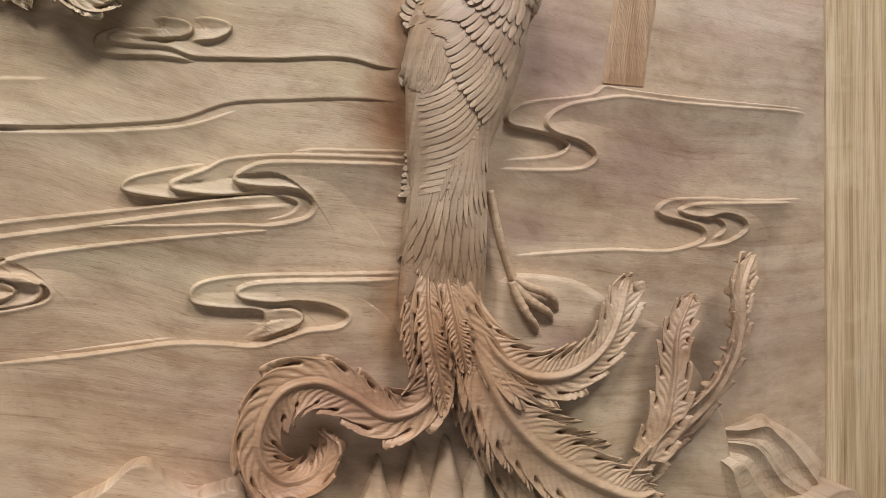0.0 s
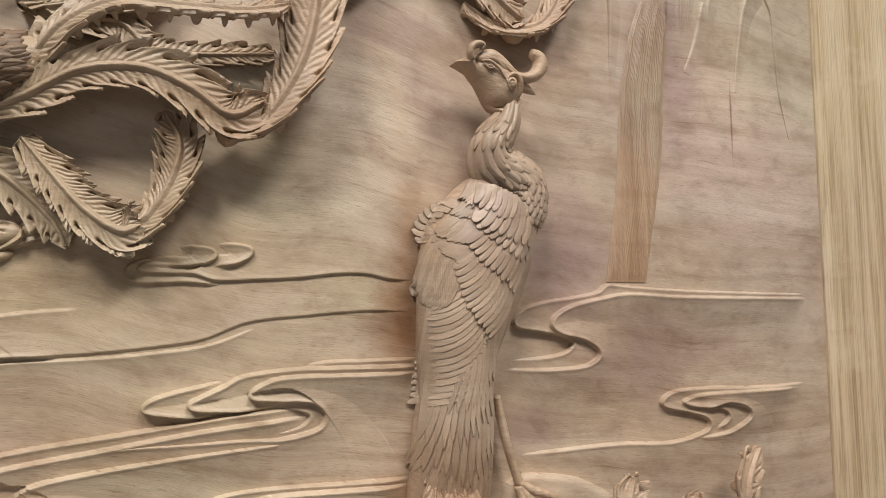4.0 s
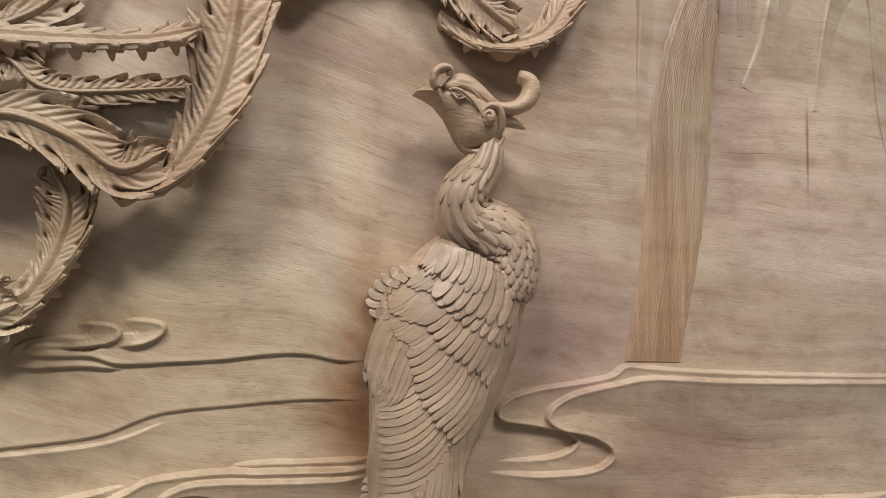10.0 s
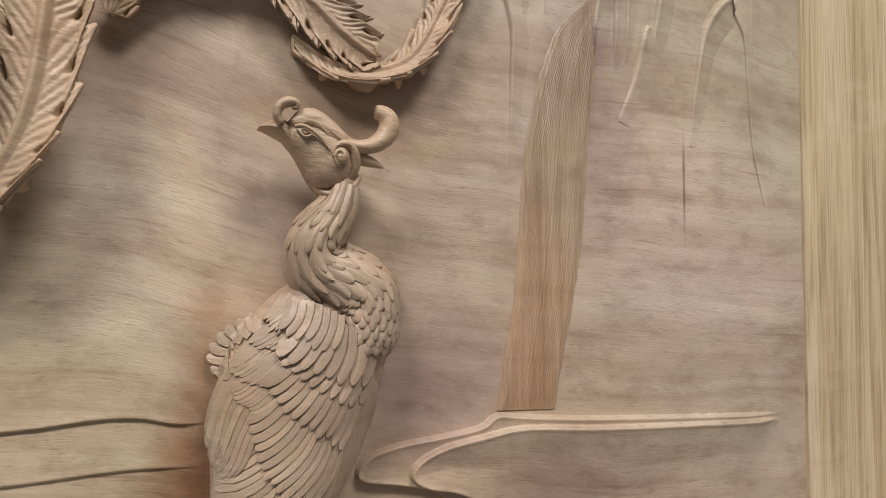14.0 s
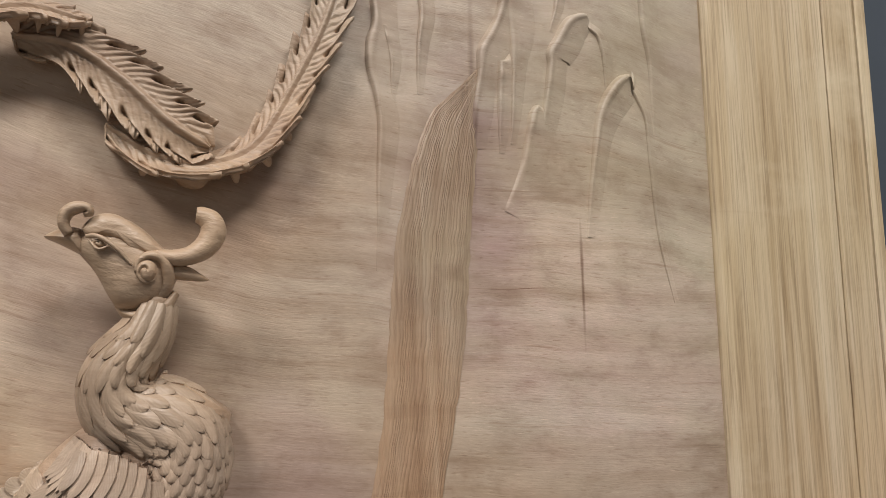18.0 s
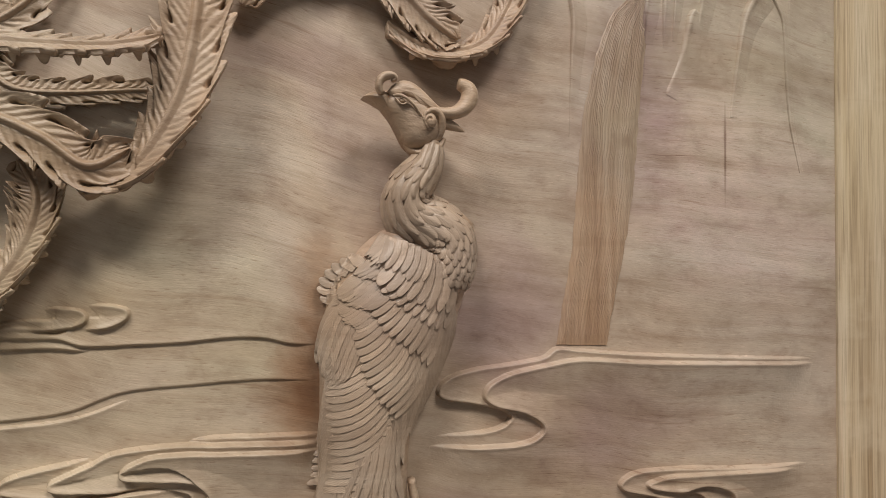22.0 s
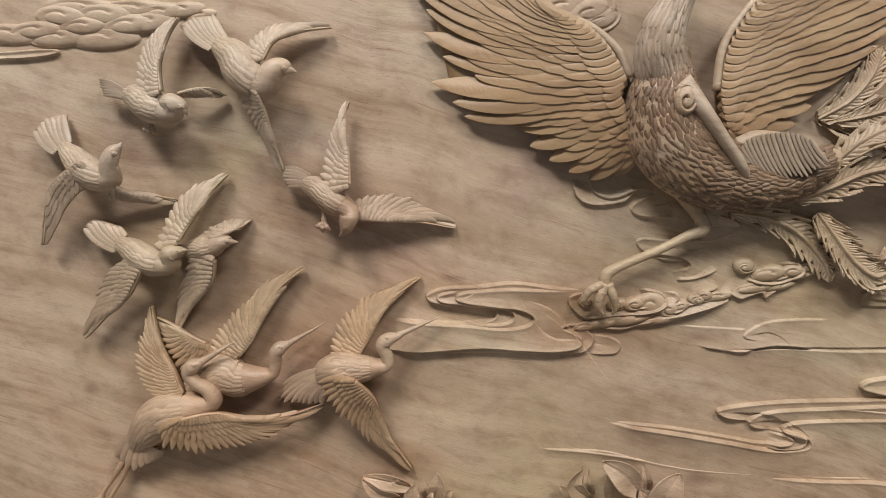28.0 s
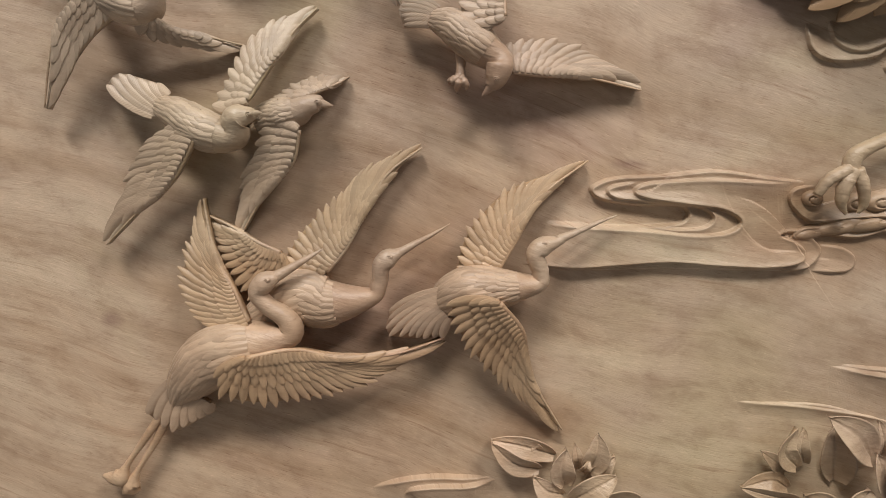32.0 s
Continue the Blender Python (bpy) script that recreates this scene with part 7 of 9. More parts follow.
bird = thing("carved_swallow", "small carved swallow with wings spread seen from its back", "bird carving", group="flying swallows")
rows = [(-0.774, 1.648, 0.03, 0.0118, 0.014), (-0.743, 1.627, 0.04, 0.0266, 0.0262), (-0.722, 1.6, 0.046, 0.0281, 0.0297), (-0.697, 1.586, 0.046, 0.0251, 0.028), (-0.675, 1.607, 0.058, 0.0174, 0.0174), (-0.661, 1.612, 0.058, 0.0135, 0.0135), (-0.652, 1.609, 0.056, 0.0079, 0.0079)]
body = put("body", tube("body", rows, CARVED_PALE, 80, 22), bird, "rounded body and head cut with short feathers")
lapping(body, rows[::-1], SMALL_TIERS, FEATHER_CUT_PALE, out=0.0002, ends=0.5, thick=0.45)
put("beak", tube("beak", [(-0.657, 1.609, 0.057, 0.0092, 0.0092), (-0.649, 1.608, 0.055, 0.005, 0.0059), (-0.642, 1.606, 0.052, 0.0008, 0.0008)], CARVED_PALE, 20, 12), bird)
put("eye", dome("eye", -0.657, 1.61, 0.0696, 0.0042, 0.0034, 0.003, CARVED_PALE, 1.1, 0.0012), bird)
wing(bird, [(-0.693, 1.623, 0.056), (-0.679, 1.651, 0.0447), (-0.645, 1.668, 0.0333), (-0.597, 1.677, 0.022)], [(-0.727, 1.635, 0.048), (-0.706, 1.666, 0.038), (-0.665, 1.68, 0.028), (-0.6, 1.679, 0.018)], 16, seed=45, bone=0.0026, mesh_set=F_PALE)
wing(bird, [(-0.697, 1.569, 0.066), (-0.69, 1.541, 0.0507), (-0.682, 1.499, 0.0353), (-0.669, 1.452, 0.02)], [(-0.748, 1.598, 0.058), (-0.729, 1.552, 0.044), (-0.703, 1.505, 0.03), (-0.674, 1.454, 0.016)], 16, seed=48, bone=0.0026, mesh_set=F_PALE)
tl = put("tail", sheet("tail", [(-0.784, 1.639, 0.03), (-0.771, 1.648, 0.03), (-0.755, 1.652, 0.03)], [(-0.838, 1.678, 0.014), (-0.815, 1.689, 0.014), (-0.783, 1.692, 0.014)], CARVED_PALE, 16, 6, 0.002), bird)
rank(tl, [(-0.783, 1.639, 0.032), (-0.77, 1.648, 0.032), (-0.755, 1.651, 0.032)], [(-0.836, 1.678, 0.018), (-0.814, 1.688, 0.018), (-0.782, 1.692, 0.018)], 8, FEATHER_CUT_PALE, 0.003, 0.5, 5, bow=0.05, arch=0.20, tilt=0.34)
settle(bird, (-0.758, 1.632))

bird = thing("carved_swallow", "small carved swallow with one wing raised and one level", "bird carving", group="flying swallows")
rows = [(-0.921, 1.569, 0.03, 0.0118, 0.014), (-0.895, 1.56, 0.042, 0.0222, 0.0245), (-0.867, 1.548, 0.048, 0.0251, 0.0262), (-0.843, 1.543, 0.046, 0.0207, 0.0245), (-0.836, 1.553, 0.06, 0.0166, 0.0166), (-0.822, 1.55, 0.06, 0.0127, 0.0127), (-0.815, 1.544, 0.058, 0.0071, 0.0079)]
body = put("body", tube("body", rows, CARVED_PALE, 80, 22), bird, "rounded body and head cut with short feathers")
lapping(body, rows[::-1], SMALL_TIERS, FEATHER_CUT_PALE, out=0.0002, ends=0.5, thick=0.45)
put("beak", tube("beak", [(-0.82, 1.547, 0.06, 0.0084, 0.0084), (-0.815, 1.542, 0.057, 0.005, 0.005), (-0.813, 1.536, 0.054, 0.0008, 0.0008)], CARVED_PALE, 20, 12), bird)
put("eye", dome("eye", -0.816, 1.549, 0.0708, 0.0042, 0.0034, 0.003, CARVED_PALE, 1.1, 0.0012), bird)
wing(bird, [(-0.847, 1.571, 0.068), (-0.854, 1.613, 0.0573), (-0.845, 1.656, 0.0467), (-0.832, 1.685, 0.036)], [(-0.892, 1.564, 0.06), (-0.889, 1.619, 0.0507), (-0.867, 1.662, 0.0413), (-0.837, 1.685, 0.032)], 14, seed=51, bone=0.0026, mesh_set=F_PALE)
wing(bird, [(-0.829, 1.57, 0.046), (-0.801, 1.579, 0.0373), (-0.779, 1.579, 0.0287), (-0.766, 1.571, 0.02)], [(-0.83, 1.563, 0.038), (-0.811, 1.566, 0.0307), (-0.788, 1.569, 0.0233), (-0.771, 1.57, 0.016)], 9, seed=54, bone=0.0026, mesh_set=F_PALE)
tl = put("tail", sheet("tail", [(-0.926, 1.575, 0.032), (-0.921, 1.567, 0.032), (-0.917, 1.559, 0.032)], [(-0.969, 1.59, 0.024), (-0.966, 1.578, 0.024), (-0.962, 1.564, 0.024)], CARVED_PALE, 16, 6, 0.002), bird)
rank(tl, [(-0.925, 1.575, 0.034), (-0.92, 1.567, 0.034), (-0.916, 1.558, 0.034)], [(-0.967, 1.589, 0.028), (-0.964, 1.577, 0.028), (-0.96, 1.564, 0.028)], 7, FEATHER_CUT_PALE, 0.003, 0.5, 5, bow=0.05, arch=0.20, tilt=0.34)
foot = put("foot", tube("foot", [(-0.886, 1.547, 0.032, 0.009, 0.009), (-0.882, 1.527, 0.036, 0.0052, 0.006), (-0.878, 1.517, 0.038, 0.006, 0.007)], CARVED_PALE, 20, 10), bird, "small clenched foot")
put("toe", tube("toe", [(-0.878, 1.518, 0.04, 0.0045, 0.005), (-0.8864, 1.513, 0.043, 0.0045, 0.005), (-0.89, 1.511, 0.039, 0.003, 0.004), (-0.8876, 1.5096, 0.033, 0.0012, 0.002)], CARVED_PALE, 16, 8, 0.08, 3), foot)
put("toe", tube("toe", [(-0.878, 1.518, 0.04, 0.0045, 0.005), (-0.8801, 1.51, 0.043, 0.0045, 0.005), (-0.881, 1.505, 0.039, 0.003, 0.004), (-0.8804, 1.5015, 0.033, 0.0012, 0.002)], CARVED_PALE, 16, 8, 0.08, 3), foot)
put("toe", tube("toe", [(-0.878, 1.518, 0.04, 0.0045, 0.005), (-0.8724, 1.511, 0.043, 0.0045, 0.005), (-0.87, 1.507, 0.039, 0.003, 0.004), (-0.8716, 1.5042, 0.033, 0.0012, 0.002)], CARVED_PALE, 16, 8, 0.08, 3), foot)
settle(bird, (-0.917, 1.562))


# ---------------------------------------------------------------- the flying phoenix
bird = thing("carved_phoenix", "flying carved phoenix with raised wings and long tail plumes", "bird carving", group="phoenixes")
body = put("body", tube("body", [(-0.083, 1.659, 0.04, 0.02, 0.025), (-0.093, 1.611, 0.045, 0.045, 0.04), (-0.092, 1.563, 0.048, 0.058, 0.048), (-0.071, 1.515, 0.05, 0.062, 0.05), (-0.022, 1.48, 0.046, 0.056, 0.046), (0.037, 1.467, 0.042, 0.045, 0.04), (0.096, 1.472, 0.036, 0.036, 0.034), (0.15, 1.495, 0.03, 0.026, 0.024), (0.187, 1.509, 0.024, 0.012, 0.012)], CARVED, 60, 26), bird)
neck = put("neck", tube("neck", [(-0.094, 1.602, 0.05, 0.034, 0.028), (-0.108, 1.64, 0.062, 0.034, 0.032), (-0.107, 1.674, 0.07, 0.028, 0.028), (-0.097, 1.703, 0.074, 0.021, 0.022), (-0.088, 1.728, 0.076, 0.018, 0.02), (-0.083, 1.752, 0.076, 0.018, 0.02)], CARVED, 40, 20), bird)
head = put("head", tube("head", [(-0.103, 1.789, 0.076, 0.008, 0.01), (-0.094, 1.776, 0.078, 0.02, 0.02), (-0.077, 1.765, 0.08, 0.027, 0.024), (-0.058, 1.764, 0.08, 0.024, 0.022), (-0.041, 1.763, 0.078, 0.016, 0.016), (-0.028, 1.754, 0.076, 0.01, 0.01), (-0.021, 1.739, 0.074, 0.005, 0.006), (-0.019, 1.728, 0.07, 0.001, 0.001)], CARVED, 40, 20), bird)
put("crown", pillow("crown", [(-0.1254, 1.8112), (-0.1104, 1.7976), (-0.0827, 1.793), (-0.0584, 1.7864), (-0.0407, 1.7762), (-0.0334, 1.781), (-0.0263, 1.7766), (-0.0317, 1.7671), (-0.0434, 1.7627), (-0.0606, 1.7616), (-0.0778, 1.7625), (-0.0935, 1.7654), (-0.108, 1.7817)], (-0.0716, 1.7767), 0.084, 0.016, CARVED, power=3.0), head, "pale crown swept back to a point")
put("crest", tube("crest", [(-0.1024, 1.7945, 0.085, 0.0081, 0.008), (-0.1141, 1.8055, 0.085, 0.009, 0.008), (-0.1226, 1.8229, 0.085, 0.0081, 0.008), (-0.1228, 1.8405, 0.085, 0.0072, 0.008), (-0.1148, 1.8534, 0.085, 0.0072, 0.008), (-0.1008, 1.8569, 0.085, 0.0072, 0.008), (-0.0883, 1.8476, 0.085, 0.0081, 0.008), (-0.0857, 1.8381, 0.085, 0.0063, 0.008)], CARVED, 50, 16), head, "tall curled crest")
put("ear_curl", dome("ear_curl", -0.090, 1.752, 0.084, 0.010, 0.009, 0.012, CARVED, 1.2, 0.002), head)
put("comb", tube("comb", [(-0.05, 1.771, 0.09, 0.006, 0.006), (-0.037, 1.777, 0.092, 0.009, 0.008), (-0.029, 1.774, 0.09, 0.006, 0.006)], CARVED, 14, 10), head)
put("eye", dome("eye", -0.058, 1.766, 0.1, 0.005, 0.004, 0.004, CARVED, 1.0, 0.001), head)
wing(bird, [(-0.145, 1.61, 0.05), (-0.165, 1.648, 0.0486), (-0.207, 1.682, 0.0471), (-0.257, 1.7, 0.0457), (-0.307, 1.729, 0.0443), (-0.344, 1.773, 0.0429), (-0.381, 1.827, 0.0414), (-0.415, 1.868, 0.04)], [(-0.094, 1.508, 0.034), (-0.152, 1.464, 0.0327), (-0.238, 1.477, 0.0313), (-0.319, 1.538, 0.03), (-0.407, 1.57, 0.0287), (-0.431, 1.632, 0.0273), (-0.452, 1.709, 0.026), (-0.477, 1.777, 0.0247), (-0.458, 1.846, 0.0233), (-0.428, 1.881, 0.022)], 22, "raised wing of many overlapping feathers", bulge=-0.004, bone=0.0075, seed=70, mesh_set=F_AMBER, roots=[(-0.1247, 1.5093, 0.05), (-0.1374, 1.5478, 0.05), (-0.1571, 1.5923, 0.05), (-0.148, 1.61, 0.05), (-0.17, 1.648, 0.0486), (-0.209, 1.68, 0.0471), (-0.257, 1.697, 0.0457)])
wing(bird, [(-0.019, 1.595, 0.05), (-0.015, 1.656, 0.0483), (0.012, 1.708, 0.0467), (0.059, 1.756, 0.045), (0.109, 1.812, 0.0433), (0.141, 1.863, 0.0417), (0.165, 1.914, 0.04)], [(0.005, 1.522, 0.034), (0.099, 1.53, 0.0327), (0.124, 1.585, 0.0313), (0.184, 1.648, 0.03), (0.207, 1.669, 0.0287), (0.226, 1.701, 0.0273), (0.259, 1.75, 0.026), (0.278, 1.819, 0.0247), (0.292, 1.888, 0.0233), (0.281, 1.938, 0.022)], 21, "raised wing of many overlapping feathers", bulge=-0.004, bone=0.0075, seed=80, mesh_set=F_AMBER, roots=[(0.0036, 1.525, 0.05), (-0.0136, 1.5718, 0.05), (-0.019, 1.6, 0.05), (-0.014, 1.656, 0.0483), (0.013, 1.706, 0.0467), (0.06, 1.754, 0.045)])
scaly(body, [(-0.083, 1.659, 0.04, 0.02, 0.025), (-0.093, 1.611, 0.045, 0.045, 0.04), (-0.092, 1.563, 0.048, 0.058, 0.048), (-0.071, 1.515, 0.05, 0.062, 0.05), (-0.022, 1.48, 0.046, 0.056, 0.046), (0.037, 1.467, 0.042, 0.045, 0.04), (0.096, 1.472, 0.036, 0.036, 0.034), (0.15, 1.495, 0.03, 0.026, 0.024), (0.187, 1.509, 0.024, 0.012, 0.012)], 40, 17, 0.018, 0.0085, 1, 0.02, 0.92, mesh=F_DARK)
lapping(neck, [(-0.083, 1.752, 0.076, 0.018, 0.02), (-0.088, 1.728, 0.076, 0.018, 0.02), (-0.097, 1.703, 0.074, 0.021, 0.022), (-0.107, 1.674, 0.07, 0.028, 0.028), (-0.108, 1.64, 0.062, 0.034, 0.032), (-0.094, 1.602, 0.05, 0.034, 0.028)], [(0.04, 0.22, 8), (0.14, 0.22, 9), (0.24, 0.22, 9), (0.34, 0.22, 10), (0.44, 0.22, 10), (0.54, 0.22, 11), (0.62, 0.20, 11), (0.70, 0.18, 12), (0.77, 0.16, 12), (0.84, 0.15, 13)], FEATHER_CUT_PALE, out=0.0008, ends=0.6, thick=1.2)
thigh = put("thigh", tube("thigh", [(-0.080, 1.603, 0.083, 0.017, 0.014), (-0.050, 1.568, 0.084, 0.013, 0.02), (-0.015, 1.525, 0.083, 0.010, 0.02), (0.015, 1.487, 0.078, 0.009, 0.018), (0.028, 1.467, 0.074, 0.006, 0.006)], CARVED_PALE, 34, 16), bird, "smooth raised fold across the flank")
put("thigh_scroll", dome("thigh_scroll", -0.074, 1.577, 0.094, 0.016, 0.022, 0.010, CARVED, 1.4, 0.005), thigh)
fan = put("rump_fan", sheet("rump_fan", [(0.012, 1.528, 0.056), (0.040, 1.540, 0.056), (0.085, 1.538, 0.056)], [(0.033, 1.485, 0.044), (0.090, 1.480, 0.044), (0.140, 1.510, 0.044)], CARVED, 30, 8, 0.012), bird, "pale fan of curved feathers over the rump")
rank(fan, [(0.0085, 1.5087, 0.078), (0.0172, 1.525, 0.078), (0.0413, 1.5345, 0.078), (0.0762, 1.5371, 0.078), (0.1042, 1.5293, 0.078)], [(0.0422, 1.4839, 0.062), (0.0671, 1.4741, 0.062), (0.0928, 1.4718, 0.062), (0.1174, 1.4783, 0.062), (0.1405, 1.4969, 0.062)], 17, FEATHER_CUT_PALE, 0.010, 0.5, 110, bow=0.04, arch=0.45, tilt=0.40, fill=0.56)
leg = put("leg", tube("leg", [(-0.064, 1.478, 0.04, 0.026, 0.024), (-0.046, 1.442, 0.036, 0.016, 0.016), (-0.024, 1.412, 0.032, 0.011, 0.012), (-0.014, 1.392, 0.03, 0.012, 0.012), (-0.037, 1.378, 0.03, 0.008, 0.009), (-0.083, 1.352, 0.03, 0.007, 0.008), (-0.137, 1.326, 0.032, 0.008, 0.009), (-0.157, 1.31, 0.032, 0.01, 0.01), (-0.155, 1.289, 0.03, 0.008, 0.009)], CARVED, 60, 14, 0.05, 30), bird, "scaly bent leg gripping the scrolled cloud")
put("toe", tube("toe", [(-0.155, 1.298, 0.034, 0.008, 0.009), (-0.164, 1.279, 0.036, 0.008, 0.009), (-0.164, 1.26, 0.034, 0.006, 0.007), (-0.155, 1.247, 0.03, 0.002, 0.002)], CARVED, 20, 10, 0.04, 5), leg)
put("toe", tube("toe", [(-0.153, 1.298, 0.034, 0.008, 0.009), (-0.144, 1.28, 0.036, 0.007, 0.008), (-0.138, 1.26, 0.032, 0.005, 0.006), (-0.142, 1.249, 0.03, 0.002, 0.002)], CARVED, 20, 10, 0.04, 5), leg)
put("toe", tube("toe", [(-0.16, 1.298, 0.034, 0.008, 0.009), (-0.181, 1.285, 0.034, 0.007, 0.008), (-0.19, 1.267, 0.03, 0.005, 0.006)], CARVED, 20, 10, 0.04, 5), leg)
put("tail_plume", plume("tail_plume", [(0.164, 1.496, 0.04, 0.02, -20), (0.195, 1.531, 0.052, 0.022, -40), (0.243, 1.555, 0.062, 0.021, -48), (0.304, 1.556, 0.066, 0.02, -50), (0.365, 1.559, 0.064, 0.019, -50), (0.41, 1.572, 0.056, 0.015, -40)], CARVED, 13, seed=20), bird, "curling tail plume turned on its edge")
put("tail_plume", plume("tail_plume", [(0.118, 1.441, 0.03, 0.016, 0), (0.161, 1.459, 0.042, 0.024, 0), (0.21, 1.485, 0.052, 0.026, 0), (0.265, 1.491, 0.056, 0.027, 0), (0.311, 1.473, 0.058, 0.028, 0), (0.35, 1.448, 0.058, 0.028, 0), (0.385, 1.466, 0.052, 0.024, 20)], CARVED, 13, seed=21), bird, "long curling tail plume with cut barbs")
put("tail_plume", plume("tail_plume", [(0.334, 1.434, 0.044, 0.018, -30), (0.381, 1.448, 0.046, 0.026, -45), (0.412, 1.488, 0.05, 0.032, -35), (0.432, 1.538, 0.054, 0.036, -12), (0.442, 1.599, 0.056, 0.036, 0), (0.446, 1.659, 0.056, 0.034, 0), (0.454, 1.712, 0.054, 0.032, 5), (0.484, 1.759, 0.05, 0.028, 10), (0.531, 1.785, 0.04, 0.02, 20)], CARVED, 17, seed=22), bird, "broad upright tail plume with a strong quill")
put("tail_plume", plume("tail_plume", [(0.155, 1.421, 0.026, 0.014, 0), (0.182, 1.386, 0.032, 0.022, 0), (0.211, 1.351, 0.036, 0.026, 0), (0.243, 1.329, 0.036, 0.028, 0), (0.263, 1.335, 0.032, 0.022, 20)], CARVED, 10, seed=23), bird, "looped tail plume")
put("tail_plume", plume("tail_plume", [(0.245, 1.325, 0.024, 0.018, -20), (0.273, 1.35, 0.026, 0.024, -40), (0.293, 1.387, 0.03, 0.026, -25), (0.3, 1.423, 0.032, 0.022, 0), (0.285, 1.455, 0.03, 0.012, 0)], CARVED, 9, seed=24), bird, "looped tail plume")
put("tail_plume", plume("tail_plume", [(0.482, 1.62, 0.02, 0.014, 0), (0.504, 1.654, 0.026, 0.018, -20), (0.543, 1.687, 0.03, 0.017, -40), (0.581, 1.698, 0.032, 0.017, -45), (0.618, 1.693, 0.028, 0.012, -40)], CARVED, 10, seed=25), bird, "curling tail plume turned on its edge")
put("tail_plume", plume("tail_plume", [(0.568, 1.68, 0.018, 0.016, 0), (0.607, 1.676, 0.022, 0.024, 0), (0.643, 1.652, 0.024, 0.028, 0), (0.676, 1.622, 0.024, 0.028, 0), (0.707, 1.603, 0.02, 0.02, 0)], CARVED, 9, seed=26), bird, "long curling tail plume with cut barbs")
put("tail_plume", plume("tail_plume", [(0.631, 1.619, 0.012, 0.012, -10), (0.667, 1.597, 0.016, 0.02, -35), (0.706, 1.593, 0.018, 0.022, -50), (0.742, 1.611, 0.018, 0.022, -45), (0.772, 1.663, 0.016, 0.02, -30), (0.798, 1.719, 0.016, 0.02, -15), (0.81, 1.766, 0.014, 0.02, 0), (0.804, 1.813, 0.012, 0.018, 0)], CARVED, 16, seed=27), bird, "long curling tail plume with cut barbs")
put("tail_plume", plume("tail_plume", [(0.171, 1.557, 0.016, 0.012, 0), (0.22, 1.569, 0.02, 0.02, 0), (0.268, 1.589, 0.022, 0.022, 0), (0.299, 1.621, 0.022, 0.018, 30), (0.316, 1.665, 0.02, 0.016, 40), (0.31, 1.711, 0.02, 0.018, 30), (0.326, 1.758, 0.02, 0.016, 10), (0.361, 1.791, 0.016, 0.014, 0)], CARVED, 15, seed=28), bird, "thin upper tail plume")
put("tail_plume", plume("tail_plume", [(0.146, 1.561, 0.014, 0.014, 0), (0.187, 1.589, 0.018, 0.022, 0), (0.215, 1.629, 0.018, 0.022, 0), (0.223, 1.668, 0.016, 0.014, 0)], CARVED, 8, seed=29), bird, "short tail feather behind the wing")
put("tail_plume", plume("tail_plume", [(0.031, 1.415, 0.012, 0.012, 0), (0.089, 1.408, 0.016, 0.022, 0), (0.138, 1.384, 0.016, 0.026, 0), (0.178, 1.343, 0.014, 0.02, 0), (0.193, 1.314, 0.01, 0.01, 0)], CARVED, 9, seed=30), bird, "low tail plume lying close to the board")
put("tail_plume", plume("tail_plume", [(0.145, 1.569, 0.01, 0.014, 0), (0.194, 1.554, 0.012, 0.022, 0), (0.242, 1.55, 0.012, 0.022, 0), (0.283, 1.523, 0.012, 0.018, 0), (0.404, 1.532, 0.01, 0.012, 0)], CARVED, 12, seed=31), bird, "plume behind the others")
settle(bird, (0.05, 1.35))

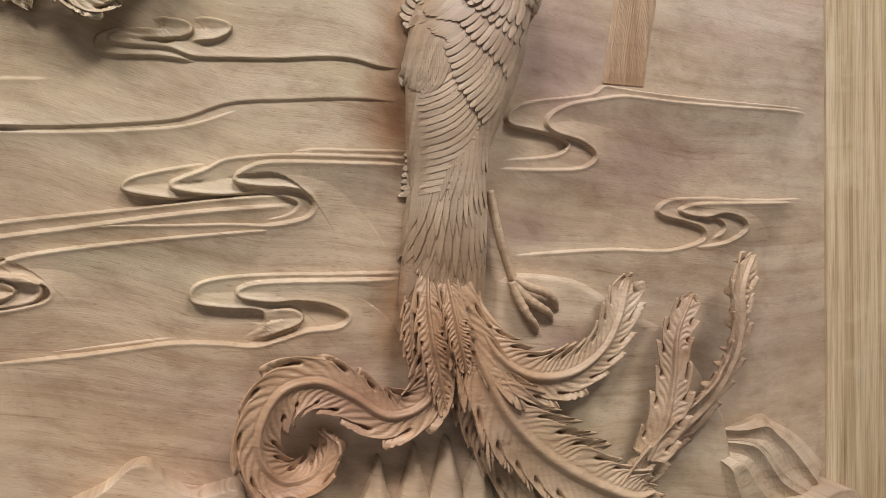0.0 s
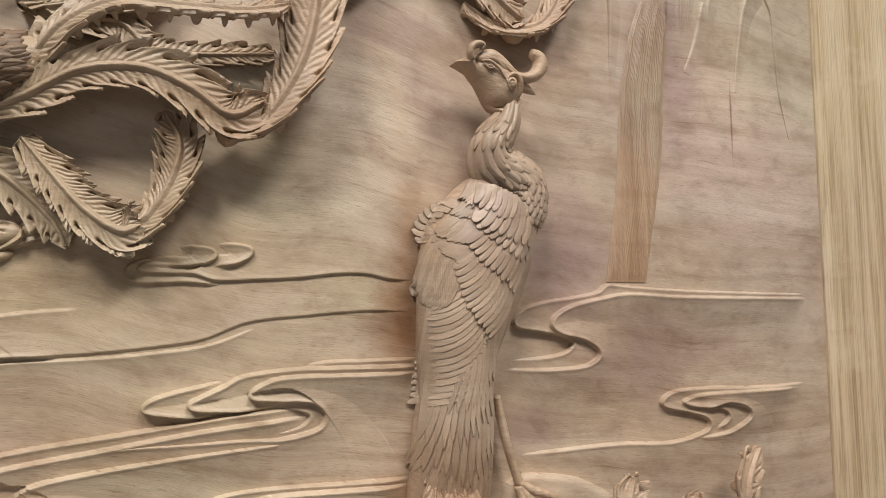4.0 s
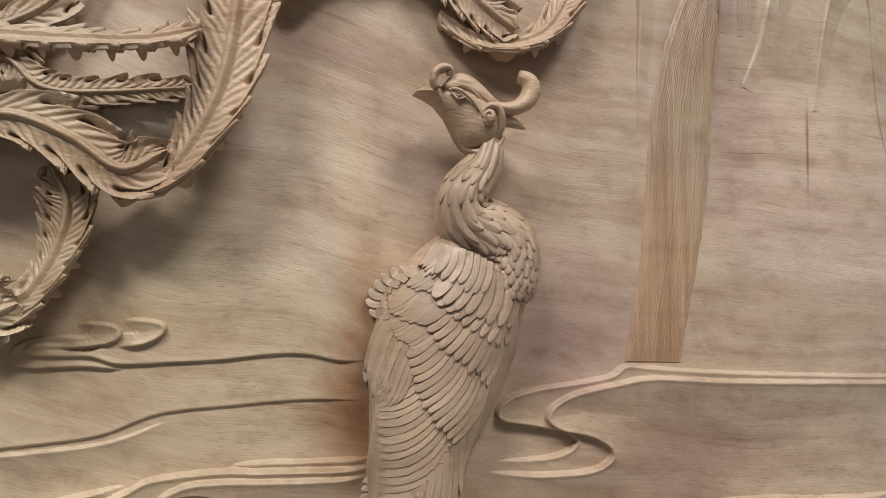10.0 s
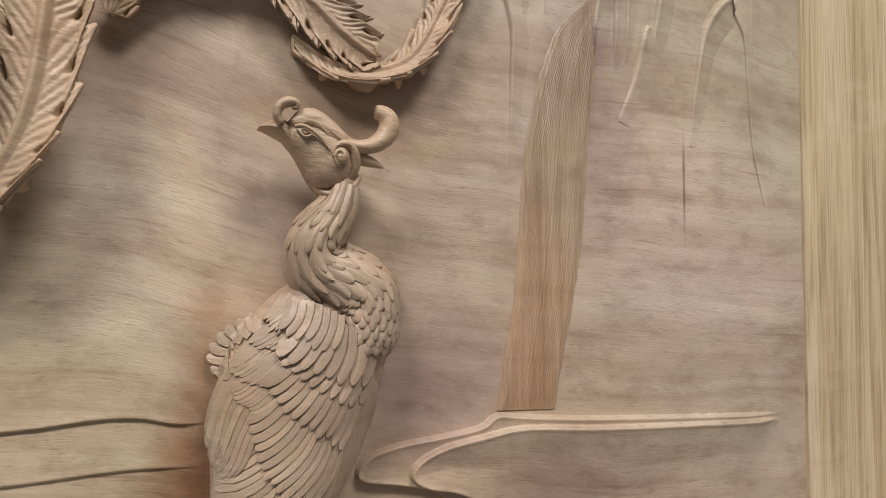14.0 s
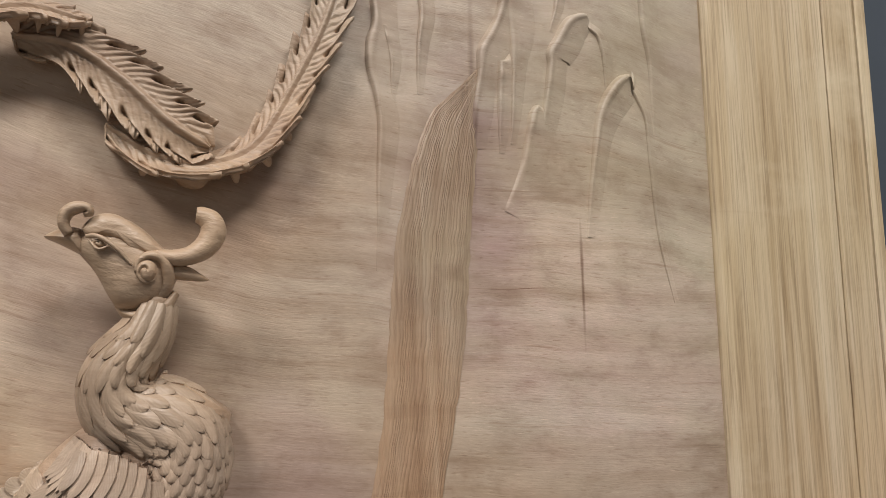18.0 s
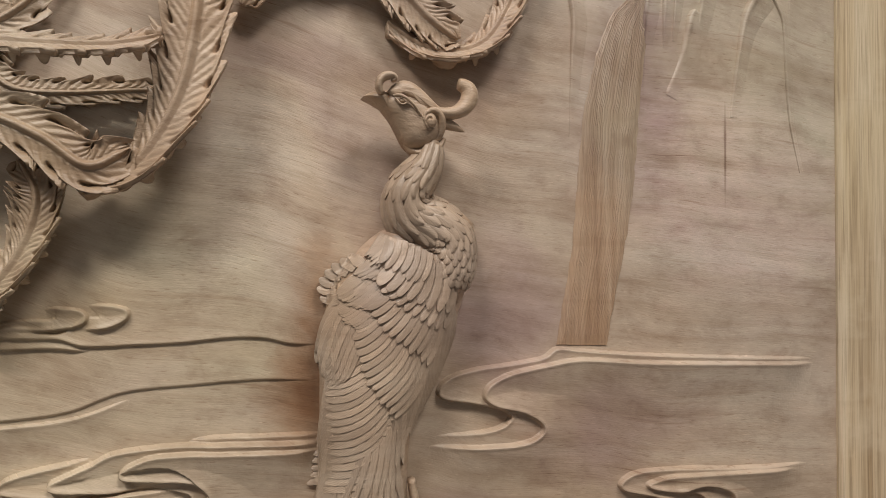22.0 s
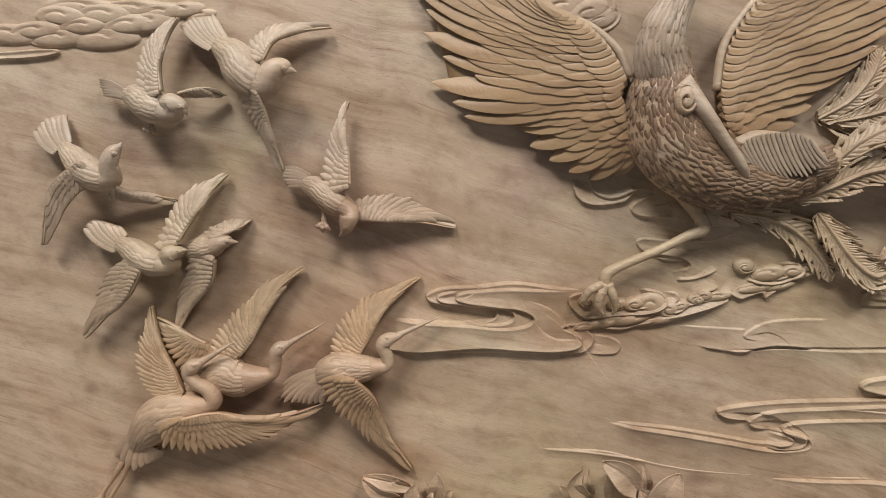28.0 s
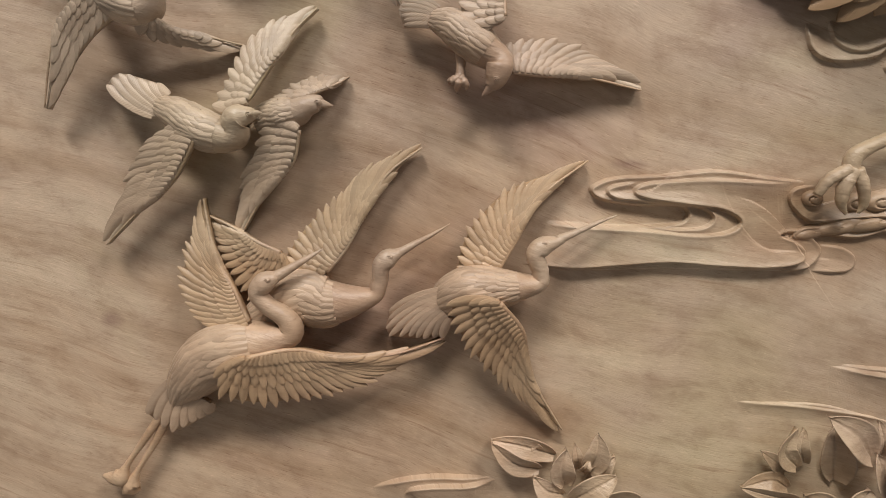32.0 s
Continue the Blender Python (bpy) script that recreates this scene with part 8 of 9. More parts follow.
# ---------------------------------------------------------------- scrolled clouds, tree, rocks and flowers
cl = cloud("bank of small scrolled clouds under the foot of the phoenix", [
    ([(-0.171, 1.277), (-0.2, 1.273), (-0.209, 1.262), (-0.202, 1.248), (-0.178, 1.234), (-0.134, 1.239), (-0.086, 1.246), (-0.049, 1.26), (-0.034, 1.273), (-0.039, 1.283), (-0.061, 1.285)], 0.009, 0.01, 1),
    ([(-0.188, 1.237), (-0.157, 1.22), (-0.122, 1.217), (-0.094, 1.226), (-0.066, 1.235), (-0.028, 1.245), (0.009, 1.258), (0.038, 1.27)], 0.007, 0.01, 1),
    ([(-0.111, 1.256), (-0.087, 1.255), (-0.07, 1.266), (-0.076, 1.276), (-0.091, 1.277)], 0.006, 0.008, 1),
    ([(-0.027, 1.26), (-0.009, 1.266), (-0.005, 1.275), (-0.017, 1.278)], 0.006, 0.007, 1),
    ([(-0.107, 1.237), (-0.087, 1.241), (-0.063, 1.253), (-0.052, 1.267), (-0.062, 1.282), (-0.086, 1.287), (-0.099, 1.285)], 0.009, 0.01, 1),
    ([(-0.097, 1.225), (-0.067, 1.228), (-0.039, 1.238), (-0.005, 1.252), (0.027, 1.263), (0.044, 1.275), (0.031, 1.282)], 0.008, 0.01, 1),
    ([(-0.056, 1.256), (-0.039, 1.25), (-0.023, 1.259), (-0.026, 1.27), (-0.038, 1.273)], 0.007, 0.007, 1),
    ([(0.027, 1.29), (0.044, 1.284), (0.062, 1.277), (0.076, 1.282), (0.093, 1.288), (0.099, 1.28), (0.114, 1.291), (0.125, 1.301)], 0.008, 0.01, 1),
    ([(0.066, 1.309), (0.086, 1.303), (0.114, 1.303), (0.135, 1.31), (0.153, 1.322), (0.152, 1.335), (0.136, 1.341), (0.115, 1.337)], 0.01, 0.01, 1),
    ([(0.097, 1.315), (0.116, 1.311), (0.132, 1.318), (0.136, 1.327), (0.129, 1.332)], 0.005, 0.007, 1),
    ([(0.135, 1.308), (0.171, 1.322), (0.195, 1.329), (0.203, 1.34), (0.192, 1.352), (0.168, 1.355), (0.155, 1.346)], 0.008, 0.01, 1),
    ([(-0.023, 1.365), (0.008, 1.367), (0.039, 1.379), (0.052, 1.392), (0.043, 1.403), (0.016, 1.41)], 0.006, 0.01, 1),
    ([(-0.078, 1.338), (-0.054, 1.332), (-0.033, 1.335), (-0.029, 1.343)], 0.005, 0.008, 1),
    ([(-0.044, 1.302), (-0.017, 1.304), (0.007, 1.312), (0.026, 1.323)], 0.005, 0.008, 1),
    ([(-0.021, 1.277), (0.007, 1.284), (0.031, 1.294)], 0.005, 0.008, 1),
])
knob = put("curl", dome("curl", -0.181, 1.261, 0.002, 0.013, 0.0097, 0.008, BOARD, 1.2, 0.002), cl)
knob.matrix_parent_inverse = Matrix.Translation(cl.location).inverted()
knob = put("curl", dome("curl", 0.005, 1.280, 0.002, 0.014, 0.0105, 0.008, BOARD, 1.2, 0.002), cl)
knob.matrix_parent_inverse = Matrix.Translation(cl.location).inverted()
knob = put("curl", dome("curl", -0.096, 1.268, 0.002, 0.012, 0.0090, 0.008, BOARD, 1.2, 0.002), cl)
knob.matrix_parent_inverse = Matrix.Translation(cl.location).inverted()
knob = put("curl", dome("curl", -0.034, 1.261, 0.002, 0.012, 0.0090, 0.008, BOARD, 1.2, 0.002), cl)
knob.matrix_parent_inverse = Matrix.Translation(cl.location).inverted()
knob = put("curl", dome("curl", -0.008, 1.275, 0.002, 0.013, 0.0097, 0.008, BOARD, 1.2, 0.002), cl)
knob.matrix_parent_inverse = Matrix.Translation(cl.location).inverted()
knob = put("curl", dome("curl", 0.063, 1.331, 0.002, 0.018, 0.0135, 0.008, BOARD, 1.2, 0.002), cl)
knob.matrix_parent_inverse = Matrix.Translation(cl.location).inverted()
knob = put("curl", dome("curl", 0.175, 1.340, 0.002, 0.016, 0.0120, 0.008, BOARD, 1.2, 0.002), cl)
knob.matrix_parent_inverse = Matrix.Translation(cl.location).inverted()
knob = put("curl", dome("curl", -0.099, 1.263, 0.002, 0.016, 0.0120, 0.008, BOARD, 1.2, 0.002), cl)
knob.matrix_parent_inverse = Matrix.Translation(cl.location).inverted()
cl = thing("scrolled_cloud", "low bank of rounded cloud heads under the foot of the phoenix", "cloud carving", group="scrolled clouds")
for x, z, rx, rz, high, turns in [(-0.1301, 1.2593, 0.0187, 0.011, 0.01, 1.2), (-0.1036, 1.2622, 0.0204, 0.0127, 0.013, 1.3), (-0.0764, 1.2625, 0.0255, 0.0221, 0.012, 0.9), (-0.0493, 1.2561, 0.0204, 0.0144, 0.012, 1.2), (-0.0293, 1.263, 0.0136, 0.0102, 0.012, 1.1), (-0.0044, 1.2734, 0.0119, 0.0085, 0.012, 1.1), (0.027, 1.2804, 0.0255, 0.0085, 0.008, 0.6), (0.0621, 1.3298, 0.0153, 0.0102, 0.012, 1.2), (0.1015, 1.3204, 0.0289, 0.0136, 0.012, 0.5), (0.1361, 1.3266, 0.0204, 0.0119, 0.012, 0.9), (0.1608, 1.3335, 0.017, 0.0085, 0.008, 0.6), (-0.1473, 1.2298, 0.034, 0.0102, 0.01, 0.4), (-0.1058, 1.237, 0.0391, 0.0102, 0.011, 0.4), (-0.0603, 1.2393, 0.034, 0.0093, 0.01, 0.4), (0.0849, 1.2977, 0.034, 0.0093, 0.009, 0.5), (0.1178, 1.3015, 0.0289, 0.0076, 0.008, 0.4), (-0.1764, 1.2211, 0.0221, 0.0085, 0.008, 0.6)]:
    put("scroll", dome("scroll", x, z, -0.001, rx, rz, high, BOARD, turns, 0.0022, 0.25), cl)
settle(cl, (-0.1301, 1.2593))

cl = thing("scrolled_cloud", "bank of scrolled clouds near the upper corner", "cloud carving", group="scrolled clouds")
for x, z, rx, rz, high, turns, rot in [(-1.13, 1.659, 0.032, 0.017, 0.012, 1.5, 0), (-1.084, 1.666, 0.029, 0.015, 0.016, 1.6, 0.2), (-1.04, 1.689, 0.028, 0.018, 0.016, 1.7, 0), (-1.049, 1.655, 0.032, 0.015, 0.014, 1.3, 0.1), (-1.004, 1.674, 0.026, 0.015, 0.018, 1.5, 0.2), (-0.967, 1.693, 0.032, 0.018, 0.016, 1.6, 0), (-0.973, 1.656, 0.038, 0.018, 0.014, 1.2, 0.1), (-0.928, 1.678, 0.028, 0.017, 0.018, 1.6, 0.3), (-0.896, 1.682, 0.028, 0.017, 0.016, 1.5, 0.4), (-0.876, 1.698, 0.026, 0.015, 0.014, 1.6, 0.3), (-0.841, 1.702, 0.023, 0.013, 0.012, 1.5, 0.3), (-0.813, 1.695, 0.017, 0.009, 0.008, 1.2, 0.4), (-1.007, 1.705, 0.038, 0.013, 0.012, 1.2, 0), (-0.922, 1.703, 0.038, 0.014, 0.012, 1.2, 0.1)]:
    put("scroll", dome("scroll", x, z, -0.002, rx * 1.7, rz * 1.05, high * 0.62, BOARD, turns * 0.5, 0.0022, rot * 0.5), cl)
settle(cl, (-1.13, 1.659))

cl = thing("scrolled_cloud", "small scrolled cloud behind the raised wing", "cloud carving", group="scrolled clouds")
for x, z, rx, rz, high, turns, rot in [(-0.243, 1.72, 0.041, 0.022, 0.01, 1.3, 0.2), (-0.202, 1.712, 0.037, 0.02, 0.012, 1.4, 0.3), (-0.184, 1.699, 0.028, 0.017, 0.01, 1.2, 0.4), (-0.262, 1.733, 0.028, 0.013, 0.006, 0, 0.2)]:
    put("scroll", dome("scroll", x, z, -0.002, rx * 1.15, rz * 1.15, high * 0.42, BOARD, turns, 0.0024, rot), cl)
settle(cl, (-0.243, 1.72))

cloud("flat plate of cloud below the scrolled bank", [([(-1.204, 1.633), (-1.147, 1.631), (-1.089, 1.636), (-1.052, 1.637), (-1.051, 1.629), (-1.09, 1.622), (-1.147, 1.618), (-1.206, 1.619)], 0.008, 0.012, -1)])
tree = thing("carved_tree", "straight grooved tree trunk with thin bare branches in low relief", "tree carving")
lft, rgt = spline([(0.9548, 1.7086), (0.9291, 1.6826), (0.902, 1.6557), (0.8871, 1.6254), (0.8755, 1.5832), (0.8652, 1.537), (0.8592, 1.4871), (0.8552, 1.4286), (0.847, 1.3604), (0.8296, 1.2665)], 160), spline([(0.9632, 1.7117), (0.9564, 1.6853), (0.9493, 1.6461), (0.9418, 1.5915), (0.9362, 1.5383), (0.9319, 1.4863), (0.9257, 1.4255), (0.9115, 1.3545), (0.8933, 1.264)], 160)
shake = random.Random(5)
for side in (lft, rgt):
    side[:, 0] += np.interp(np.arange(160), np.arange(0, 161, 4), [shake.uniform(-0.0010, 0.0010) for _ in range(41)])
f = np.linspace(0, 1, 271)[None, :, None]
g = lft[:, None] * (1 - f) + rgt[:, None] * f
run, across = np.linspace(0, 1, 160)[:, None], np.linspace(0, 1, 271)[None]
grooves = np.interp(across, np.linspace(0, 1, 28), np.cumsum([0] + [shake.uniform(0.45, 1.55) for _ in range(27)]))
cut = np.abs(np.sin(grooves * math.pi + 0.35 * np.sin(run * 5 + across * 9) + 2.2 * np.exp(-run / 0.07) * np.sin(across * 3 + 1.0))) ** 0.45
edge = np.clip(np.minimum(across, 1 - across) / 0.10, 0, 1)
d = -0.0012 + 0.0022 * edge + 0.0009 * cut * (0.7 + 0.3 * np.sin(across * 23 + run * 5))
d = d * np.clip((1 - run) / 0.03, 0, 1) * np.clip(run / 0.06, 0.2, 1)
put("trunk", mesh_of("trunk", world_of(np.concatenate([g, d[..., None]], -1)), grid_faces(160, 271)[:, ::-1], REDWOOD), tree, "brown trunk scored with upright grooves")
put("branch", rib("branch", [(0.9886, 1.8095, 0.0123, 0.0045), (0.98, 1.7617, 0.0114, 0.0045), (0.9701, 1.7375, 0.0123, 0.0045), (0.9599, 1.7181, 0.0132, 0.0042), (0.9556, 1.6964, 0.0097, 0.0035), (0.9485, 1.657, 0.0097, 0.0028), (0.9451, 1.6229, 0.0062, 0.0006)], BOARD), tree)
put("branch", rib("branch", [(0.9836, 1.8086, 0.0141, 0.003), (0.9925, 1.7518, 0.0132, 0.003), (0.9903, 1.7114, 0.0079, 0.0025), (0.9868, 1.6658, 0.0053, 0.002), (0.983, 1.6293, 0.0026, 0.0003)], BOARD), tree)
put("branch", rib("branch", [(0.9758, 1.7126, 0.0079, 0.0005), (0.9775, 1.7088, 0.0088, 0.003), (0.9749, 1.6704, 0.0079, 0.0024), (0.9707, 1.6202, 0.0026, 0.0003)], BOARD), tree)
put("branch", rib("branch", [(1.0755, 1.7653, 0.0062, 0.002), (1.066, 1.7628, 0.0106, 0.0045), (1.0538, 1.7552, 0.0132, 0.005), (1.0438, 1.7379, 0.0132, 0.0045), (1.0334, 1.7232, 0.0123, 0.0042), (1.0325, 1.7161, 0.0097, 0.0036), (1.0286, 1.6867, 0.0097, 0.003), (1.0221, 1.6546, 0.0079, 0.0015), (1.0172, 1.6288, 0.0053, 0.0004)], BOARD), tree)
put("branch", rib("branch", [(1.0165, 1.6695, 0.0062, 0.0015), (1.0117, 1.6595, 0.0114, 0.0034), (1.0063, 1.6337, 0.0114, 0.0028), (0.9987, 1.5998, 0.0123, 0.0016), (0.9804, 1.5607, 0.0106, 0.0004)], BOARD), tree)
put("branch", rib("branch", [(1.0713, 1.7611, 0.0035, 0.0015), (1.0856, 1.7509, 0.0044, 0.0016), (1.0925, 1.7288, 0.0053, 0.0014), (1.094, 1.6841, 0.0035, 0.0003)], BOARD), tree)
put("branch", rib("branch", [(1.1282, 1.7024, 0.0062, 0.002), (1.1171, 1.7025, 0.0123, 0.0045), (1.1025, 1.689, 0.0141, 0.0048), (1.0905, 1.6689, 0.0123, 0.0042), (1.0824, 1.6448, 0.0097, 0.0032), (1.0768, 1.6153, 0.0079, 0.0024), (1.071, 1.5806, 0.007, 0.0016), (1.065, 1.5408, 0.0044, 0.0005)], BOARD), tree)
put("branch", rib("branch", [(1.1212, 1.7017, 0.0035, 0.0016), (1.1315, 1.6869, 0.0044, 0.0016), (1.1399, 1.664, 0.0035, 0.0012), (1.1436, 1.6132, 0.0044, 0.0012), (1.1488, 1.5423, 0.0035, 0.0012), (1.1639, 1.4753, 0.0026, 0.0003)], BOARD), tree)
put("branch", rib("branch", [(1.1452, 1.8352, 0.0106, 0.0024), (1.1469, 1.7724, 0.0106, 0.0024), (1.1528, 1.7295, 0.0097, 0.002), (1.1524, 1.6802, 0.007, 0.0008), (1.1518, 1.6498, 0.0044, 0.0002)], BOARD), tree)
put("branch", rib("branch", [(0.8502, 1.7867, 0.0123, 0.004), (0.8538, 1.736, 0.0106, 0.004), (0.8513, 1.7144, 0.0141, 0.0046), (0.8489, 1.6914, 0.0114, 0.004), (0.8527, 1.6672, 0.0079, 0.0032), (0.8565, 1.6389, 0.0088, 0.0026), (0.8537, 1.5975, 0.007, 0.002), (0.8509, 1.5467, 0.0044, 0.0008), (0.8483, 1.5069, 0.0026, 0.0002)], BOARD), tree)
put("branch", rib("branch", [(0.8895, 1.7932, 0.0079, 0.003), (0.8964, 1.7528, 0.007, 0.003), (0.8918, 1.7166, 0.0053, 0.0024), (0.8891, 1.6706, 0.0026, 0.0003)], BOARD), tree)
put("branch", rib("branch", [(0.858, 1.7339, 0.0062, 0.003), (0.8649, 1.7027, 0.0053, 0.0026), (0.8637, 1.663, 0.0018, 0.0003)], BOARD), tree)
put("branch", rib("branch", [(1.0378, 1.8175, 0.0062, 0.003), (1.0394, 1.7818, 0.0053, 0.0026), (1.0301, 1.748, 0.0026, 0.0004)], BOARD), tree)
settle(tree, (0.87, 1.27))

ROCK = BOARD
tagged(new("carved_rock", boulder("carved_rock", [(0.671, 1.018), (0.698, 1.029), (0.756, 1.022), (0.797, 1.006), (0.847, 0.972), (0.908, 0.941), (0.963, 0.878), (1.01, 0.805)], [(0.644, 0.874), (0.694, 0.797), (0.74, 0.732), (0.788, 0.693), (0.848, 0.666), (0.912, 0.653), (0.969, 0.649), (1.038, 0.651)], ROCK, d_top=0.01, d_bottom=0.016, amp=0.007, seed=1, grain=9.0)), "smooth carved boulder under the bird's foot", "rock carving", "rocks along the foot")
rk = thing("carved_rock", "carved rock with pale ridges and scooped hollows beside the frame", "rock carving", group="rocks along the foot")
put("rock_body", crag("rock_body", [
    [(1.0236, 0.7866, -0.002), (1.0494, 0.7927, -0.002), (1.0883, 0.7997, -0.002), (1.1128, 0.7845, -0.002), (1.1566, 0.7586, -0.002), (1.2099, 0.7094, -0.002)],
    [(1.0057, 0.79, 0.002), (1.036, 0.7943, 0.014), (1.0741, 0.7986, 0.014), (1.094, 0.7851, 0.014), (1.1357, 0.7597, 0.014), (1.1876, 0.7037, 0.014)],
    [(0.9984, 0.7893, 0.002), (1.0343, 0.7894, 0.024), (1.0752, 0.789, 0.024), (1.0939, 0.7749, 0.024), (1.1235, 0.748, 0.024), (1.1725, 0.6902, 0.024)],
    [(1.0087, 0.776, 0.002), (1.0491, 0.7737, 0.017), (1.0864, 0.7632, 0.017), (1.1053, 0.7453, 0.017), (1.1287, 0.7181, 0.017), (1.1772, 0.6774, 0.017)],
    [(1.0032, 0.7749, 0.002), (1.0442, 0.7724, 0.026), (1.0728, 0.755, 0.026), (1.0913, 0.7307, 0.026), (1.1102, 0.7102, 0.026), (1.1601, 0.6771, 0.026)],
    [(1.0023, 0.772, 0.002), (1.0412, 0.7682, 0.029), (1.0655, 0.7498, 0.029), (1.0828, 0.725, 0.029), (1.1026, 0.7018, 0.029), (1.1478, 0.6721, 0.029)],
    [(1.0117, 0.7592, 0.002), (1.0407, 0.7504, 0.021), (1.059, 0.7327, 0.021), (1.0753, 0.7103, 0.021), (1.0983, 0.6863, 0.021), (1.1435, 0.6561, 0.021)],
    [(0.9982, 0.7595, 0.002), (1.0218, 0.7468, 0.03), (1.0377, 0.7297, 0.03), (1.0496, 0.7116, 0.03), (1.0679, 0.6888, 0.03), (1.1064, 0.6543, 0.03)],
    [(0.9903, 0.7577, 0.006), (1.0039, 0.7418, 0.03), (1.0115, 0.723, 0.03), (1.0212, 0.6989, 0.03), (1.0339, 0.6724, 0.03), (1.0591, 0.6431, 0.03)],
    [(1.0067, 0.7729, 0.004), (0.9924, 0.7468, 0.004), (0.982, 0.7203, 0.004), (0.9737, 0.6934, 0.004), (0.9683, 0.6661, 0.004), (0.963, 0.6429, 0.004)],
], ROCK), rk)
settle(rk, (1.112, 0.654))
tagged(new("carved_rock", boulder("carved_rock", [(1.085, 0.675), (1.156, 0.683), (1.207, 0.685), (1.236, 0.652)], [(1.08, 0.618), (1.144, 0.605), (1.212, 0.59), (1.247, 0.583)], ROCK, d_top=0.05, d_bottom=0.055, amp=0.004, seed=3)), "pale carved slab in the lower corner", "rock carving", "rocks along the foot")
tagged(new("carved_rock", boulder("carved_rock", [(0.194, 0.835), (0.234, 0.85), (0.253, 0.865), (0.272, 0.866), (0.291, 0.843), (0.317, 0.828), (0.357, 0.83), (0.367, 0.808)], [(0.192, 0.802), (0.226, 0.795), (0.252, 0.789), (0.277, 0.784), (0.304, 0.779), (0.331, 0.773), (0.354, 0.768), (0.371, 0.765)], ROCK, d_top=0.02, d_bottom=0.03, amp=0.016, seed=4, grain=14.0)), "low carved rock crest at the foot", "rock carving", "rocks along the foot")
tagged(new("carved_rock", boulder("carved_rock", [(0.487, 0.776), (0.502, 0.805), (0.513, 0.832), (0.52, 0.795), (0.531, 0.768)], [(0.484, 0.735), (0.497, 0.732), (0.507, 0.73), (0.517, 0.728), (0.531, 0.725)], ROCK, d_top=0.008, d_bottom=0.03, amp=0.006, seed=5, n=30)), "pointed spur of carved rock", "rock carving", "rocks along the foot")
tagged(new("carved_rock", boulder("carved_rock", [(0.53, 0.768), (0.547, 0.81), (0.558, 0.838), (0.565, 0.8), (0.576, 0.759)], [(0.527, 0.726), (0.541, 0.723), (0.551, 0.721), (0.562, 0.718), (0.576, 0.715)], ROCK, d_top=0.008, d_bottom=0.03, amp=0.006, seed=6, n=30)), "pointed spur of carved rock", "rock carving", "rocks along the foot")
tagged(new("carved_rock", boulder("carved_rock", [(0.569, 0.761), (0.586, 0.813), (0.598, 0.842), (0.606, 0.803), (0.617, 0.752)], [(0.566, 0.718), (0.58, 0.714), (0.591, 0.712), (0.602, 0.71), (0.617, 0.707)], ROCK, d_top=0.008, d_bottom=0.03, amp=0.006, seed=7, n=30)), "pointed spur of carved rock", "rock carving", "rocks along the foot")
tagged(new("carved_rock", boulder("carved_rock", [(0.609, 0.753), (0.627, 0.795), (0.639, 0.824), (0.647, 0.784), (0.659, 0.744)], [(0.606, 0.709), (0.621, 0.706), (0.632, 0.704), (0.643, 0.701), (0.659, 0.698)], ROCK, d_top=0.008, d_bottom=0.03, amp=0.006, seed=8, n=30)), "pointed spur of carved rock", "rock carving", "rocks along the foot")
fl = thing("carved_flower", "spray of broad pointed leaves and an open flower", "flower carving", group="flowers along the foot")
put("petal", leaf("petal", [(-0.4562, 0.9199, 0.002, 0.007, 10), (-0.4944, 0.9352, 0.016, 0.0175, 10), (-0.538, 0.9399, 0.012, 0.0026, 10)], CARVED_PALE, 0, 0.45), fl)
put("petal", leaf("petal", [(-0.4747, 0.9055, 0.012, 0.0074, -10), (-0.5071, 0.9163, 0.026, 0.0184, -10), (-0.5379, 0.9398, 0.022, 0.0028, -10)], CARVED_PALE, 1, 0.45), fl)
put("petal", leaf("petal", [(-0.4429, 0.8905, 0.022, 0.0077, 0), (-0.4504, 0.9169, 0.036, 0.0193, 0), (-0.4477, 0.9436, 0.032, 0.0029, 0)], CARVED_PALE, 2, 0.45), fl)
put("petal", leaf("petal", [(-0.4265, 0.9074, 0.01, 0.0037, 0), (-0.4308, 0.9278, 0.024, 0.0092, 0), (-0.4349, 0.9449, 0.02, 0.0014, 0)], CARVED_PALE, 3, 0.45), fl)
put("petal", leaf("petal", [(-0.4163, 0.9066, 0.018, 0.0081, -10), (-0.409, 0.9377, 0.032, 0.0202, -10), (-0.4087, 0.9633, 0.028, 0.003, -10)], CARVED_PALE, 4, 0.45), fl)
put("petal", leaf("petal", [(-0.4143, 0.8959, 0.008, 0.0055, 0), (-0.4006, 0.9127, 0.022, 0.0138, 0), (-0.3843, 0.9311, 0.018, 0.0021, 0)], CARVED_PALE, 5, 0.45), fl)
put("petal", leaf("petal", [(-0.444, 0.8766, 0.02, 0.0066, 20), (-0.4668, 0.888, 0.034, 0.0166, 20), (-0.4847, 0.9043, 0.03, 0.0025, 20)], CARVED_PALE, 6, 0.45), fl)
put("petal", leaf("petal", [(-0.4369, 0.8709, 0.026, 0.0088, -15), (-0.4144, 0.8944, 0.04, 0.0221, -15), (-0.3846, 0.9143, 0.036, 0.0033, -15)], CARVED_PALE, 7, 0.45), fl)
put("petal", leaf("petal", [(-0.4032, 0.8575, 0.028, 0.0103, 0), (-0.3746, 0.8838, 0.042, 0.0258, 0), (-0.345, 0.8777, 0.038, 0.0039, 0)], CARVED_PALE, 8, 0.45), fl)
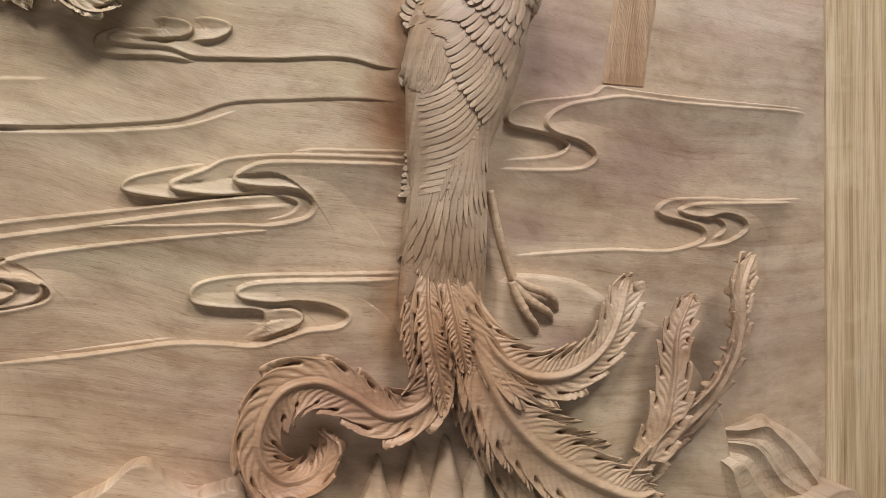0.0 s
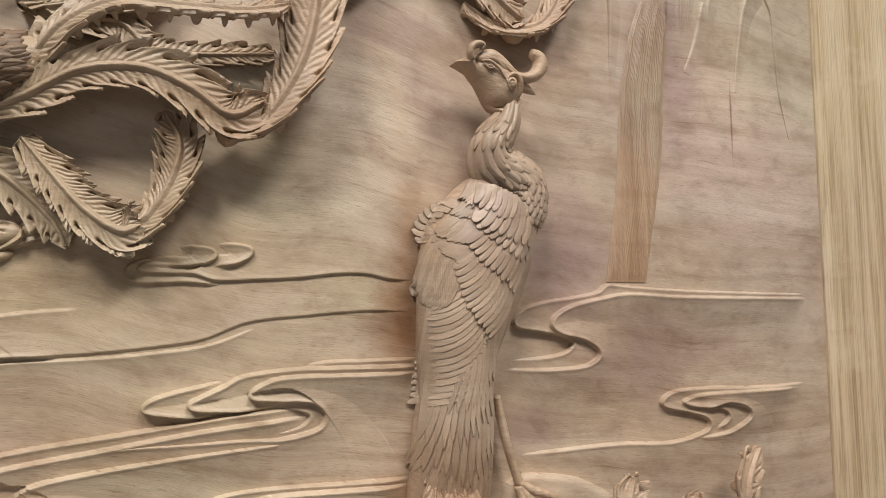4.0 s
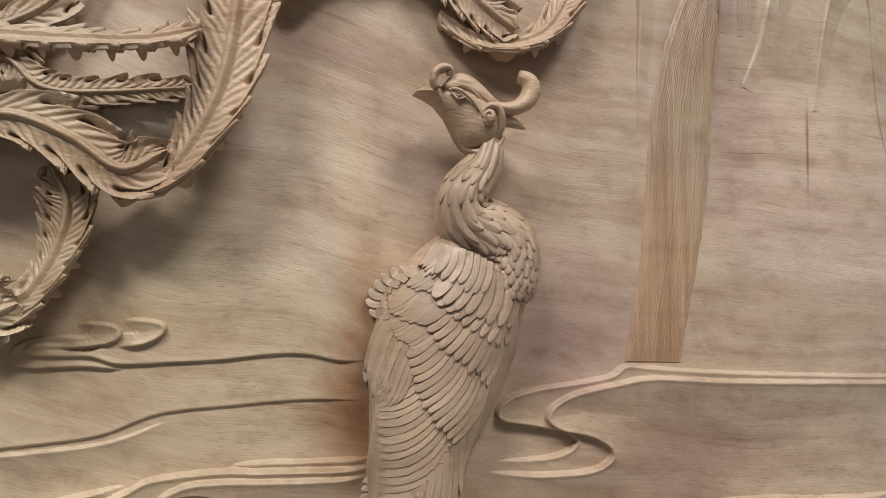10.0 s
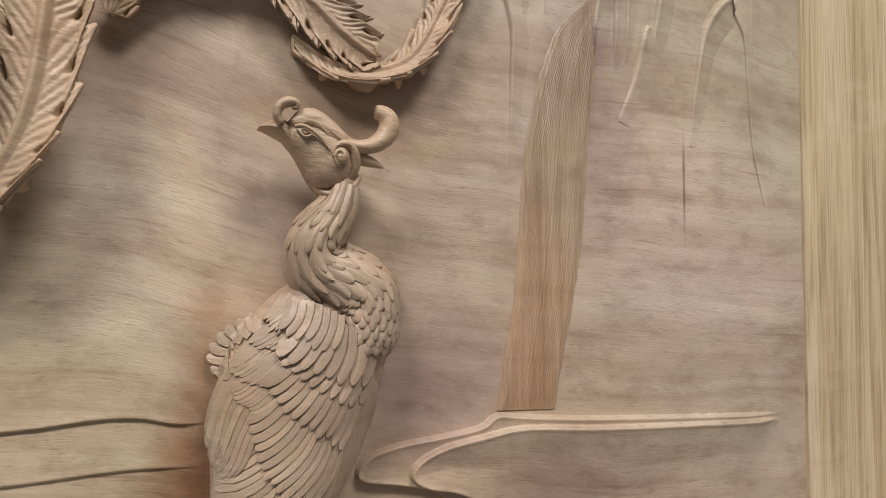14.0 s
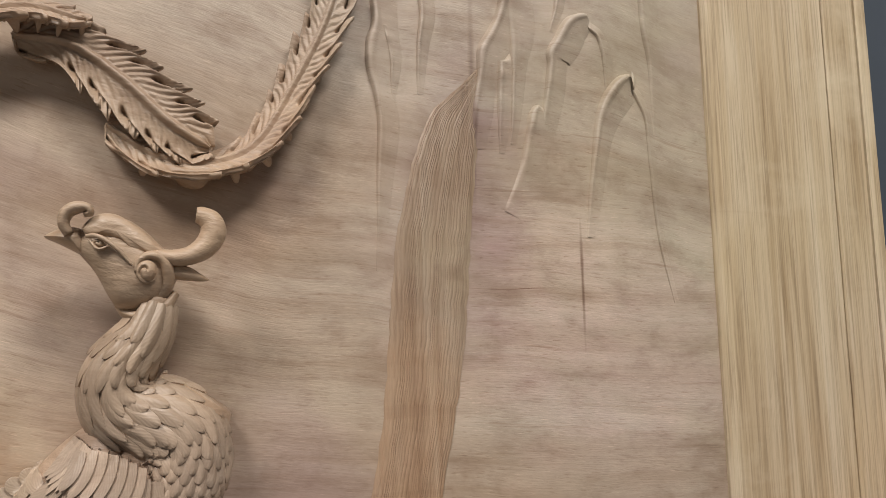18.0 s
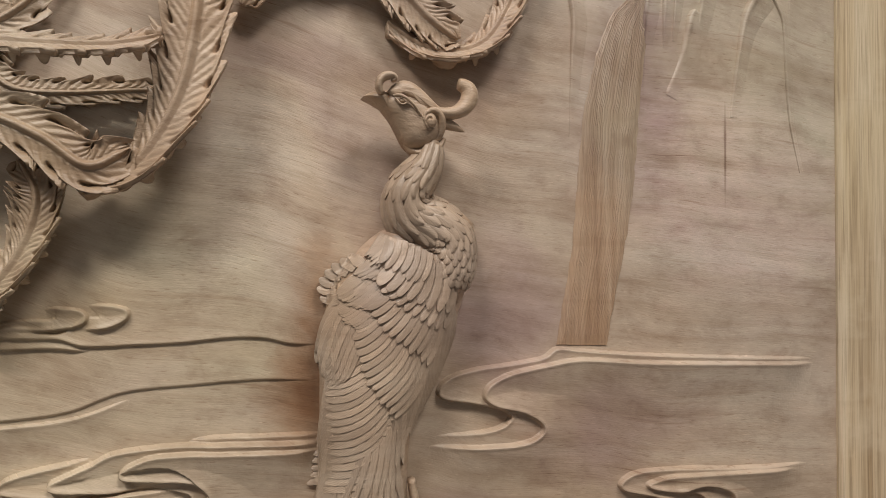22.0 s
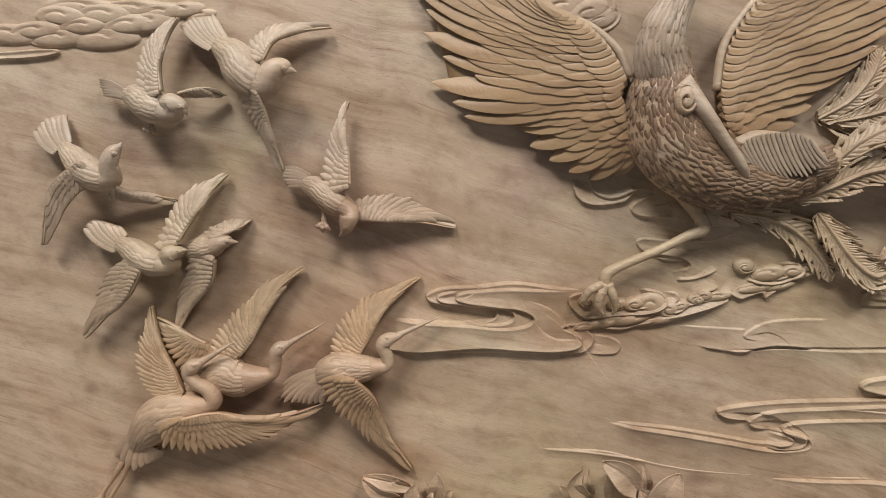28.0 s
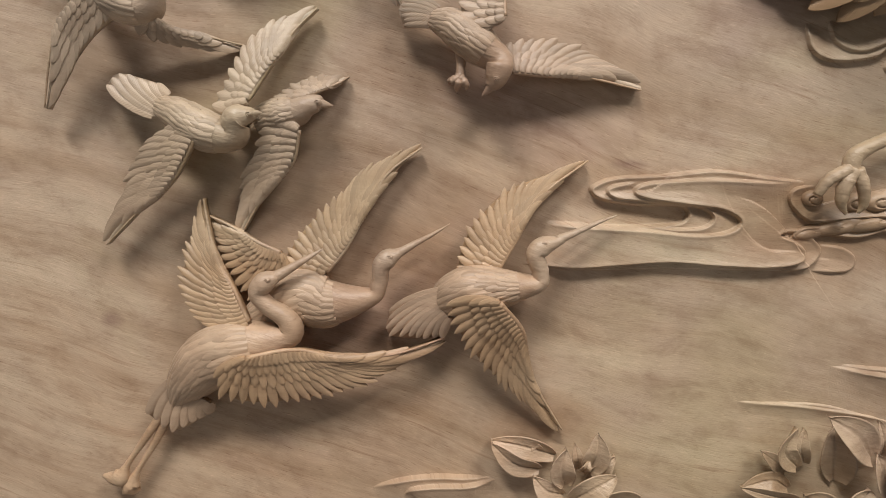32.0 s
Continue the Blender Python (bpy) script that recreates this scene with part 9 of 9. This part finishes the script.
put("petal", leaf("petal", [(-0.4307, 0.8546, 0.026, 0.0059, 10), (-0.4609, 0.8678, 0.04, 0.0147, 10), (-0.4848, 0.8743, 0.036, 0.0022, 10)], CARVED_PALE, 9, 0.45), fl)
put("petal", leaf("petal", [(-0.4235, 0.9075, 0.016, 0.0029, 0), (-0.4206, 0.9187, 0.03, 0.0074, 0), (-0.4169, 0.9284, 0.026, 0.0011, 0)], CARVED_PALE, 10, 0.45), fl)
put("petal", leaf("petal", [(-0.4747, 0.9209, -0.002, 0.0033, 0), (-0.4806, 0.9326, 0.012, 0.0083, 0), (-0.4872, 0.9425, 0.008, 0.0012, 0)], CARVED_PALE, 11, 0.45), fl)
settle(fl, (-0.459, 0.892))

fl = thing("carved_flower", "cluster of large curled petals", "flower carving", group="flowers along the foot")
put("petal", leaf("petal", [(-0.1656, 0.9004, 0.012, 0.0063, 25), (-0.1929, 0.9161, 0.026, 0.0156, 25), (-0.2265, 0.903, 0.022, 0.0023, 25)], CARVED_PALE, 0, 0.45), fl)
put("petal", leaf("petal", [(-0.1579, 0.8922, 0.022, 0.0048, -10), (-0.1935, 0.901, 0.036, 0.012, -10), (-0.2317, 0.9073, 0.032, 0.0018, -10)], CARVED_PALE, 1, 0.45), fl)
put("petal", leaf("petal", [(-0.1697, 0.9186, 0.008, 0.0055, 10), (-0.1863, 0.9365, 0.022, 0.0138, 10), (-0.2067, 0.9494, 0.018, 0.0021, 10)], CARVED_PALE, 2, 0.45), fl)
put("petal", leaf("petal", [(-0.16, 0.9311, 0.016, 0.0074, 20), (-0.183, 0.9562, 0.03, 0.0184, 20), (-0.1721, 0.9861, 0.026, 0.0028, 20)], CARVED_PALE, 3, 0.45), fl)
put("petal", leaf("petal", [(-0.1491, 0.9342, 0.01, 0.0044, -30), (-0.1622, 0.9592, 0.024, 0.011, -30), (-0.1599, 0.9826, 0.02, 0.0017, -30)], CARVED_PALE, 4, 0.45), fl)
put("petal", leaf("petal", [(-0.0796, 0.9551, 0.028, 0.0118, 25), (-0.1068, 0.9861, 0.042, 0.0294, 25), (-0.143, 1.0065, 0.038, 0.0044, 25)], CARVED_PALE, 5, 0.45), fl)
put("petal", leaf("petal", [(-0.106, 0.9111, 0.006, 0.0103, -35), (-0.1178, 0.9537, 0.02, 0.0258, -35), (-0.1219, 0.9861, 0.016, 0.0039, -35)], CARVED_PALE, 6, 0.45), fl)
put("petal", leaf("petal", [(-0.0596, 0.9483, 0.012, 0.004, 0), (-0.0659, 0.9735, 0.026, 0.0101, 0), (-0.0736, 0.9991, 0.022, 0.0015, 0)], CARVED_PALE, 7, 0.45), fl)
put("petal", leaf("petal", [(-0.0476, 0.9079, 0.024, 0.0081, 10), (-0.0674, 0.9377, 0.038, 0.0202, 10), (-0.0771, 0.9624, 0.034, 0.003, 10)], CARVED_PALE, 8, 0.45), fl)
put("petal", leaf("petal", [(-0.0418, 0.9038, 0.03, 0.014, -10), (-0.0403, 0.953, 0.044, 0.035, -10), (-0.0185, 0.9951, 0.04, 0.0052, -10)], CARVED_PALE, 9, 0.45), fl)
put("petal", leaf("petal", [(-0.1214, 0.8663, 0.02, 0.011, 0), (-0.1336, 0.8894, 0.034, 0.0276, 0), (-0.1546, 0.9023, 0.03, 0.0041, 0)], CARVED_PALE, 10, 0.45), fl)
put("petal", leaf("petal", [(-0.0837, 0.8671, 0.024, 0.0125, 0), (-0.0873, 0.8945, 0.038, 0.0313, 0), (-0.0795, 0.9168, 0.034, 0.0047, 0)], CARVED_PALE, 11, 0.45), fl)
put("petal", leaf("petal", [(-0.0092, 0.882, 0.028, 0.0103, 0), (-0.0331, 0.9001, 0.042, 0.0258, 0), (-0.0541, 0.9081, 0.038, 0.0039, 0)], CARVED_PALE, 12, 0.45), fl)
settle(fl, (-0.151, 0.879))

cloud("long low leaf bed along the foot of the board", [([(-0.692, 0.858), (-0.654, 0.874), (-0.609, 0.883), (-0.564, 0.885), (-0.526, 0.884)], 0.010, 0.03, -1), ([(-0.646, 0.85), (-0.637, 0.865), (-0.609, 0.872), (-0.564, 0.876), (-0.526, 0.883)], 0.010, 0.02, -1)])
